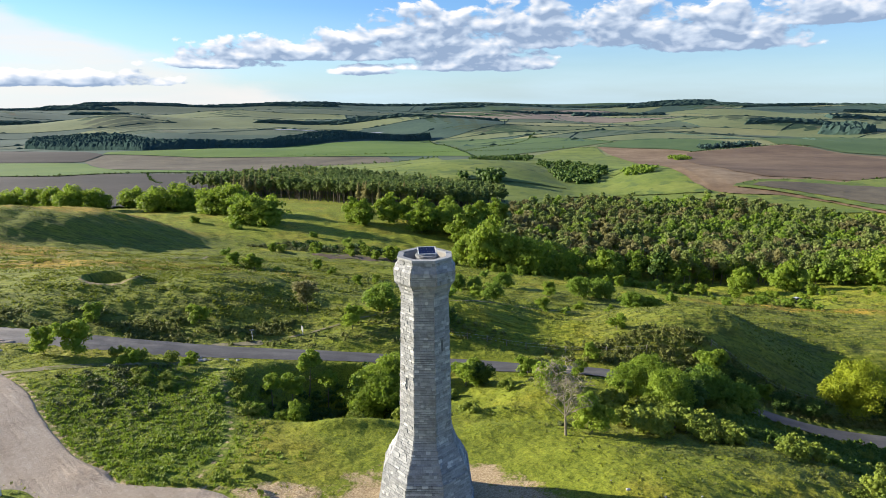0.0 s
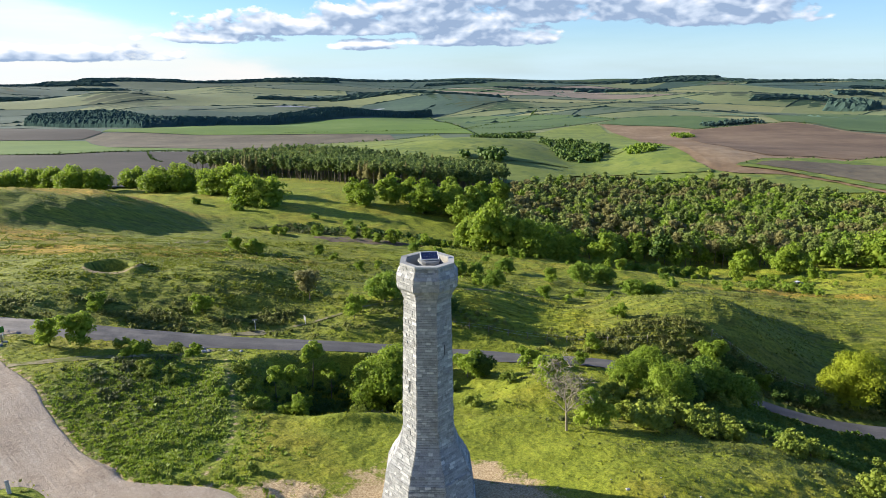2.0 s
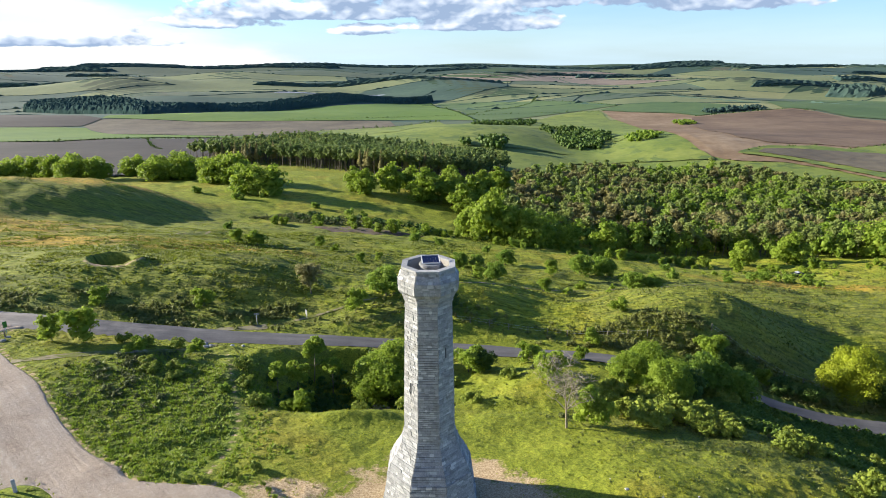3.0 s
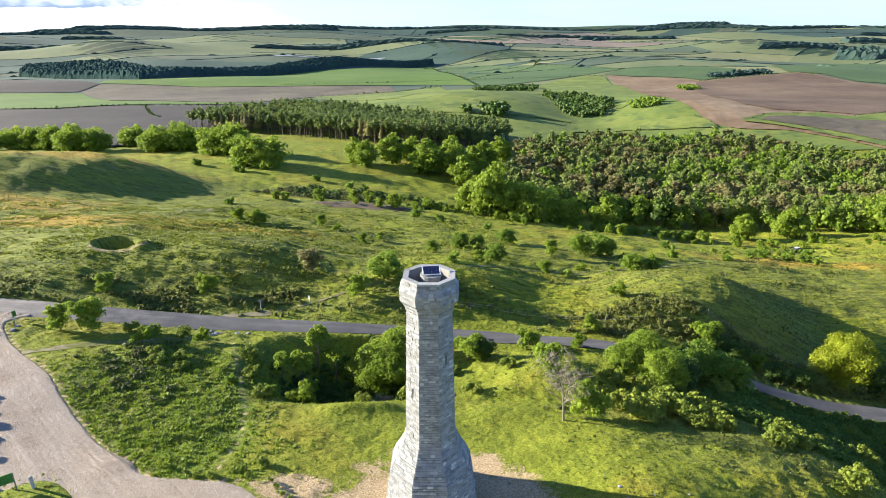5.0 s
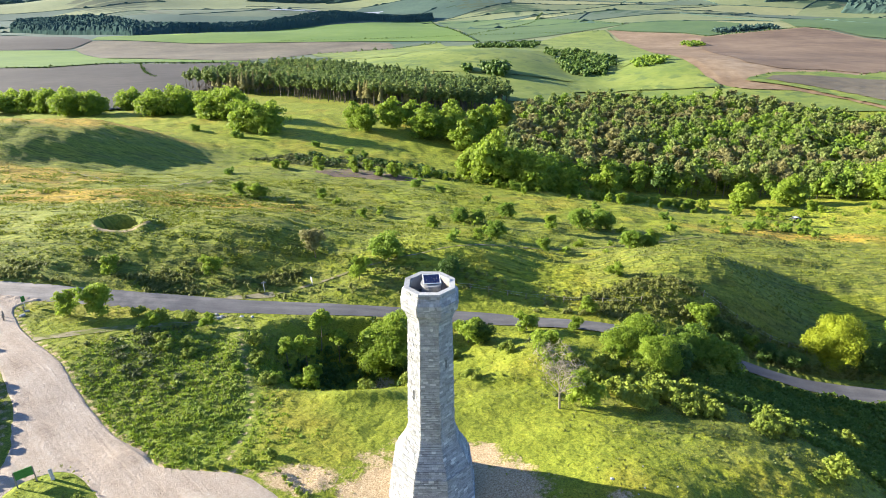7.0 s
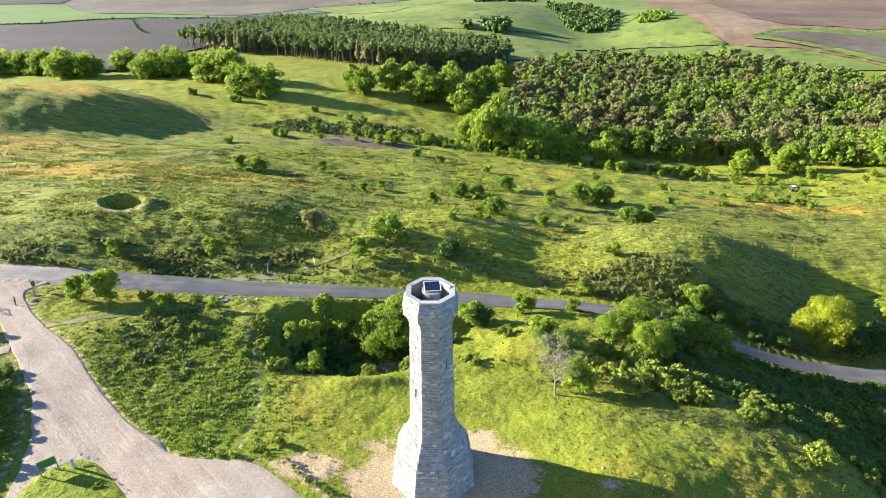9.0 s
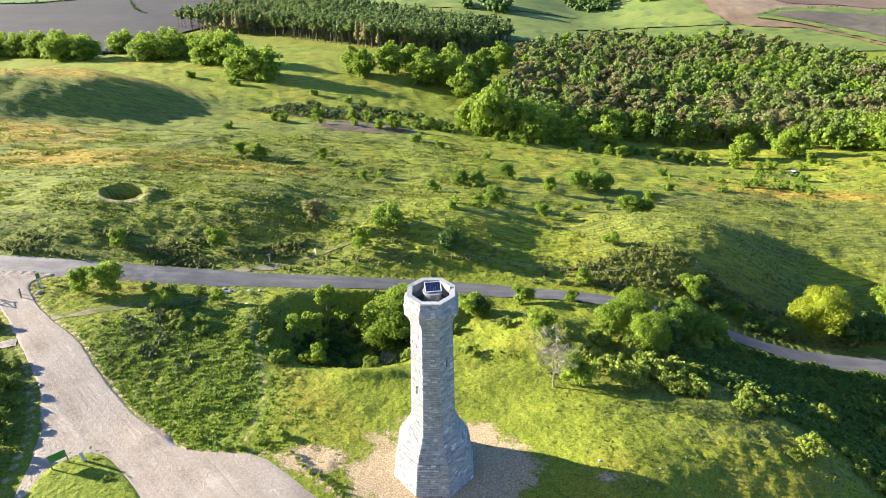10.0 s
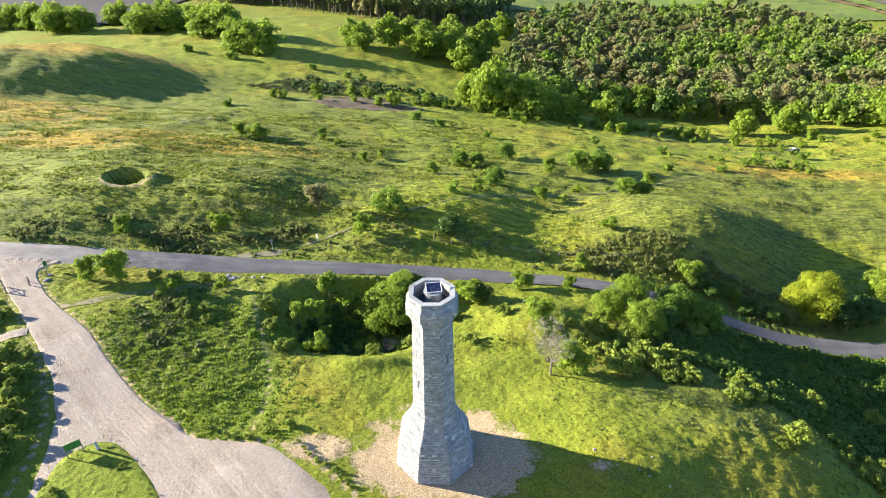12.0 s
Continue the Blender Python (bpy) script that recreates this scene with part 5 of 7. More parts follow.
bush = tree_kind("heath_bush", 3.2, 2.3, 0.0, 620, 0.12, LEAF_OAK, 20, 8, trunk_r=0.06, label="low green bush on the open heath", category="bush")
brnd = random.Random(27)
brush = [(24 + 2.1 * i + brnd.uniform(-2.5, 2.5), 176 + brnd.uniform(-5, 5), brnd.uniform(0.7, 1.5)) for i in range(34)]
planting(bush, brush + [(-126, 259, 1.6), (-103, 250, 1.7), (-100, 248, 1.2), (-75, 160, 1.2), (58, 104, 1.0), (85, 118, 1.1), (90, 121, 1.3), (96, 119, 1.2), (100, 117, 1.0), (74, 108, 0.9), (-45, 230, 1.5), (-38, 228, 1.2), (-62, 238, 1.3),
                (-10, 150, 1.3), (-2, 140, 1.0), (12, 128, 0.9), (1.8, 67.4, 0.7), (65, 130, 1.0), (112, 137, 1.2), (45, 132, 0.9), (-92, 255, 1.0), (-20.5, 19.5, 0.7), (-25.5, 21, 0.55)])
gorse = tree_kind("gorse_bush", 2.9, 1.8, -0.1, 950, 0.08, GORSE, 21, 9, trunk_r=0.05, label="dense rounded gorse bush on the slope", category="bush")
grnd = random.Random(9)
spots = [(23.5, 14.5, 1.5), (27.0, 16.5, 1.6), (25.0, 19.0, 1.3), (21.5, 17.5, 1.1), (29.0, 13.4, 1.1), (30.6, 17.6, 1.2), (20.5, 21.0, 1.1), (22.5, 24.5, 1.2), (26.5, 22.0, 1.2), (18.4, 25.4, 0.8), (-21.0, 18.8, 0.9), (-24.0, 24.0, 0.8),
         (-9.0, 19.2, 0.8), (-3.4, 22.5, 1.0), (4.5, 21.5, 0.9), (9.5, 28.5, 0.8), (2.0, 29.5, 0.9), (-25.6, 29.0, 1.0), (-38.0, 27.0, 0.7), (-36.5, 25.0, 0.8), (-34.2, 26.5, 0.7), (-33.0, 24.0, 0.7), (-41.5, 34.8, 0.9), (-45.0, 35.2, 0.8), (-37.5, 35.4, 0.8)]
while len(spots) < 64:
    x, y = grnd.uniform(30, 72), grnd.uniform(2, 31)
    if 0.9 * (x - 30) - 8 < 40 - y and y < 36 - 0.24 * (x - 36) - 5:
        spots.append((x, y, grnd.uniform(0.5, 1.15)))
spots += [(48.2, 0.8, 1.0), (50.4, 2.2, 1.1), (49.6, -0.6, 0.8), (52.4, 1.6, 0.9), (46.4, 2.4, 0.6), (-38.4, -6.2, 0.75), (-32.6, -2.6, 0.4), (-34.4, -7.4, 0.5)]
planting(gorse, spots)
west = tree_kind("hedge_bush", 4.2, 1.8, -0.1, 2400, 0.10, GORSE, 22, 10, trunk_r=0.07, label="thick olive-green hedge bush beside the gravel track", category="bush")
planting(west, [(-61.0, 22.5, 0.9), (-64.5, 21.0, 1.0), (-54.9, 14.6, 0.9), (-52.5, 10.5, 1.0), (-50.0, 7.5, 1.0), (-48.3, 4.2, 1.0), (-51.2, 1.2, 1.1), (-47.0, 0.4, 1.0), (-46.6, -3.4, 1.0), (-50, -4, 1.1),
                (-46.4, -7.0, 1.0), (-65.5, 24.0, 1.0), (-69.5, 27.5, 1.0), (-72.5, 31.5, 0.8), (-54.0, 9.0, 1.1), (-50.6, 11.4, 0.62), (-48.6, 7.6, 0.6), (-46.9, 3.2, 0.62), (-45.9, -1.2, 0.6), (-52.8, 14.6, 0.6), (-57.0, 12.0, 1.1), (-54.6, 4.0, 1.2), (-60.0, 13.0, 1.1)])


# ---- woods ----
def stem(h, r, n=5):
    a = np.arange(n) * 2 * np.pi / n
    lo = np.stack([r * np.cos(a), r * np.sin(a), np.full(n, -1.0)], 1)
    hi = np.stack([0.3 * r * np.cos(a), 0.3 * r * np.sin(a), np.full(n, h * 0.9)], 1)
    i = np.arange(n)
    return np.r_[lo, hi], np.stack([i, (i + 1) % n, n + (i + 1) % n, n + i], 1)


def scatter(polygon, spacing, seed):
    """Spots in a polygon, about evenly apart."""
    rng = np.random.default_rng(seed)
    p = np.array(polygon, float)
    xs, ys = np.meshgrid(np.arange(p[:, 0].min(), p[:, 0].max(), spacing), np.arange(p[:, 1].min(), p[:, 1].max(), spacing))
    x, y = xs.ravel() + rng.uniform(-.45, .45, xs.size) * spacing, ys.ravel() + rng.uniform(-.45, .45, xs.size) * spacing
    m = inside(x, y, polygon)
    return x[m], y[m]


def join_copies(shapes, x, y, z, scale, turn, which):
    vs, fs, n = [], [], 0
    for xi, yi, zi, s, a, w in zip(x, y, z, scale, turn, which):
        v, f = shapes[w]
        c, sn = math.cos(a), math.sin(a)
        vs.append(np.stack([(v[:, 0] * c - v[:, 1] * sn) * s + xi, (v[:, 0] * sn + v[:, 1] * c) * s + yi, v[:, 2] * s + zi], 1))
        fs.append(f + n)
        n += len(v)
    return np.concatenate(vs), np.concatenate(fs)


def wood(name, spots, shapes, materials, weights, low, high, seed, label, stems=True, leaf_mats=None):
    """A stand of many trees: one object for each kind of crown, one for the stems."""
    rng = np.random.default_rng(seed)
    x, y = spots
    n = len(x)
    z = ground(x, y) - 0.3
    s = rng.uniform(low, high, n)
    turn = rng.uniform(0, 6.28, n)
    patchy = 0.5 + wave_noise(x, y, 42.0, seed, 2) * 0.62 + rng.uniform(-0.3, 0.3, n)
    edges = np.cumsum(weights) / np.sum(weights)
    which = np.clip(np.searchsorted(edges, np.clip(patchy, 0, 0.999)), 0, len(shapes) - 1)
    for k in range(len(shapes)):
        m = which == k
        if m.any():
            v, f = join_copies(shapes, x[m], y[m], z[m], s[m], turn[m], which[m])
            tagged(new(name, mesh_from(name, v, f, materials[k], True)), label, "wood", kind="stuff")
    if stems:
        v, f = join_copies([stem(11.0, 0.22)], x, y, z, s, turn, np.zeros(n, int))
        tagged(new("tree_stems", mesh_from("tree_stems", v, f, BARK)), "straight grey-brown stems of the wood", "wood", kind="stuff")


wrng = np.random.default_rng(2)
CONES = [crown(wrng, w, h, b, 190, 0.52, 9, "cone", 1, clumps=5) for w, h, b in ((4.8, 8.5, 6.0), (4.2, 10.0, 6.0), (5.4, 8.0, 6.6))] + [conifer(wrng, 5.6, 9.5, 4.4, 90)]
ROUND = [crown(wrng, w, h, 3.6, 260, 0.64, 8, core=1, clumps=5) for w, h in ((8.6, 9.0), (9.4, 8.5), (7.4, 10.0))]
PINES = [crown(wrng, w, h, 5.6, 220, 0.56, 8, core=1, clumps=5) for w, h in ((5.8, 8.0), (5.2, 9.0))]
ROUND_NEAR = [crown(wrng, w, h, 1.0, 680, 0.48, 12, core=1) for w, h in ((9.0, 11.0), (9.6, 10.5), (7.6, 12.0))]
PINES_NEAR = [crown(wrng, w, h, 6.0, 500, 0.41, 12, core=1) for w, h in ((5.8, 7.5), (5.2, 8.5))]
wood("plantation", scatter(FOREST_PINE, 5.2, 3), CONES, [NEEDLE_DARK, NEEDLE_DARK, NEEDLE, NEEDLE_RED], [3, 3, 3, 1.6], 0.95, 1.38, 4, "dense dark conifer plantation on the slope")
MIXED_X, MIXED_Y = scatter(FOREST_MIXED, 6.0, 5)
NEAR_WOOD = MIXED_Y + 0.12 * np.abs(MIXED_X - 90) < 235
for sel, shapes, seed in ((NEAR_WOOD, PINES_NEAR + ROUND_NEAR, 7), (~NEAR_WOOD, PINES + ROUND, 8)):
    wood("mixed_wood", (MIXED_X[sel], MIXED_Y[sel]), shapes, [NEEDLE_RED, NEEDLE, LEAF_OAK, LEAF_LIME, LEAF_DARK], [3.8, 3.0, 3.0, 2.0, 0.7], 0.68, 1.18, seed, "mixed wood of pines and broadleaf trees")

# far copses and hedgerows
TUFT = [crown(wrng, 10.0, 9.0, 0.0, 40, 1.05, 5, core=1, dense=0.78), crown(wrng, 12.0, 8.0, 0.0, 40, 1.05, 5, core=1, dense=0.75), crown(wrng, 7.0, 6.0, 0.0, 24, 0.8, 4, core=1, dense=0.7)]


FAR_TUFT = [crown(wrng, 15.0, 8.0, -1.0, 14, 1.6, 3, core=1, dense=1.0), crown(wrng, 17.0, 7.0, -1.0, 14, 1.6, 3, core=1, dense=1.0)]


def copse(polygon, spacing, seed, low=0.8, high=1.2, material=LEAF_DARK, label="dark green copse among the fields"):
    x, y = scatter(polygon, spacing, seed)
    rng = np.random.default_rng(seed)
    n = len(x)
    v, f = join_copies(FAR_TUFT if material is HAZED_WOOD else TUFT, x, y, ground(x, y) - 0.5, rng.uniform(low, high, n), rng.uniform(0, 6.28, n), rng.integers(0, 2, n))
    tagged(new("copse", mesh_from("copse", v, f, material, True)), label, "copse", kind="stuff")


def canopy(near, far, low, high, seed, label, step=9.0, material=HAZED_WOOD):
    """A distant close-grown wood: its uneven roof of tree tops with steep sides, between its near and its far edge."""
    rng = np.random.default_rng(seed)

    def even(line, n):
        p = np.array(line, float)
        d = np.r_[0, np.cumsum(np.hypot(*np.diff(p, axis=0).T))]
        return np.stack([np.interp(np.linspace(0, d[-1], n), d, p[:, k]) for k in (0, 1)], 1), d[-1]

    n = max(8, int(even(near, 2)[1] / step))
    a, b = even(near, n)[0], even(far, n)[0]
    m = max(6, int(np.linalg.norm(b - a, axis=1).mean() / step) + 2)
    u = np.r_[0.0, 0.02, np.linspace(0.06, 0.94, m), 0.98, 1.0][:, None, None]
    g = a[None] * (1 - u) + b[None] * u + rng.uniform(-0.34, 0.34, (len(u), n, 2)) * step
    h = rng.uniform(low, high, g.shape[:2]) * (1 + 0.25 * wave_noise(g[..., 0], g[..., 1], 70.0, seed, 2))
    h[[0, -1]], h[[1, -2]], h[[2, -3]] = -1.0, h[[1, -2]] * 0.5, h[[2, -3]] * 0.82
    h[:, [0, -1]] = -1.0
    x, y = g[..., 0].ravel(), g[..., 1].ravel()
    idx = np.arange(h.size).reshape(h.shape)
    quads = np.stack([idx[:-1, :-1], idx[:-1, 1:], idx[1:, 1:], idx[1:, :-1]], -1).reshape(-1, 4)
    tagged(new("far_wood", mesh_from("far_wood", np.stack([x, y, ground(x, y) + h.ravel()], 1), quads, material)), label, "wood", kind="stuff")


def hedgerow(line, seed, gap=4.2, low=0.32, high=0.6, material=LEAF_DARK, kind=2):
    p = smooth_line(line, gap)
    rng = np.random.default_rng(seed)
    x, y = p[:, 0] + rng.normal(size=len(p)) * 1.2, p[:, 1] + rng.normal(size=len(p)) * 1.2
    keep = rng.random(len(p)) > 0.12
    x, y = x[keep], y[keep]
    n = len(x)
    v, f = join_copies(TUFT, x, y, ground(x, y) - 0.4, rng.uniform(low, high, n) * np.where(rng.random(n) > 0.93, 1.6, 1.0), rng.uniform(0, 6.28, n), np.full(n, kind))
    tagged(new("hedgerow", mesh_from("hedgerow", v, f, material)), "dark hedgerow between fields", "hedge", kind="stuff")


canopy([(-1165, 1665), (-962, 1488), (-644, 1266), (-557, 1346), (-359, 1646), (-200, 1864), (-60, 1999)], [(-1330, 1960), (-1114, 1880), (-790, 1600), (-620, 1540), (-385, 1760), (-222, 1990), (-61, 2030)], 12, 20, 11, "long dark wood along the far edge of the fields", 5.5)
copse([(458, 1096), (581, 1154), (596, 1182), (470, 1130)], 10, 12, 1.2, 1.7, HAZED_WOOD)
copse([(120, 600), (153, 588), (174, 645), (184, 704), (150, 733), (118, 680)], 9, 13)
copse([(182, 603), (211, 589), (219, 624), (202, 658)], 9, 14, 0.6, 1.0, material=LEAF_OAK)
copse([(331, 880), (367, 900), (367, 940), (340, 930)], 9, 15, 0.7, 1.0, material=LEAF_OAK)
copse([(9, 572), (20, 566), (24, 584), (12, 590)], 8, 16, 0.9, 1.2)
copse([(34, 556), (50, 550), (54, 578), (36, 584)], 7, 19, 1.2, 1.6)
copse([(109, 741), (168, 721), (182, 786), (127, 821)], 11, 20, 0.6, 1.0)
copse([(20, 840), (116, 859), (138, 985), (58, 985)], 13, 18, 0.6, 1.1)
canopy([(1210, 2048), (1306, 1971), (1380, 2010)], [(1297, 2173), (1400, 2200), (1459, 2214)], 12, 26, 17, "dark wood on the far rise")
for i, line in enumerate([[(-560, 704), (-480, 716), (-442, 774), (-324, 780), (-262, 792)], [(-205, 944), (-90, 1008), (-20, 1092)], [(45, 1082), (0, 1390), (-66, 1950)], [(350, 1310), (314, 1414), (209, 1613)],
                          [(423, 1060), (509, 1100), (642, 1164), (660, 1116)], [(262, 514), (290, 534), (340, 544), (361, 528), (425, 562)], [(-398, 772), (-330, 640), (-300, 600)],
                          [(30, 1210), (200, 1560), (260, 1900)], [(-330, 1175), (30, 1210), (300, 1190)]]):
    hedgerow(line, 30 + i)
for i in range(9):     # wooded ridge along the skyline
    a0 = -42 + 9.6 * i
    arc = [radians(a0 + 1.1 * k) for k in range(10)]
    canopy([(4180 * math.sin(a), 4180 * math.cos(a) - 45) for a in arc], [(4300 * math.sin(a), 4300 * math.cos(a) - 45) for a in arc], 5, 13, 150 + i, "dark wooded ridge on the skyline", 16.0)

# ---- fields ----
PLOUGH = surface("ploughed_soil", [(0.34, (0.12, 0.078, 0.046)), (0.5, (0.195, 0.132, 0.078)), (0.66, (0.29, 0.215, 0.140))], 0.014, 0.09, 0.95, 0.3, 0.3)
PLOUGH_DARK = surface("dark_ploughed_soil", [(0.34, (0.020, 0.017, 0.018)), (0.5, (0.030, 0.026, 0.026)), (0.66, (0.046, 0.039, 0.037))], 0.012, 0.10, 0.95, 0.3, 0.3)
PLOUGH_DEEP = surface("moist_ploughed_soil", [(0.34, (0.085, 0.055, 0.036)), (0.5, (0.135, 0.090, 0.058)), (0.66, (0.20, 0.14, 0.09))], 0.009, 0.05, 0.95, 0.3, 0.3)
CROP = surface("bright_crop", [(0.3, (0.060, 0.120, 0.018)), (0.5, (0.088, 0.155, 0.022)), (0.72, (0.125, 0.19, 0.035))], 0.006, 0.05, 0.9, 0.3, 0.3)
CROP_DARK = surface("blue_green_crop", [(0.34, (0.046, 0.088, 0.034)), (0.5, (0.068, 0.116, 0.040)), (0.68, (0.098, 0.146, 0.050))], 0.006, 0.05, 0.9, 0.3, 0.3)
PASTURE = surface("pasture", [(0.34, (0.075, 0.122, 0.026)), (0.5, (0.140, 0.182, 0.034)), (0.66, (0.205, 0.235, 0.052))], 0.016, 0.12, 0.9, 0.3, 0.3, spots=((0.085, 0.125, 0.032), 0.05, 0.52, 0.64))
STUBBLE = surface("pale_stubble", [(0.34, (0.070, 0.058, 0.044)), (0.5, (0.108, 0.092, 0.066)), (0.66, (0.155, 0.135, 0.092))], 0.012, 0.10, 0.95, 0.3, 0.3)
def field(name, near, far, material, lift, label, n=44, m=26):
    """A field between its near and its far edge, laid over the land."""
    def even(line):
        p = np.array(line, float)
        d = np.r_[0, np.cumsum(np.hypot(*np.diff(p, axis=0).T))]
        return np.stack([np.interp(np.linspace(0, d[-1], n), d, p[:, k]) for k in (0, 1)], 1)

    a, b = even(near), even(far)
    u = np.linspace(0, 1, m)[:, None, None]
    g = a[None] * (1 - u) + b[None] * u
    x, y = g[..., 0].ravel(), g[..., 1].ravel()
    x, y = x + 2.5 * wave_noise(x, y, 70, 4, 2), y + 2.5 * wave_noise(x, y, 70, 6, 2)
    idx = np.arange(n * m).reshape(m, n)
    quads = np.stack([idx[:-1, :-1], idx[:-1, 1:], idx[1:, 1:], idx[1:, :-1]], -1).reshape(-1, 4)
    return tagged(new(name, mesh_from(name, np.stack([x, y, surface_z(x, y) + 0.6 + lift], 1), quads, material, True)), label, "field", kind="structure")


patch("field_15", [(-160, 480), (330, 400), (430, 1010), (-160, 1010)], PASTURE, 0.1, "rolling green pasture behind the woods", "field", 60, 60)
field("field_1", [(-329, 391), (-211, 339), (-208, 463), (-200, 600)], [(-560, 702), (-480, 712), (-442, 770), (-398, 772), (-324, 774), (-265, 788)], PLOUGH_DARK, 0.3, "dark brown ploughed field beyond the trees")
field("field_2", [(-562, 710), (-490, 727), (-450, 782), (-393, 800), (-268, 786)], [(-809, 1044), (-692, 1049), (-636, 1039), (-507, 875), (-415, 858), (-275, 808)], CROP, 0.5, "wedge of bright green crop")
field("field_3", [(-636, 1042), (-512, 886), (-422, 873), (-278, 814), (-244, 864), (-213, 940), (-141, 952), (-93, 1017)], [(-655, 1066), (-679, 1183), (-591, 1174), (-477, 1139), (-351, 1146), (-255, 1150), (-167, 1140), (-112, 1118)], STUBBLE, 0.4, "pale pinkish-brown stubble field")
field("field_4", [(-820, 1056), (-698, 1060), (-662, 1070), (-682, 1180)], [(-1158, 1523), (-987, 1437), (-765, 1265), (-690, 1193)], PLOUGH_DARK, 0.6, "brown field below the long wood")
field("field_5", [(-690, 1195), (-593, 1180), (-479, 1144), (-352, 1152), (-256, 1157), (-169, 1152), (-103, 1138), (-18, 1116), (42, 1084)], [(-707, 1250), (-631, 1265), (-530, 1310), (-470, 1560), (-349, 1620), (-240, 1700), (-168, 1881), (-70, 1960), (0, 1400)], CROP, 0.6, "broad bright green field")
field("field_13", [(50, 1068), (103, 1080), (171, 1132), (309, 1278), (351, 1309)], [(-46, 1932), (88, 1859), (209, 1613), (314, 1414), (355, 1335)], CROP_DARK, 0.5, "dull green field above the valley")
field("field_7", [(-198, 884), (-64, 700), (-7, 987)], [(-212, 936), (-91, 1002), (-23, 1084)], PASTURE, 0.5, "narrow green meadow behind the conifers")
field("field_16", [(-81, 616), (-20, 576), (52, 563), (90, 560), (133, 555), (150, 536)], [(-69, 690), (-24, 700), (35, 710), (71, 722), (97, 708), (118, 665), (130, 627), (165, 588)], PASTURE, 0.7, "sunny green pasture on a rounded hill")
field("field_8", [(102, 500), (154, 511), (188, 495), (227, 489)], [(128, 617), (165, 590), (202, 588), (216, 564), (227, 515)], PASTURE, 0.9, "sunny green pasture in the valley")
field("field_9", [(107, 789), (161, 721), (176, 618), (221, 667)], [(129, 1002), (197, 1133), (260, 1209), (288, 1208)], PASTURE, 0.5, "green pasture with scattered bushes")
field("field_6", [(224, 504), (240, 481), (282, 471), (302, 441), (314, 394)], [(291, 1202), (330, 1143), (401, 1104), (423, 1056), (509, 1097), (642, 1161), (658, 1113), (657, 1009), (692, 951)], PLOUGH, 0.6, "broad pinkish-brown ploughed field", 60, 50)
field("field_17", [(336, 834), (285, 585), (309, 556), (352, 556), (378, 538), (438, 580)], [(409, 1035), (505, 1084), (635, 1143), (653, 1100), (645, 986), (642, 876)], PLOUGH_DEEP, 1.1, "freshly ploughed darker part of the field", 60, 50)
field("field_12", [(252, 503), (273, 490), (291, 470), (307, 434), (317, 398)], [(258, 512), (288, 532), (340, 542), (361, 526), (425, 560)], PASTURE, 1.6, "green headland between ploughed fields")
field("field_18", [(270, 505), (297, 481), (315, 449), (328, 415)], [(282, 518), (307, 520), (343, 512), (382, 496)], STUBBLE, 2.1, "pale tilled strip inside the green headland")
field("field_10", [(294, 1216), (333, 1153), (404, 1113), (431, 1064), (476, 1102)], [(301, 1236), (368, 1326), (431, 1337), (502, 1298), (557, 1232)], CROP_DARK, 0.7, "blue-green crop field")
field("field_11", [(626, 1170), (674, 1142), (668, 1028), (715, 986)], [(654, 1295), (880, 1558), (988, 1552), (1059, 1492)], CROP_DARK, 0.8, "blue-green crop field on the rise")


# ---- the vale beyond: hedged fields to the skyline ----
# crop colours carry extra blue that stands in for haze over the vale
HAZED_VALE = [surface("hazed_vale_pasture", [(0.34, (0.052, 0.080, 0.054)), (0.5, (0.076, 0.106, 0.066)), (0.66, (0.106, 0.134, 0.078))], 0.006, 0.05, 0.9, 0.2, 0.3),
        surface("hazed_vale_meadow", [(0.34, (0.095, 0.132, 0.062)), (0.5, (0.142, 0.166, 0.076)), (0.66, (0.165, 0.198, 0.092))], 0.006, 0.05, 0.9, 0.2, 0.3),
        surface("hazed_vale_crop", [(0.34, (0.028, 0.060, 0.048)), (0.5, (0.042, 0.080, 0.060)), (0.66, (0.060, 0.104, 0.072))], 0.006, 0.05, 0.9, 0.2, 0.3),
        surface("hazed_vale_barley", [(0.34, (0.155, 0.170, 0.078)), (0.5, (0.195, 0.205, 0.094)), (0.66, (0.24, 0.245, 0.112))], 0.006, 0.05, 0.9, 0.2, 0.3),
        surface("hazed_vale_tilth", [(0.34, (0.15, 0.120, 0.096)), (0.5, (0.205, 0.168, 0.132)), (0.66, (0.27, 0.225, 0.178))], 0.006, 0.05, 0.95, 0.2, 0.3)]


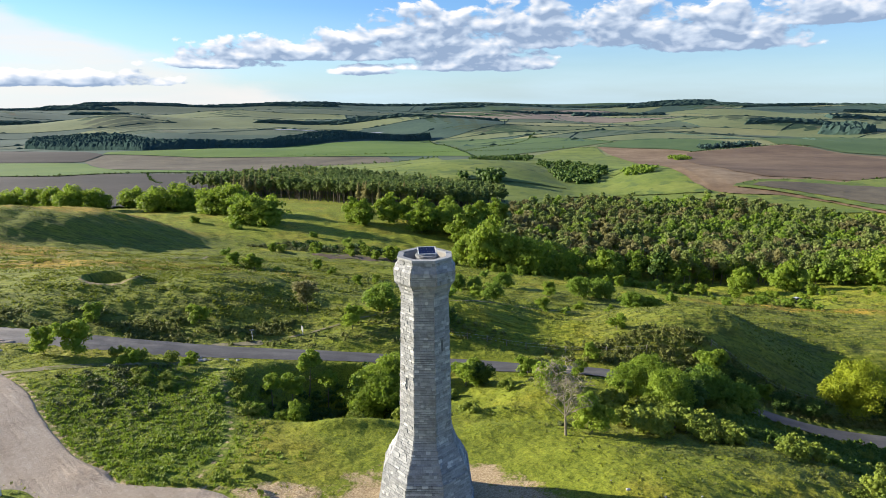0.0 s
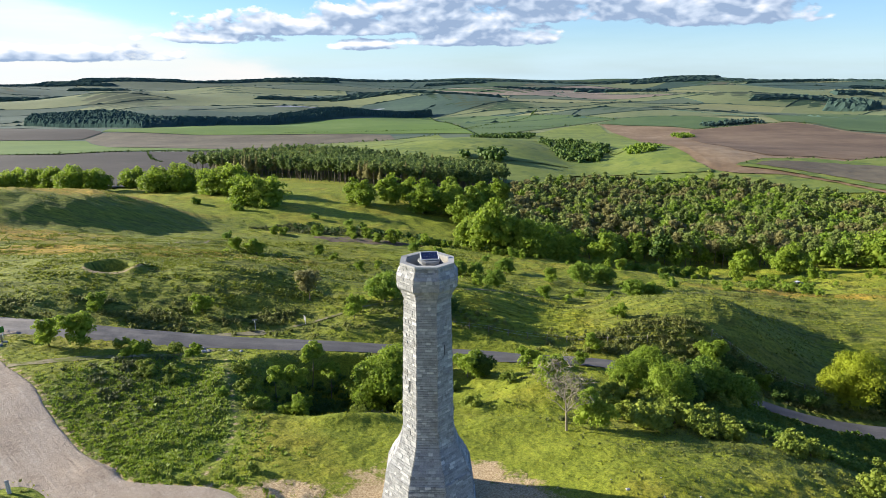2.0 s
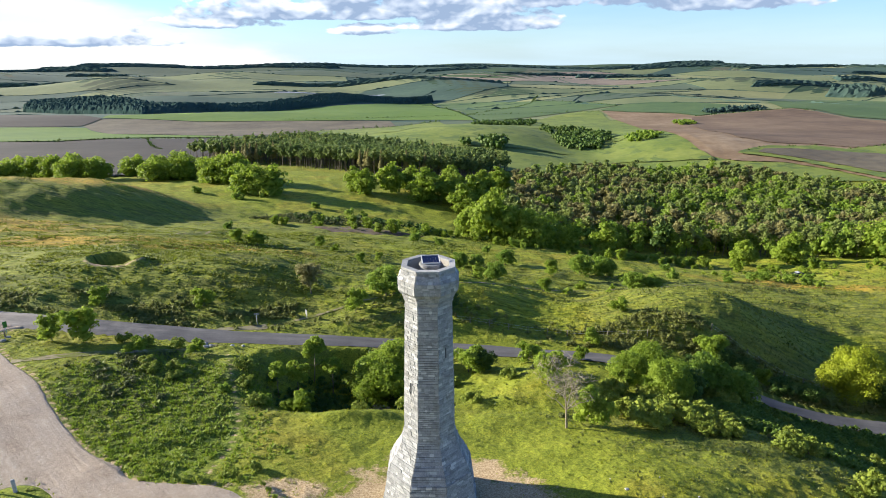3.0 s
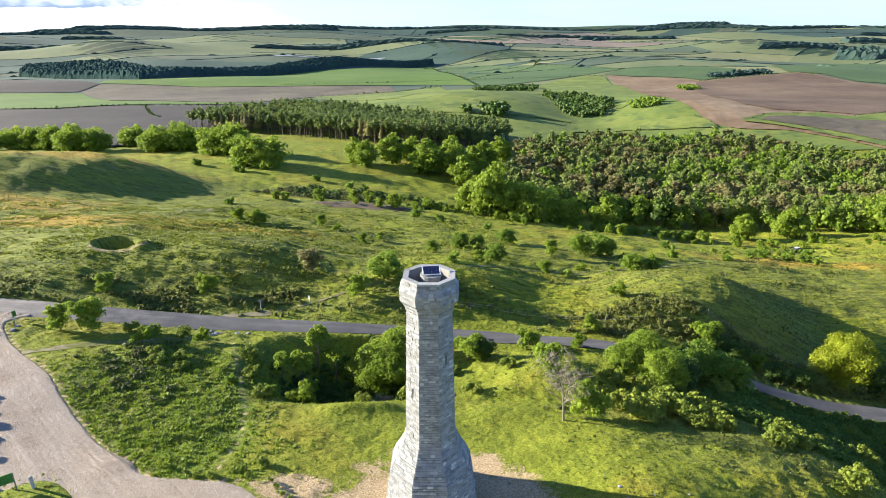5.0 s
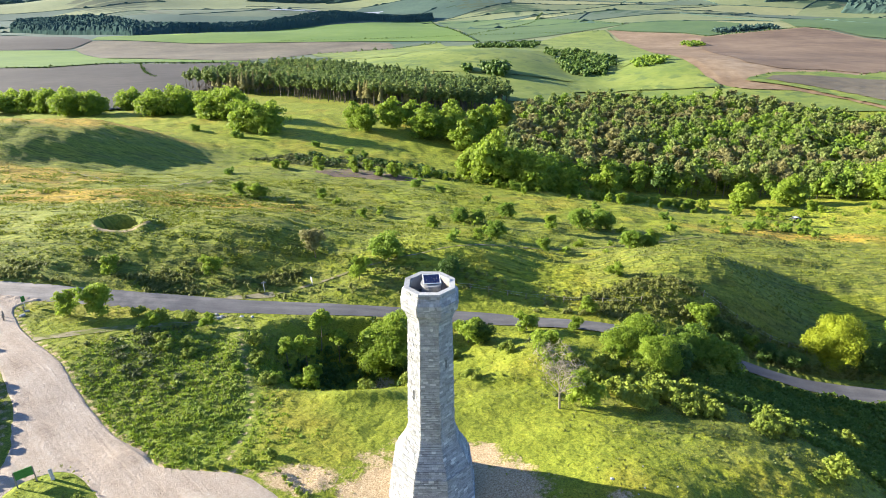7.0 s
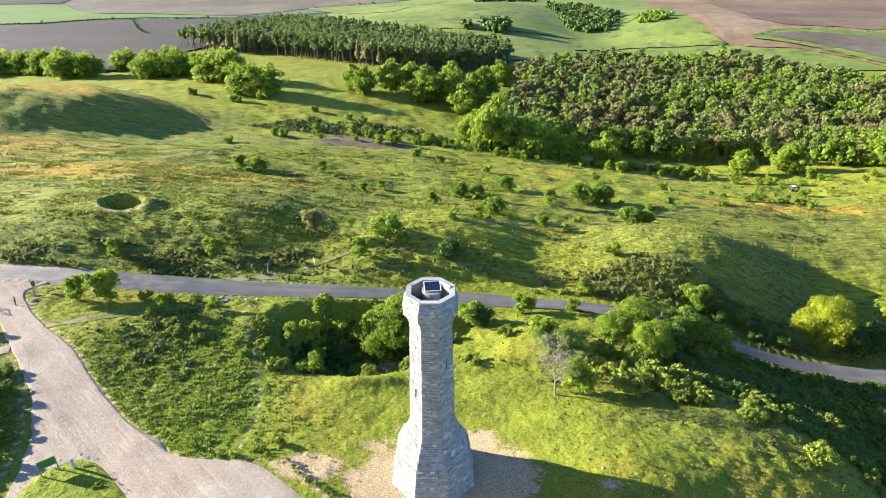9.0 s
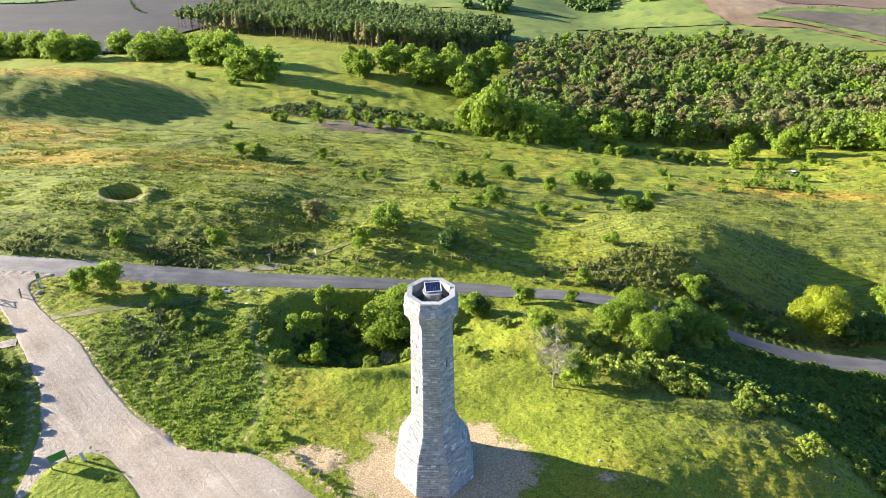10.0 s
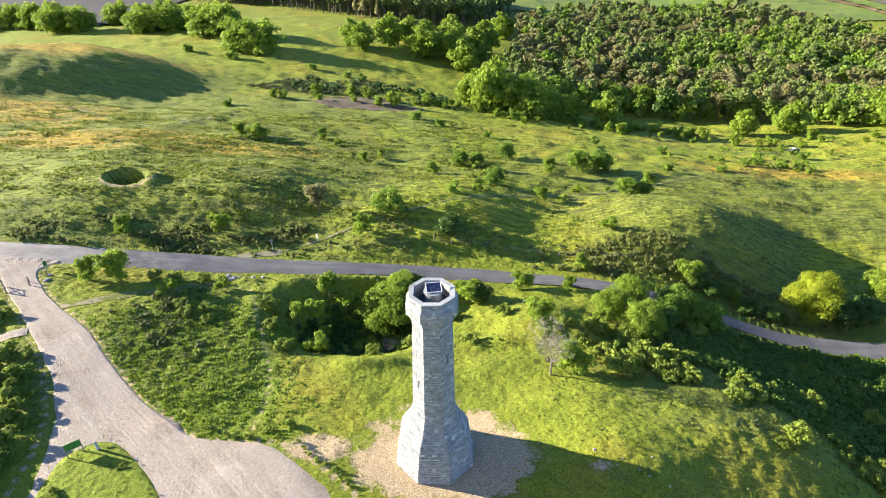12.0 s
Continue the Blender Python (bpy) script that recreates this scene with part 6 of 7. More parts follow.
def vale():
    """A crooked net of fields, each with a crop of its own, and hedges along most of the seams."""
    rng = np.random.default_rng(8)
    rows = [820.0]
    while rows[-1] < 4150:
        rows.append(rows[-1] + 105 + 0.050 * rows[-1])
    rows, cols = np.array(rows), np.arange(27) - 13
    y = np.repeat(rows[:, None], len(cols), 1)
    w = 150 + 0.085 * y
    x = cols[None] * w + rng.uniform(-0.33, 0.33, y.shape) * w
    x = x + 0.8 * w * np.sin(rows / 310.0)[:, None]
    y = y + rng.uniform(-0.30, 0.30, y.shape) * (105 + 0.050 * y) + 30 * np.sin(x / 240.0)
    nr, nc = y.shape
    crop = rng.choice(5, (nr - 1, nc - 1), p=[0.24, 0.36, 0.14, 0.16, 0.10])
    cloud_shaded = x[:-1, :-1] < -150                      # sunward side kept to dark pasture and crops, painting a cloud shadow
    crop = np.where(cloud_shaded & (rng.random(crop.shape) < 0.8), rng.choice([0, 2], crop.shape, p=[0.3, 0.7]), crop)
    open_h, open_v = rng.random((nr, nc - 1)) < 0.28, rng.random((nr - 1, nc)) < 0.42
    for i in range(nr - 1):
        for j in range(nc - 1):
            if j and open_v[i, j]:
                crop[i, j] = crop[i, j - 1]
            if i and open_h[i, j]:
                crop[i, j] = crop[i - 1, j]
    n = 7
    g = np.linspace(0, 1, n)
    u, v = np.meshgrid(g, g)
    vs, fs, ms, count = [], [], [], 0
    idx = np.arange(n * n).reshape(n, n)
    quads = np.stack([idx[:-1, :-1], idx[:-1, 1:], idx[1:, 1:], idx[1:, :-1]], -1).reshape(-1, 4)
    for i in range(nr - 1):
        for j in range(nc - 1):
            px = (x[i, j] * (1 - u) + x[i, j + 1] * u) * (1 - v) + (x[i + 1, j] * (1 - u) + x[i + 1, j + 1] * u) * v
            py = (y[i, j] * (1 - u) + y[i, j + 1] * u) * (1 - v) + (y[i + 1, j] * (1 - u) + y[i + 1, j + 1] * u) * v
            vs.append(np.stack([px.ravel(), py.ravel()], 1))
            fs.append(quads + count)
            ms.append(np.full(len(quads), crop[i, j]))
            count += n * n
    xy = np.concatenate(vs)
    me = mesh_from("vale_fields", np.c_[xy, ground(xy[:, 0], xy[:, 1]) + 0.35], np.concatenate(fs), HAZED_VALE[0], True)
    for m in HAZED_VALE[1:]:
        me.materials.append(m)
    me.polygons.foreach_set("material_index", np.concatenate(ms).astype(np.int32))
    tagged(new("vale_fields", me), "patchwork of green fields across the vale", "farmland", kind="structure")
    # hedges: low uneven banks of leaf with a taller tree here and there
    hv, hf, count = [], [], 0
    seams = [((x[i, j], y[i, j]), (x[i, j + 1], y[i, j + 1])) for i in range(nr) for j in range(nc - 1) if not open_h[i, j]]
    seams += [((x[i, j], y[i, j]), (x[i + 1, j], y[i + 1, j])) for i in range(nr - 1) for j in range(nc) if not open_v[i, j]]
    for a, b in seams:
        a, b = np.array(a), np.array(b)
        mx, my = (a + b) / 2
        if (my < 1850 and -1050 < mx < 60) or (my < 1300 and 0 < mx < 950):
            continue
        k = max(3, int(np.linalg.norm(b - a) / 11))
        p = a + (b - a) * np.linspace(0, 1, k)[:, None]
        d = (b - a) / np.linalg.norm(b - a)
        side = np.array([-d[1], d[0]]) * 1.7
        z = ground(p[:, 0], p[:, 1])
        h = rng.uniform(1.0, 2.4, k) * np.where(rng.random(k) > 0.94, 3.0, 1.0)
        ring_v = np.stack([np.c_[p - side, z], np.c_[p - side * 0.6, z + h * 0.8], np.c_[p + side * 0.2, z + h], np.c_[p + side, z]], 1)
        i0 = np.arange(k - 1)[:, None] * 4 + np.arange(3)[None]
        q = np.stack([i0, i0 + 1, i0 + 5, i0 + 4], -1).reshape(-1, 4)
        hv.append(ring_v.reshape(-1, 3))
        hf.append(q + count)
        count += 4 * k
    tagged(new("vale_hedges", mesh_from("vale_hedges", np.concatenate(hv), np.concatenate(hf), HAZED_WOOD)), "dark hedges dividing the far fields", "hedge", kind="stuff")


vale()
hrng = np.random.default_rng(12)
for i in range(28):
    x0, y0, w, d = hrng.uniform(-2700, 2700), hrng.uniform(2100, 4050), hrng.uniform(220, 760), hrng.uniform(40, 110)
    canopy([(x0, y0), (x0 + w * 0.5, y0 + d * 0.3), (x0 + w, y0 + d * 0.1)], [(x0 + w * 0.1, y0 + d), (x0 + w * 0.6, y0 + d * 1.3), (x0 + w * 1.1, y0 + d * 0.9)], 7, 15, 120 + i, "dark wood among the far fields", 14.0)
patch("field_14", [(-560, 1950), (-330, 1990), (-240, 2250), (-520, 2260)], surface("grey_crop", [(0.3, (0.24, 0.26, 0.30)), (0.7, (0.33, 0.35, 0.39))], 0.006, 0.05, 0.7, 0.2, 0.3), 0.4, "pale grey-blue covered crop field", "field", 24, 20)


# ---- turf detail ----
def tufts(name, n, seed, region, density, blades, height, width, material, label, category, lean=0.5):
    """Many small tufts of blades as one mesh."""
    rng = np.random.default_rng(seed)
    x, y = rng.uniform(region[0], region[1], n), rng.uniform(region[2], region[3], n)
    keep = rng.random(n) < density(x, y)
    keep &= np.abs(x - 1.9) < 0.64 * (y + 46) + 30
    x, y = x[keep], y[keep]
    d, _ = near_line(x, y, LANE_LINE)
    k = d > LANE_HALF + 0.3
    k &= ~inside(x, y, GRAVEL_AREA) | (inside(x, y, ISLAND) & (rng.random(len(x)) < 0.25) & (height < 0.15))
    k &= np.hypot(x, y) > 5.0
    dt, _ = near_line(x, y, smooth_line(TRACE, 1.0))
    k &= dt > 0.7
    dp, _ = near_line(x, y, smooth_line(EARTH_PATH + [(66.5, 102)], 1.0))
    k &= dp > 0.7
    k &= np.hypot(x + 63.3, y - 66.8) > 4.6
    x, y = x[k], y[k]
    z = surface_z(x, y) + 0.34 * inside(x, y, ISLAND)
    n = len(x)
    s = rng.uniform(0.6, 1.5, n)
    b = blades
    a = rng.uniform(0, 6.28, (n, b))
    r0 = rng.uniform(0.0, 0.5, (n, b)) * width * s[:, None]
    hh = height * s[:, None] * rng.uniform(0.6, 1.2, (n, b))
    out = rng.uniform(0.2, lean, (n, b)) * hh + 0.05
    bx, by = x[:, None] + r0 * np.cos(a), y[:, None] + r0 * np.sin(a)
    wx, wy = -np.sin(a) * width * 0.32 * s[:, None], np.cos(a) * width * 0.32 * s[:, None]
    zz = np.broadcast_to(z[:, None], a.shape)
    p0 = np.stack([bx - wx, by - wy, zz - 0.06], -1)
    p1 = np.stack([bx + wx, by + wy, zz - 0.06], -1)
    p2 = np.stack([bx + out * np.cos(a), by + out * np.sin(a), zz + hh], -1)
    v = np.stack([p0, p1, p2], 2).reshape(-1, 3)
    f = np.arange(len(v)).reshape(-1, 3)
    return tagged(new(name, mesh_from(name, v, f, material)), label, category, kind="stuff")


def grass_density(x, y):
    d = np.hypot(x, y + 45)
    bare = np.clip((np.hypot(x, y / 0.85) - 6.5) / 3.0, 0, 1)
    lawn = np.exp(-((x - 3) / 25) ** 2 - ((y - 7) / 15) ** 2)
    return np.clip(1.1 - heath_mask(x, y) * 0.7, 0.1, 1) * (1 - 0.9 * lawn) * np.clip(75.0 / d, 0.12, 1) ** 2 * bare


def heath_density(x, y):
    d = np.hypot(x, y + 45)
    return np.clip(heath_mask(x, y) * 1.5 - 0.3, 0, 1) * np.clip(75.0 / d, 0.15, 1) ** 2 * np.clip((np.hypot(x, y) - 9) / 6, 0, 1)


tufts("grass", 110000, 41, (-75, 80, -14, 115), grass_density, 5, 0.10, 0.16, GRASS, "tufts of sunlit yellow-green grass", "grass")


def tussock_density(x, y):
    return np.clip(lush_mask(x, y) * 1.3 - 0.15, 0, 1) * np.clip(90.0 / np.hypot(x, y + 45), 0.1, 1) ** 2


tufts("tussocks", 10500, 49, (-52, -12, -2, 36), tussock_density, 7, 0.17, 0.34, TUSSOCK, "deep green tussocks of rough grass", "grass", 1.1)
tufts("heather", 60000, 42, (-80, 90, -10, 125), heath_density, 6, 0.14, 0.26, HEATHER, "low brown-green heather clumps", "heather", 0.8)


BRACKEN_SLOPE = [(31.5, 20.5), (39.5, 32.0), (48, 32.4), (60, 29.6), (75, 28.0), (95, 23.5), (95, -25), (64, -14), (53, -3), (47.5, 4), (41, 10)]


def slope_density(x, y):
    """The shady slope above the lane is one bed of bracken, thinning along its upper edge."""
    x, y = x + 1.6 * wave_noise(x, y, 5.0, 71, 2), y + 1.6 * wave_noise(x, y, 5.0, 72, 2)
    return inside(x, y, BRACKEN_SLOPE) * 1.0


def streak_density(x, y):
    """Heather and rough grass grow in rows along the terraces of the slopes."""
    s = wave_noise(x * 0.30, y + 0.15 * x, 3.6, 5, 3) + 0.6 * wave_noise(x, y, 14.0, 31, 2)
    return np.clip(s * 1.6 + 0.15, 0, 1) * np.clip((y - 46) / 8, 0, 1) * np.clip(150.0 / np.hypot(x, y + 45), 0.3, 1)


def west_density(x, y):
    """Close rows of rough grass and heather on the west heath."""
    s = wave_noise(x * 0.22, y + 0.12 * x, 2.4, 32, 3) + 0.5 * wave_noise(x, y, 12.0, 33, 2)
    return np.clip(s * 2.0 + 0.1, 0, 1) * np.clip((y - 50) / 6, 0, 1) * np.clip(0.25 + heath_mask(x, y), 0, 1)


tufts("grass_rows", 62000, 52, (-150, 15, 50, 150), west_density, 5, 0.22, 0.46, ROUGH, "rough olive grass in close rows on the slope", "grass", 1.1)
tufts("rough_grass", 110000, 44, (-190, 190, 46, 235), streak_density, 4, 0.20, 0.34, ROUGH, "rough grass in rows along the slope", "grass", 0.9)


def bank_density(x, y):
    """Dark scrub on the bank above the lane."""
    d, at = near_line(x, y, LANE_LINE)
    north = y > np.interp(x, LANE_LINE[:, 0], LANE_LINE[:, 1])
    rows = wave_noise(x * 0.35, y, 3.4, 61, 3) + 0.6 * wave_noise(x, y, 9.0, 63, 2)
    strip = np.where(north & (d > 3.4) & (d < 13.0), np.clip(rows * 1.8 + 0.30 - 0.05 * (d - 4), 0, 1), 0.0) * np.where((x > -24) & (x < 24), 0.15, 1.0)
    rise = inside(x, y, [(20, 43.6), (33, 41.6), (45, 40.4), (52, 43), (47, 50), (36, 54), (24, 50)]) * np.clip(wave_noise(x, y, 4.0, 68, 2) + 0.55, 0, 1)
    return np.maximum(strip, rise)


def clump_density(x, y):
    """Low dark heather bushes between the gravel and the hollow, and round the gorse."""
    s = wave_noise(x, y, 5.0, 62, 3)
    near = np.exp(-((x + 34) / 12) ** 2 - ((y - 25) / 8) ** 2) + np.exp(-((x - 24) / 9) ** 2 - ((y - 18) / 8) ** 2) + 0.8 * np.exp(-((x + 8) / 10) ** 2 - ((y - 21) / 2.5) ** 2)
    return np.clip(s * 2.5 - 0.35, 0, 1) * np.clip(near, 0, 1)


def cushions(name, n, seed, region, density, shapes, low, high, material, label, category):
    """Many low leafy cushions as one mesh."""
    rng = np.random.default_rng(seed)
    x, y = rng.uniform(region[0], region[1], n), rng.uniform(region[2], region[3], n)
    k = rng.random(n) < density(x, y)
    k &= np.abs(x - 1.9) < 1.0 * (y + 46) + 6
    x, y = x[k], y[k]
    d, _ = near_line(x, y, LANE_LINE)
    k = (d > LANE_HALF + 0.25) & ~inside(x, y, GRAVEL_AREA) & (np.hypot(x, y) > 9)
    for line in (TRACE, FOOTPATH, EARTH_PATH):
        dl, _ = near_line(x, y, smooth_line(line, 1.0))
        k &= dl > 1.3
    x, y = x[k], y[k]
    n = len(x)
    v, f = join_copies(shapes, x, y, surface_z(x, y), rng.uniform(low, high, n), rng.uniform(0, 6.28, n), rng.integers(0, len(shapes), n))
    return tagged(new(name, mesh_from(name, v, f, material, True)), label, category, kind="stuff")


crng = np.random.default_rng(71)
CUSHION = [crown(crng, w, h, -0.15, 46, 0.085, 4, core=1, dense=0.7) for w, h in ((1.5, 0.8), (1.2, 0.7), (1.8, 0.75))]
FROND = [crown(crng, w, h, -0.2, 40, 0.12, 3, core=1, dense=0.7) for w, h in ((1.5, 0.95), (1.3, 0.85))]
cushions("bank_scrub", 11500, 45, (-95, 70, 30, 60), bank_density, CUSHION, 0.7, 1.5, HEATHER, "dark heather scrub on the bank above the lane", "scrub")
def row_density(x, y):
    """Heather rows on the eastern heath, following its terraces."""
    s = wave_noise(x * 0.22, y + 0.18 * x, 3.6, 81, 3) + 0.4 * wave_noise(x, y, 13.0, 82, 2)
    near = np.exp(-(((x - 84) / 30) ** 2 + ((y - 92) / 22) ** 2) ** 2) + 0.8 * np.exp(-(((x - 118) / 34) ** 2 + ((y - 140) / 26) ** 2) ** 2)
    return np.clip(s * 2.2 - 0.05, 0, 1) * np.clip(near, 0, 1)


cushions("heather_rows", 5200, 83, (50, 165, 66, 172), row_density, CUSHION, 0.4, 0.95, HEATHER, "low olive-brown heather in rows on the slope", "heather")
cushions("heather_clumps", 4200, 46, (-56, 44, 4, 40), clump_density, CUSHION, 0.5, 1.2, HEATHER_DARK, "dark low heather clumps in the grass", "heather")


def hollow_density(x, y):
    """Shade-loving undergrowth fills the hollow."""
    return np.exp(-0.5 * (((x + 12.5) / 6.8) ** 2 + ((y - 29.5) / 6.2) ** 2) ** 2) * np.clip(wave_noise(x, y, 4.0, 67, 2) + 0.75, 0, 1)


cushions("undergrowth", 900, 51, (-24, -1, 19, 40), hollow_density, FROND, 0.8, 1.5, LEAF_DARK, "dark undergrowth filling the hollow", "scrub")
cushions("bracken", 15000, 43, (28, 100, -26, 38), slope_density, FROND, 0.6, 1.15, BRACKEN, "dense green bracken on the shady slope", "bracken")


def thicket_density(x, y):
    """Clusters of young scrub on the open heath."""
    near = sum(np.exp(-((x - cx) / rx) ** 2 - ((y - cy) / ry) ** 2) for cx, cy, rx, ry in
               ((4, 93, 9, 5), (36, 100, 9, 4), (44, 80, 8, 4), (97, 119, 12, 5), (-50, 111, 8, 5), (14, 72, 14, 4), (70, 128, 26, 5), (120, 150, 30, 6)))
    return np.clip(near * np.clip(wave_noise(x, y, 6.0, 64, 2) * 1.5 + 0.35, 0, 1), 0, 1)


def scarp_density(x, y):
    """Scrub on the broken bank below the wood; its dark leaves also imitate the bank's shade."""
    return np.where(inside(x, y, [(-66, 196), (-30, 200), (-8, 178), (26, 176), (20, 200), (-20, 222), (-60, 224)]), np.clip(wave_noise(x, y, 14.0, 65, 3) * 1.6 + 0.45, 0, 1), 0.0)


cushions("young_scrub", 2600, 47, (-70, 160, 62, 165), thicket_density, FROND, 0.8, 2.4, LEAF_FRESH, "light green young scrub in clusters on the heath", "scrub")
def quarry_density(x, y):
    """Heather on the broken slope of an old working."""
    return inside(x, y, [(-82, 202), (-58, 190), (-34, 192), (-24, 206), (-36, 220), (-66, 218)]) * np.clip(wave_noise(x, y, 7.0, 66, 2) + 0.7, 0, 1)


cushions("quarry_heather", 1500, 50, (-84, -22, 188, 222), quarry_density, CUSHION, 1.2, 2.4, HEATHER_DARK, "dark heather on a broken bank", "heather")
cushions("scarp_scrub", 900, 48, (-70, 30, 175, 225), scarp_density, FROND, 1.4, 3.6, LEAF_DARK, "scrub on the bank below the wood, dark to stand in for its shade", "scrub")


# ---- turf island, kerb stones and small things ----
def disc_patch(name, polygon, material, lift, label, category):
    """A patch of turf inside an outline, domed slightly."""
    p = smooth_line(polygon + polygon[:1], 0.5)
    c = p.mean(0)
    rings = 12
    vs = [c[None]]
    for k in range(1, rings + 1):
        vs.append(c + (p - c) * (k / rings))
    xy = np.concatenate(vs)
    n = len(p)
    dome = np.r_[0.25, np.repeat(0.25 * (1 - (np.arange(1, rings + 1) / rings) ** 3) - 0.26 * (np.arange(1, rings + 1) == rings), n)]
    z = surface_z(xy[:, 0], xy[:, 1]) + lift + dome + 0.05 * wave_noise(xy[:, 0], xy[:, 1], 1.2, 21, 3)
    i = np.arange(n)
    faces = [np.stack([np.zeros(n, int), 1 + i, 1 + (i + 1) % n, 1 + (i + 1) % n], 1)[:, :3]]
    tri = faces[0]
    for k in range(rings - 1):
        a, b = 1 + k * n + i, 1 + k * n + (i + 1) % n
        tri = np.r_[tri, np.stack([a, a + n, b + n], 1), np.stack([a, b + n, b], 1)]
    v = np.c_[xy, z]
    s = v[tri[5]]
    if np.cross(s[1] - s[0], s[2] - s[0])[2] < 0:
        tri = tri[:, ::-1]
    me = mesh_from(name, v, tri, material, True)
    for key, value in (("bare", 0.1), ("heath", 0.2), ("far", 0.0), ("lush", 0.4), ("dry", 0.15)):
        at = me.attributes.new(key, "FLOAT", "POINT")
        at.data.foreach_set("value", np.full(len(v), value, np.float32))
    return tagged(new(name, me), label, category, kind="structure")


disc_patch("turf_island", ISLAND, TURF, 0.20, "grass island in the gravel car park", "grass verge")


def on_ground(ob, x, y, turn=0.0, lift=0.0):
    ob.matrix_basis = pose(x, y, float(surface_z(x, y)[0]) + lift, 0, 0, turn)
    return ob


# notice board with two legs on the island
board = tagged(new("notice_board"), "green-backed notice board on two wooden legs", "notice board")
for dx in (-0.78, 0.78):
    bm = bmesh.new()
    box(bm, (0.11, 0.11, 1.95), (dx, 0, 0.9), bevel=0.012)
    part("leg", bm, WOOD, board)
bm = bmesh.new()
box(bm, (1.50, 0.06, 0.92), (0, 0, 1.40), bevel=0.01)
panel_ob = part("panel", bm, GREEN_PAINT, board, "plain green back of the panel")
bm = bmesh.new()
for z in (0.95, 1.85):
    box(bm, (1.5, 0.09, 0.07), (0, 0, z), bevel=0.01)
part("rail", bm, GREEN_PAINT, panel_ob)
on_ground(board, -38.4, -0.9, 38, 0.3)
marker = tagged(new("stone_post"), "upright grey stone post on the grass island", "post")
bm = bmesh.new()
box(bm, (0.30, 0.22, 1.5), (0, 0, 0.65), (4, 0, 0), bevel=0.05)
part("shaft", bm, STONE, marker)
on_ground(marker, -36.3, -0.3, 20, 0.3)


def sign_post(x, y, turn, high, plate, material, label, name="sign_post"):
    ob = tagged(new(name), label, "sign")
    bm = bmesh.new()
    rod(bm, (0, 0, -0.2), (0, 0, high), 0.05, 0.05, 8)
    part("pole", bm, GREY_PAINT, ob)
    bm = bmesh.new()
    box(bm, (plate[0], 0.04, plate[1]), (0, -0.06, high - plate[1] / 2), bevel=0.008)
    part("plate", bm, material, ob)
    return on_ground(ob, x, y, turn)


sign_post(-62.2, 35.6, 60, 1.9, (0.55, 0.9), GREEN_PAINT, "green sign on a pole beside the lane junction")
sign_post(-29.8, 47.4, 15, 2.1, (0.75, 0.28), SIGN_GREY, "pale finger sign on a thin post beside the lane")
sign_post(-22.3, 50.2, -60, 1.5, (1.1, 0.85), SIGN_GREY, "pale information panel beside the earth path", "information_panel")

# timber posts
post = tagged(new("wooden_post"), "short weathered wooden post", "post", "posts by the track")
bm = bmesh.new()
box(bm, (0.16, 0.16, 1.2), (0, 0, 0.45), bevel=0.025)
part("shaft", bm, WOOD, post)
POSTS = [(-62.9, 32.0), (-61.4, 34.2), (-62.2, 31.0)]
for i, (x, y) in enumerate(POSTS[1:]):
    copy_thing(post, pose(x, y, float(surface_z(x, y)[0]), 0, 0, 17 * i))
on_ground(post, *POSTS[0])


barrier = tagged(new("timber_barrier"), "weathered timber barrier of two posts and crossed rails beside the track", "barrier")
for dx in (-1.1, 1.1):
    bm = bmesh.new()
    box(bm, (0.16, 0.16, 1.5), (dx, 0, 0.6), bevel=0.025)
    part("post", bm, WOOD, barrier)
for a, b in (((-1.1, 0.11, 1.1), (1.1, 0.11, 1.1)), ((-1.1, 0.11, 0.25), (1.1, 0.11, 1.0)), ((-1.1, -0.11, 1.0), (1.1, -0.11, 0.25))):
    bm = bmesh.new()
    rod(bm, a, b, 0.055, 0.055, 6)
    part("rail", bm, WOOD, barrier)
on_ground(barrier, -65.2, 29.8, -48)


def fence(points, gap, label):
    """Posts with two wires."""
    line = smooth_line(points, 0.5)
    d = np.r_[0, np.cumsum(np.hypot(*np.diff(line, axis=0).T))]
    at = np.arange(0, d[-1], gap)
    xy = np.stack([np.interp(at, d, line[:, i]) for i in (0, 1)], 1)
    z = surface_z(xy[:, 0], xy[:, 1])
    ob = tagged(new("wire_fence"), label, "fence")
    ob.location = (*xy[0], z[0])
    off = Vector((*xy[0], z[0]))
    bm = bmesh.new()
    box(bm, (0.12, 0.12, 1.35), (0, 0, 0.5), bevel=0.02)
    me = bpy.data.meshes.new("post")
    bm.to_mesh(me)
    bm.free()
    me.materials.append(WOOD)
    for (x, y), h in zip(xy, z):
        p = new("post", me)
        p.parent = ob
        p.matrix_local = pose(*(Vector((x, y, h)) - off), 2 * math.sin(x), 2 * math.cos(y), x * 20)
    for lift in (0.55, 1.0):
        bm = bmesh.new()
        for i in range(len(xy) - 1):
            rod(bm, Vector((*xy[i], z[i] + lift)) - off, Vector((*xy[i + 1], z[i + 1] + lift)) - off, 0.008, 0.008, 3)
        part("wire", bm, GREY_PAINT, ob)


fence([(-2, 49.6), (6, 49.9), (17, 49.0), (28, 47.2), (36, 47)], 3.2, "post and wire fence along the heath above the lane")
fence([(44, 49), (50, 47), (56, 45.2), (62, 43.2), (68, 41.5)], 2.9, "post and wire fence below the shady slope")

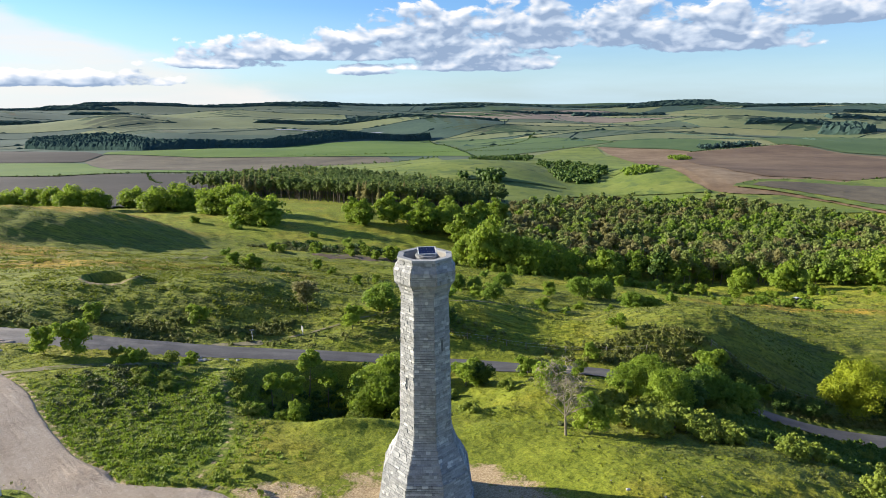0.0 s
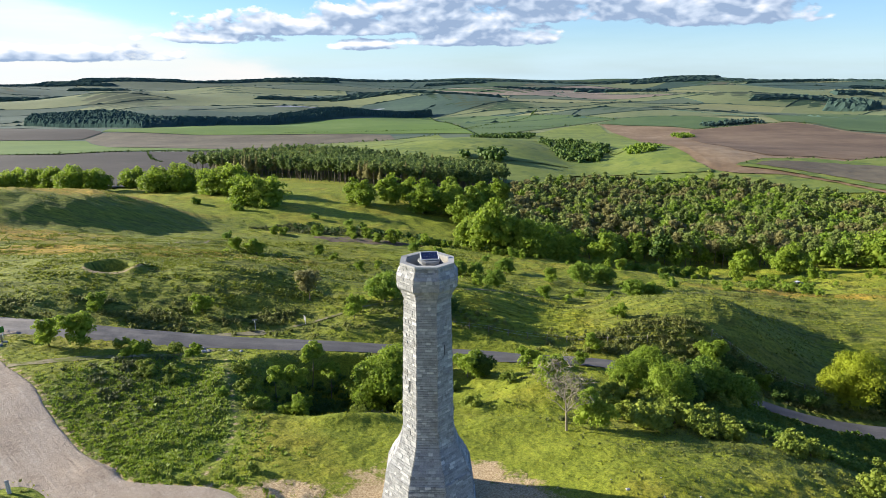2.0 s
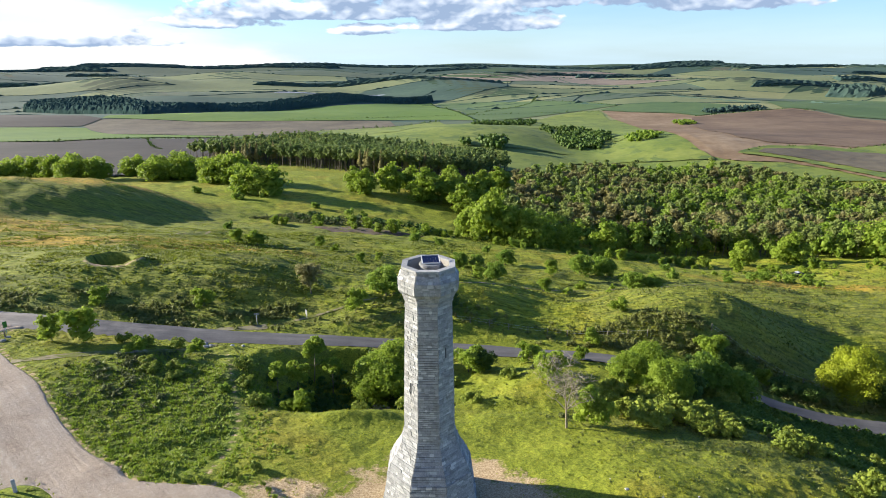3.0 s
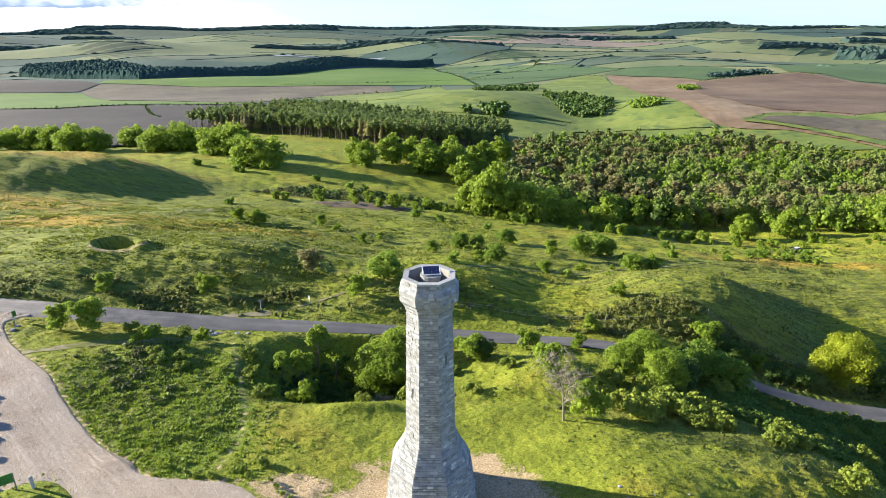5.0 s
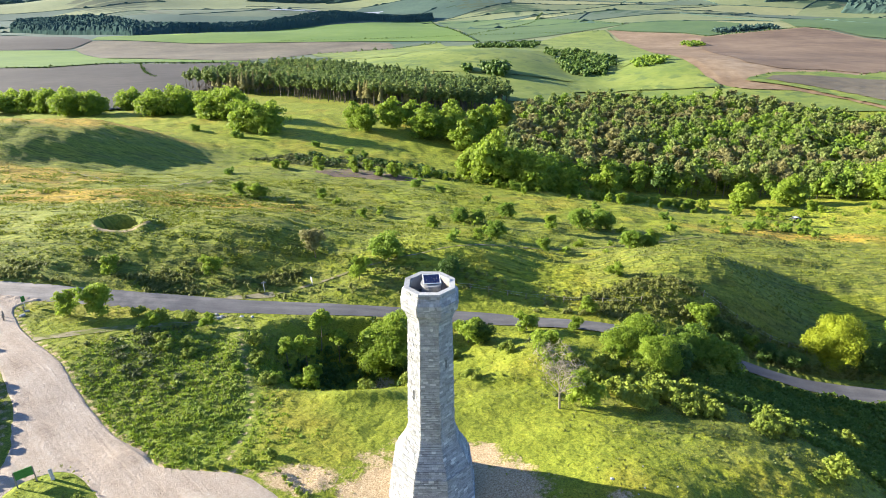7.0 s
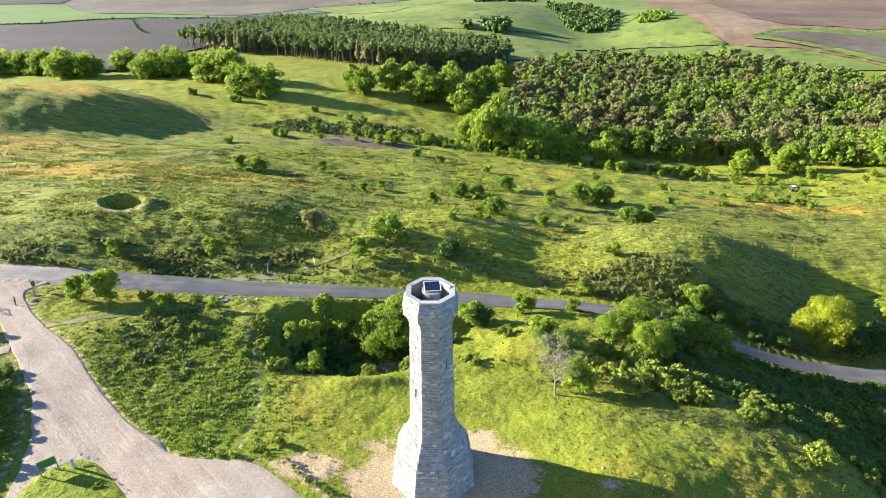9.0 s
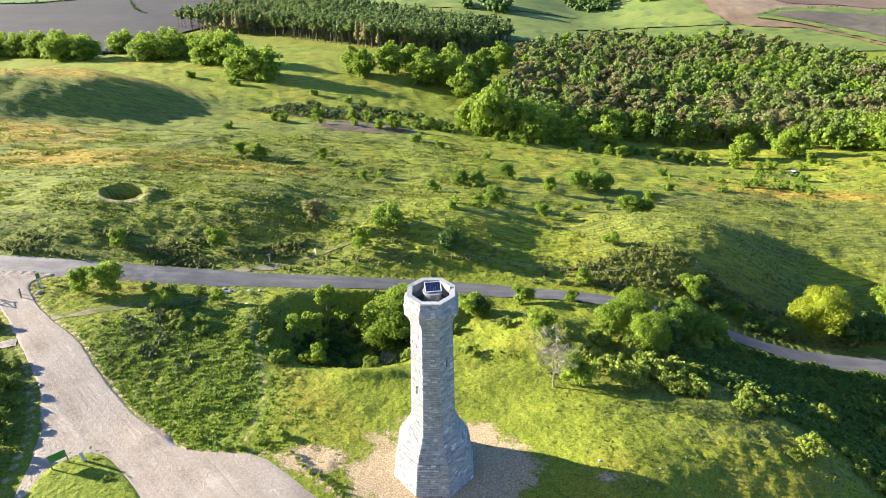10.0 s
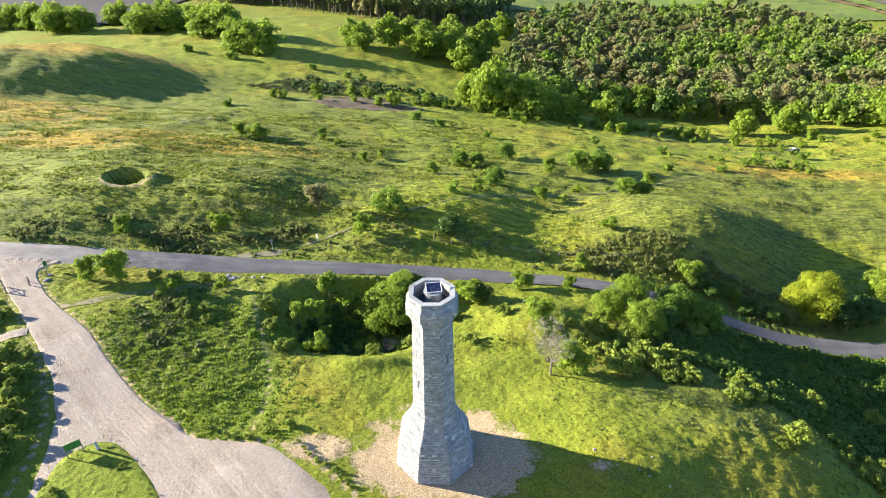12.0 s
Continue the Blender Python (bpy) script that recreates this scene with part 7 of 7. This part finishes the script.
# turf clods and boulders
clod = tagged(new("turf_clod"), "dark turf clod at the edge of the gravel", "turf clod", "clods along the gravel edge")
crng = np.random.default_rng(77)
cv, cf = crown(crng, 0.95, 0.7, -0.15, 70, 0.10, 4, core=2)
cob = new("tuft", mesh_from("tuft", cv, cf, GORSE))
cob.parent = clod
CLODS = [(-25.3, 2.7, 1.0), (-23.1, 1.7, 0.9), (-20.6, 1.5, 1.1), (-18.8, 2.4, 0.9), (-18.0, 2.7, 1.1), (-16.4, 3.1, 1.2), (-15.9, 3.3, 0.8), (-14.8, 0.8, 0.7), (-14.0, 0.0, 0.8), (-13.2, -0.9, 0.8), (-12.4, -1.6, 0.9),
         (-11.5, -2.2, 0.8), (-10.4, -2.9, 0.8), (-9.6, -3.8, 0.7), (-8.7, -4.6, 0.7), (-22.0, 1.2, 0.7), (-17.3, 1.6, 0.6)]
for x, y, s in CLODS[1:]:
    copy_thing(clod, pose(x, y, float(surface_z(x, y)[0]) + 0.05, 0, 0, x * 50) @ Matrix.Diagonal((s, s, s, 1)))
on_ground(clod, CLODS[0][0], CLODS[0][1], 0, 0.05)


def boulder_mesh(seed, n=3):
    v, f = cube_ball(n)
    rs = np.random.default_rng(seed)
    k = v * (0.5, 0.36, 0.24)
    k += 0.09 * np.stack([wave_noise(v[:, 0] * 2 + i, v[:, 1] * 2 + v[:, 2], 1.0, seed + i, 2) for i in range(3)], 1)
    return mesh_from("rock", k, f, STONE)


boulder = tagged(new("boulder"), "pale grey boulder lying in the grass", "boulder", "boulders in the grass")
rk = new("rock", boulder_mesh(3))
rk.parent = boulder
ROCKS = [(-34.0, 36.6, 1.0), (16.7, -1.3, 0.75), (19.3, -2.6, 0.45), (20.7, -3.8, 0.6), (18.6, -3.2, 0.35), (21.6, -4.4, 0.5), (-34.6, 38.0, 0.9), (-33.6, 37.4, 0.8), (-30.5, 37.6, 0.8), (-61.2, 34.4, 0.9), (-60.6, 32.6, 1.0), (-29.0, 38.0, 0.7), (15.8, 0.6, 0.3), (22.4, -2.2, 0.4), (20.0, 0.4, 0.3), (23.5, -5.2, 0.5)]
for i, (x, y, s) in enumerate(ROCKS[1:]):
    s *= 0.55 if x > 0 else 1.0
    copy_thing(boulder, pose(x, y, float(surface_z(x, y)[0]) + 0.08 * s, 0, 0, i * 47) @ Matrix.Diagonal((s, s, s, 1)))
on_ground(boulder, ROCKS[0][0], ROCKS[0][1], 10, 0.08)

# pale felled log on the bare ground below the wood
log = tagged(new("fallen_log"), "pale felled log on bare brown ground", "log")
bm = bmesh.new()
rod(bm, (-1.3, 0, 0.3), (1.3, 0, 0.34), 0.34, 0.28, 12)
part("stem", bm, TWIG, log)
on_ground(log, -20.3, 181.2, 20)

# small dark car parked on the far heath
car = tagged(new("car"), "small dark blue car parked on the heath", "car")
CAR_BLUE = surface("dark_blue_paint", [(0.3, (0.015, 0.02, 0.06)), (0.7, (0.02, 0.03, 0.09))], 1.0, 8.0, 0.55, 0.02, 0.002)
CAR_GLASS = surface("car_glass", [(0.3, (0.02, 0.025, 0.03)), (0.7, (0.03, 0.035, 0.04))], 1.0, 8.0, 0.4, 0.02, 0.002)
TYRE = surface("tyre", [(0.3, (0.015, 0.015, 0.015)), (0.7, (0.03, 0.03, 0.03))], 3.0, 20.0, 0.9, 0.3, 0.01)
bm = bmesh.new()
box(bm, (4.1, 1.7, 0.62), (0, 0, 0.62), bevel=0.14)
part("body", bm, CAR_BLUE, car)
bm = bmesh.new()
r = bmesh.ops.create_cube(bm, size=1.0, matrix=pose(-0.2, 0, 1.18) @ Matrix.Diagonal((2.3, 1.5, 0.55, 1)))
for v in r["verts"]:
    if v.co.z > 1.2:
        v.co.x = -0.2 + (v.co.x + 0.2) * 0.68
        v.co.y *= 0.86
bmesh.ops.bevel(bm, geom=list(bm.edges), offset=0.06, segments=1, affect="EDGES")
part("cabin", bm, CAR_GLASS, car)
bm = bmesh.new()
box(bm, (1.45, 1.26, 0.05), (-0.2, 0, 1.47), bevel=0.02)
part("roof", bm, GREY_PAINT, car)
for dx in (-1.3, 1.3):
    for dy in (-0.78, 0.78):
        bm = bmesh.new()
        rod(bm, (dx, dy - 0.1, 0.32), (dx, dy + 0.1, 0.32), 0.32, 0.32, 14)
        part("wheel", bm, TYRE, car)
on_ground(car, 114.7, 147.6, 25)

# ---- single blocks of the shaft ----
for m in LOOSE_STONES[:300]:
    ob = new("stone", unit_mesh)
    ob.parent = monument
    ob.matrix_local = m
if len(LOOSE_STONES) > 300:
    rest_v, rest_f = [], []
    for m in LOOSE_STONES[300:]:
        v = np.c_[UNIT_V, np.ones(len(UNIT_V))] @ np.array(m).T
        rest_f.append(np.array(UNIT_F) + len(rest_v) * len(UNIT_V))
        rest_v.append(v[:, :3])
    ob = new("stonework", mesh_from("stonework", np.concatenate(rest_v), np.concatenate(rest_f), STONE))
    ob.parent = monument
    tagged(ob, "coursed limestone blocks of the upper shaft", kind="stuff")
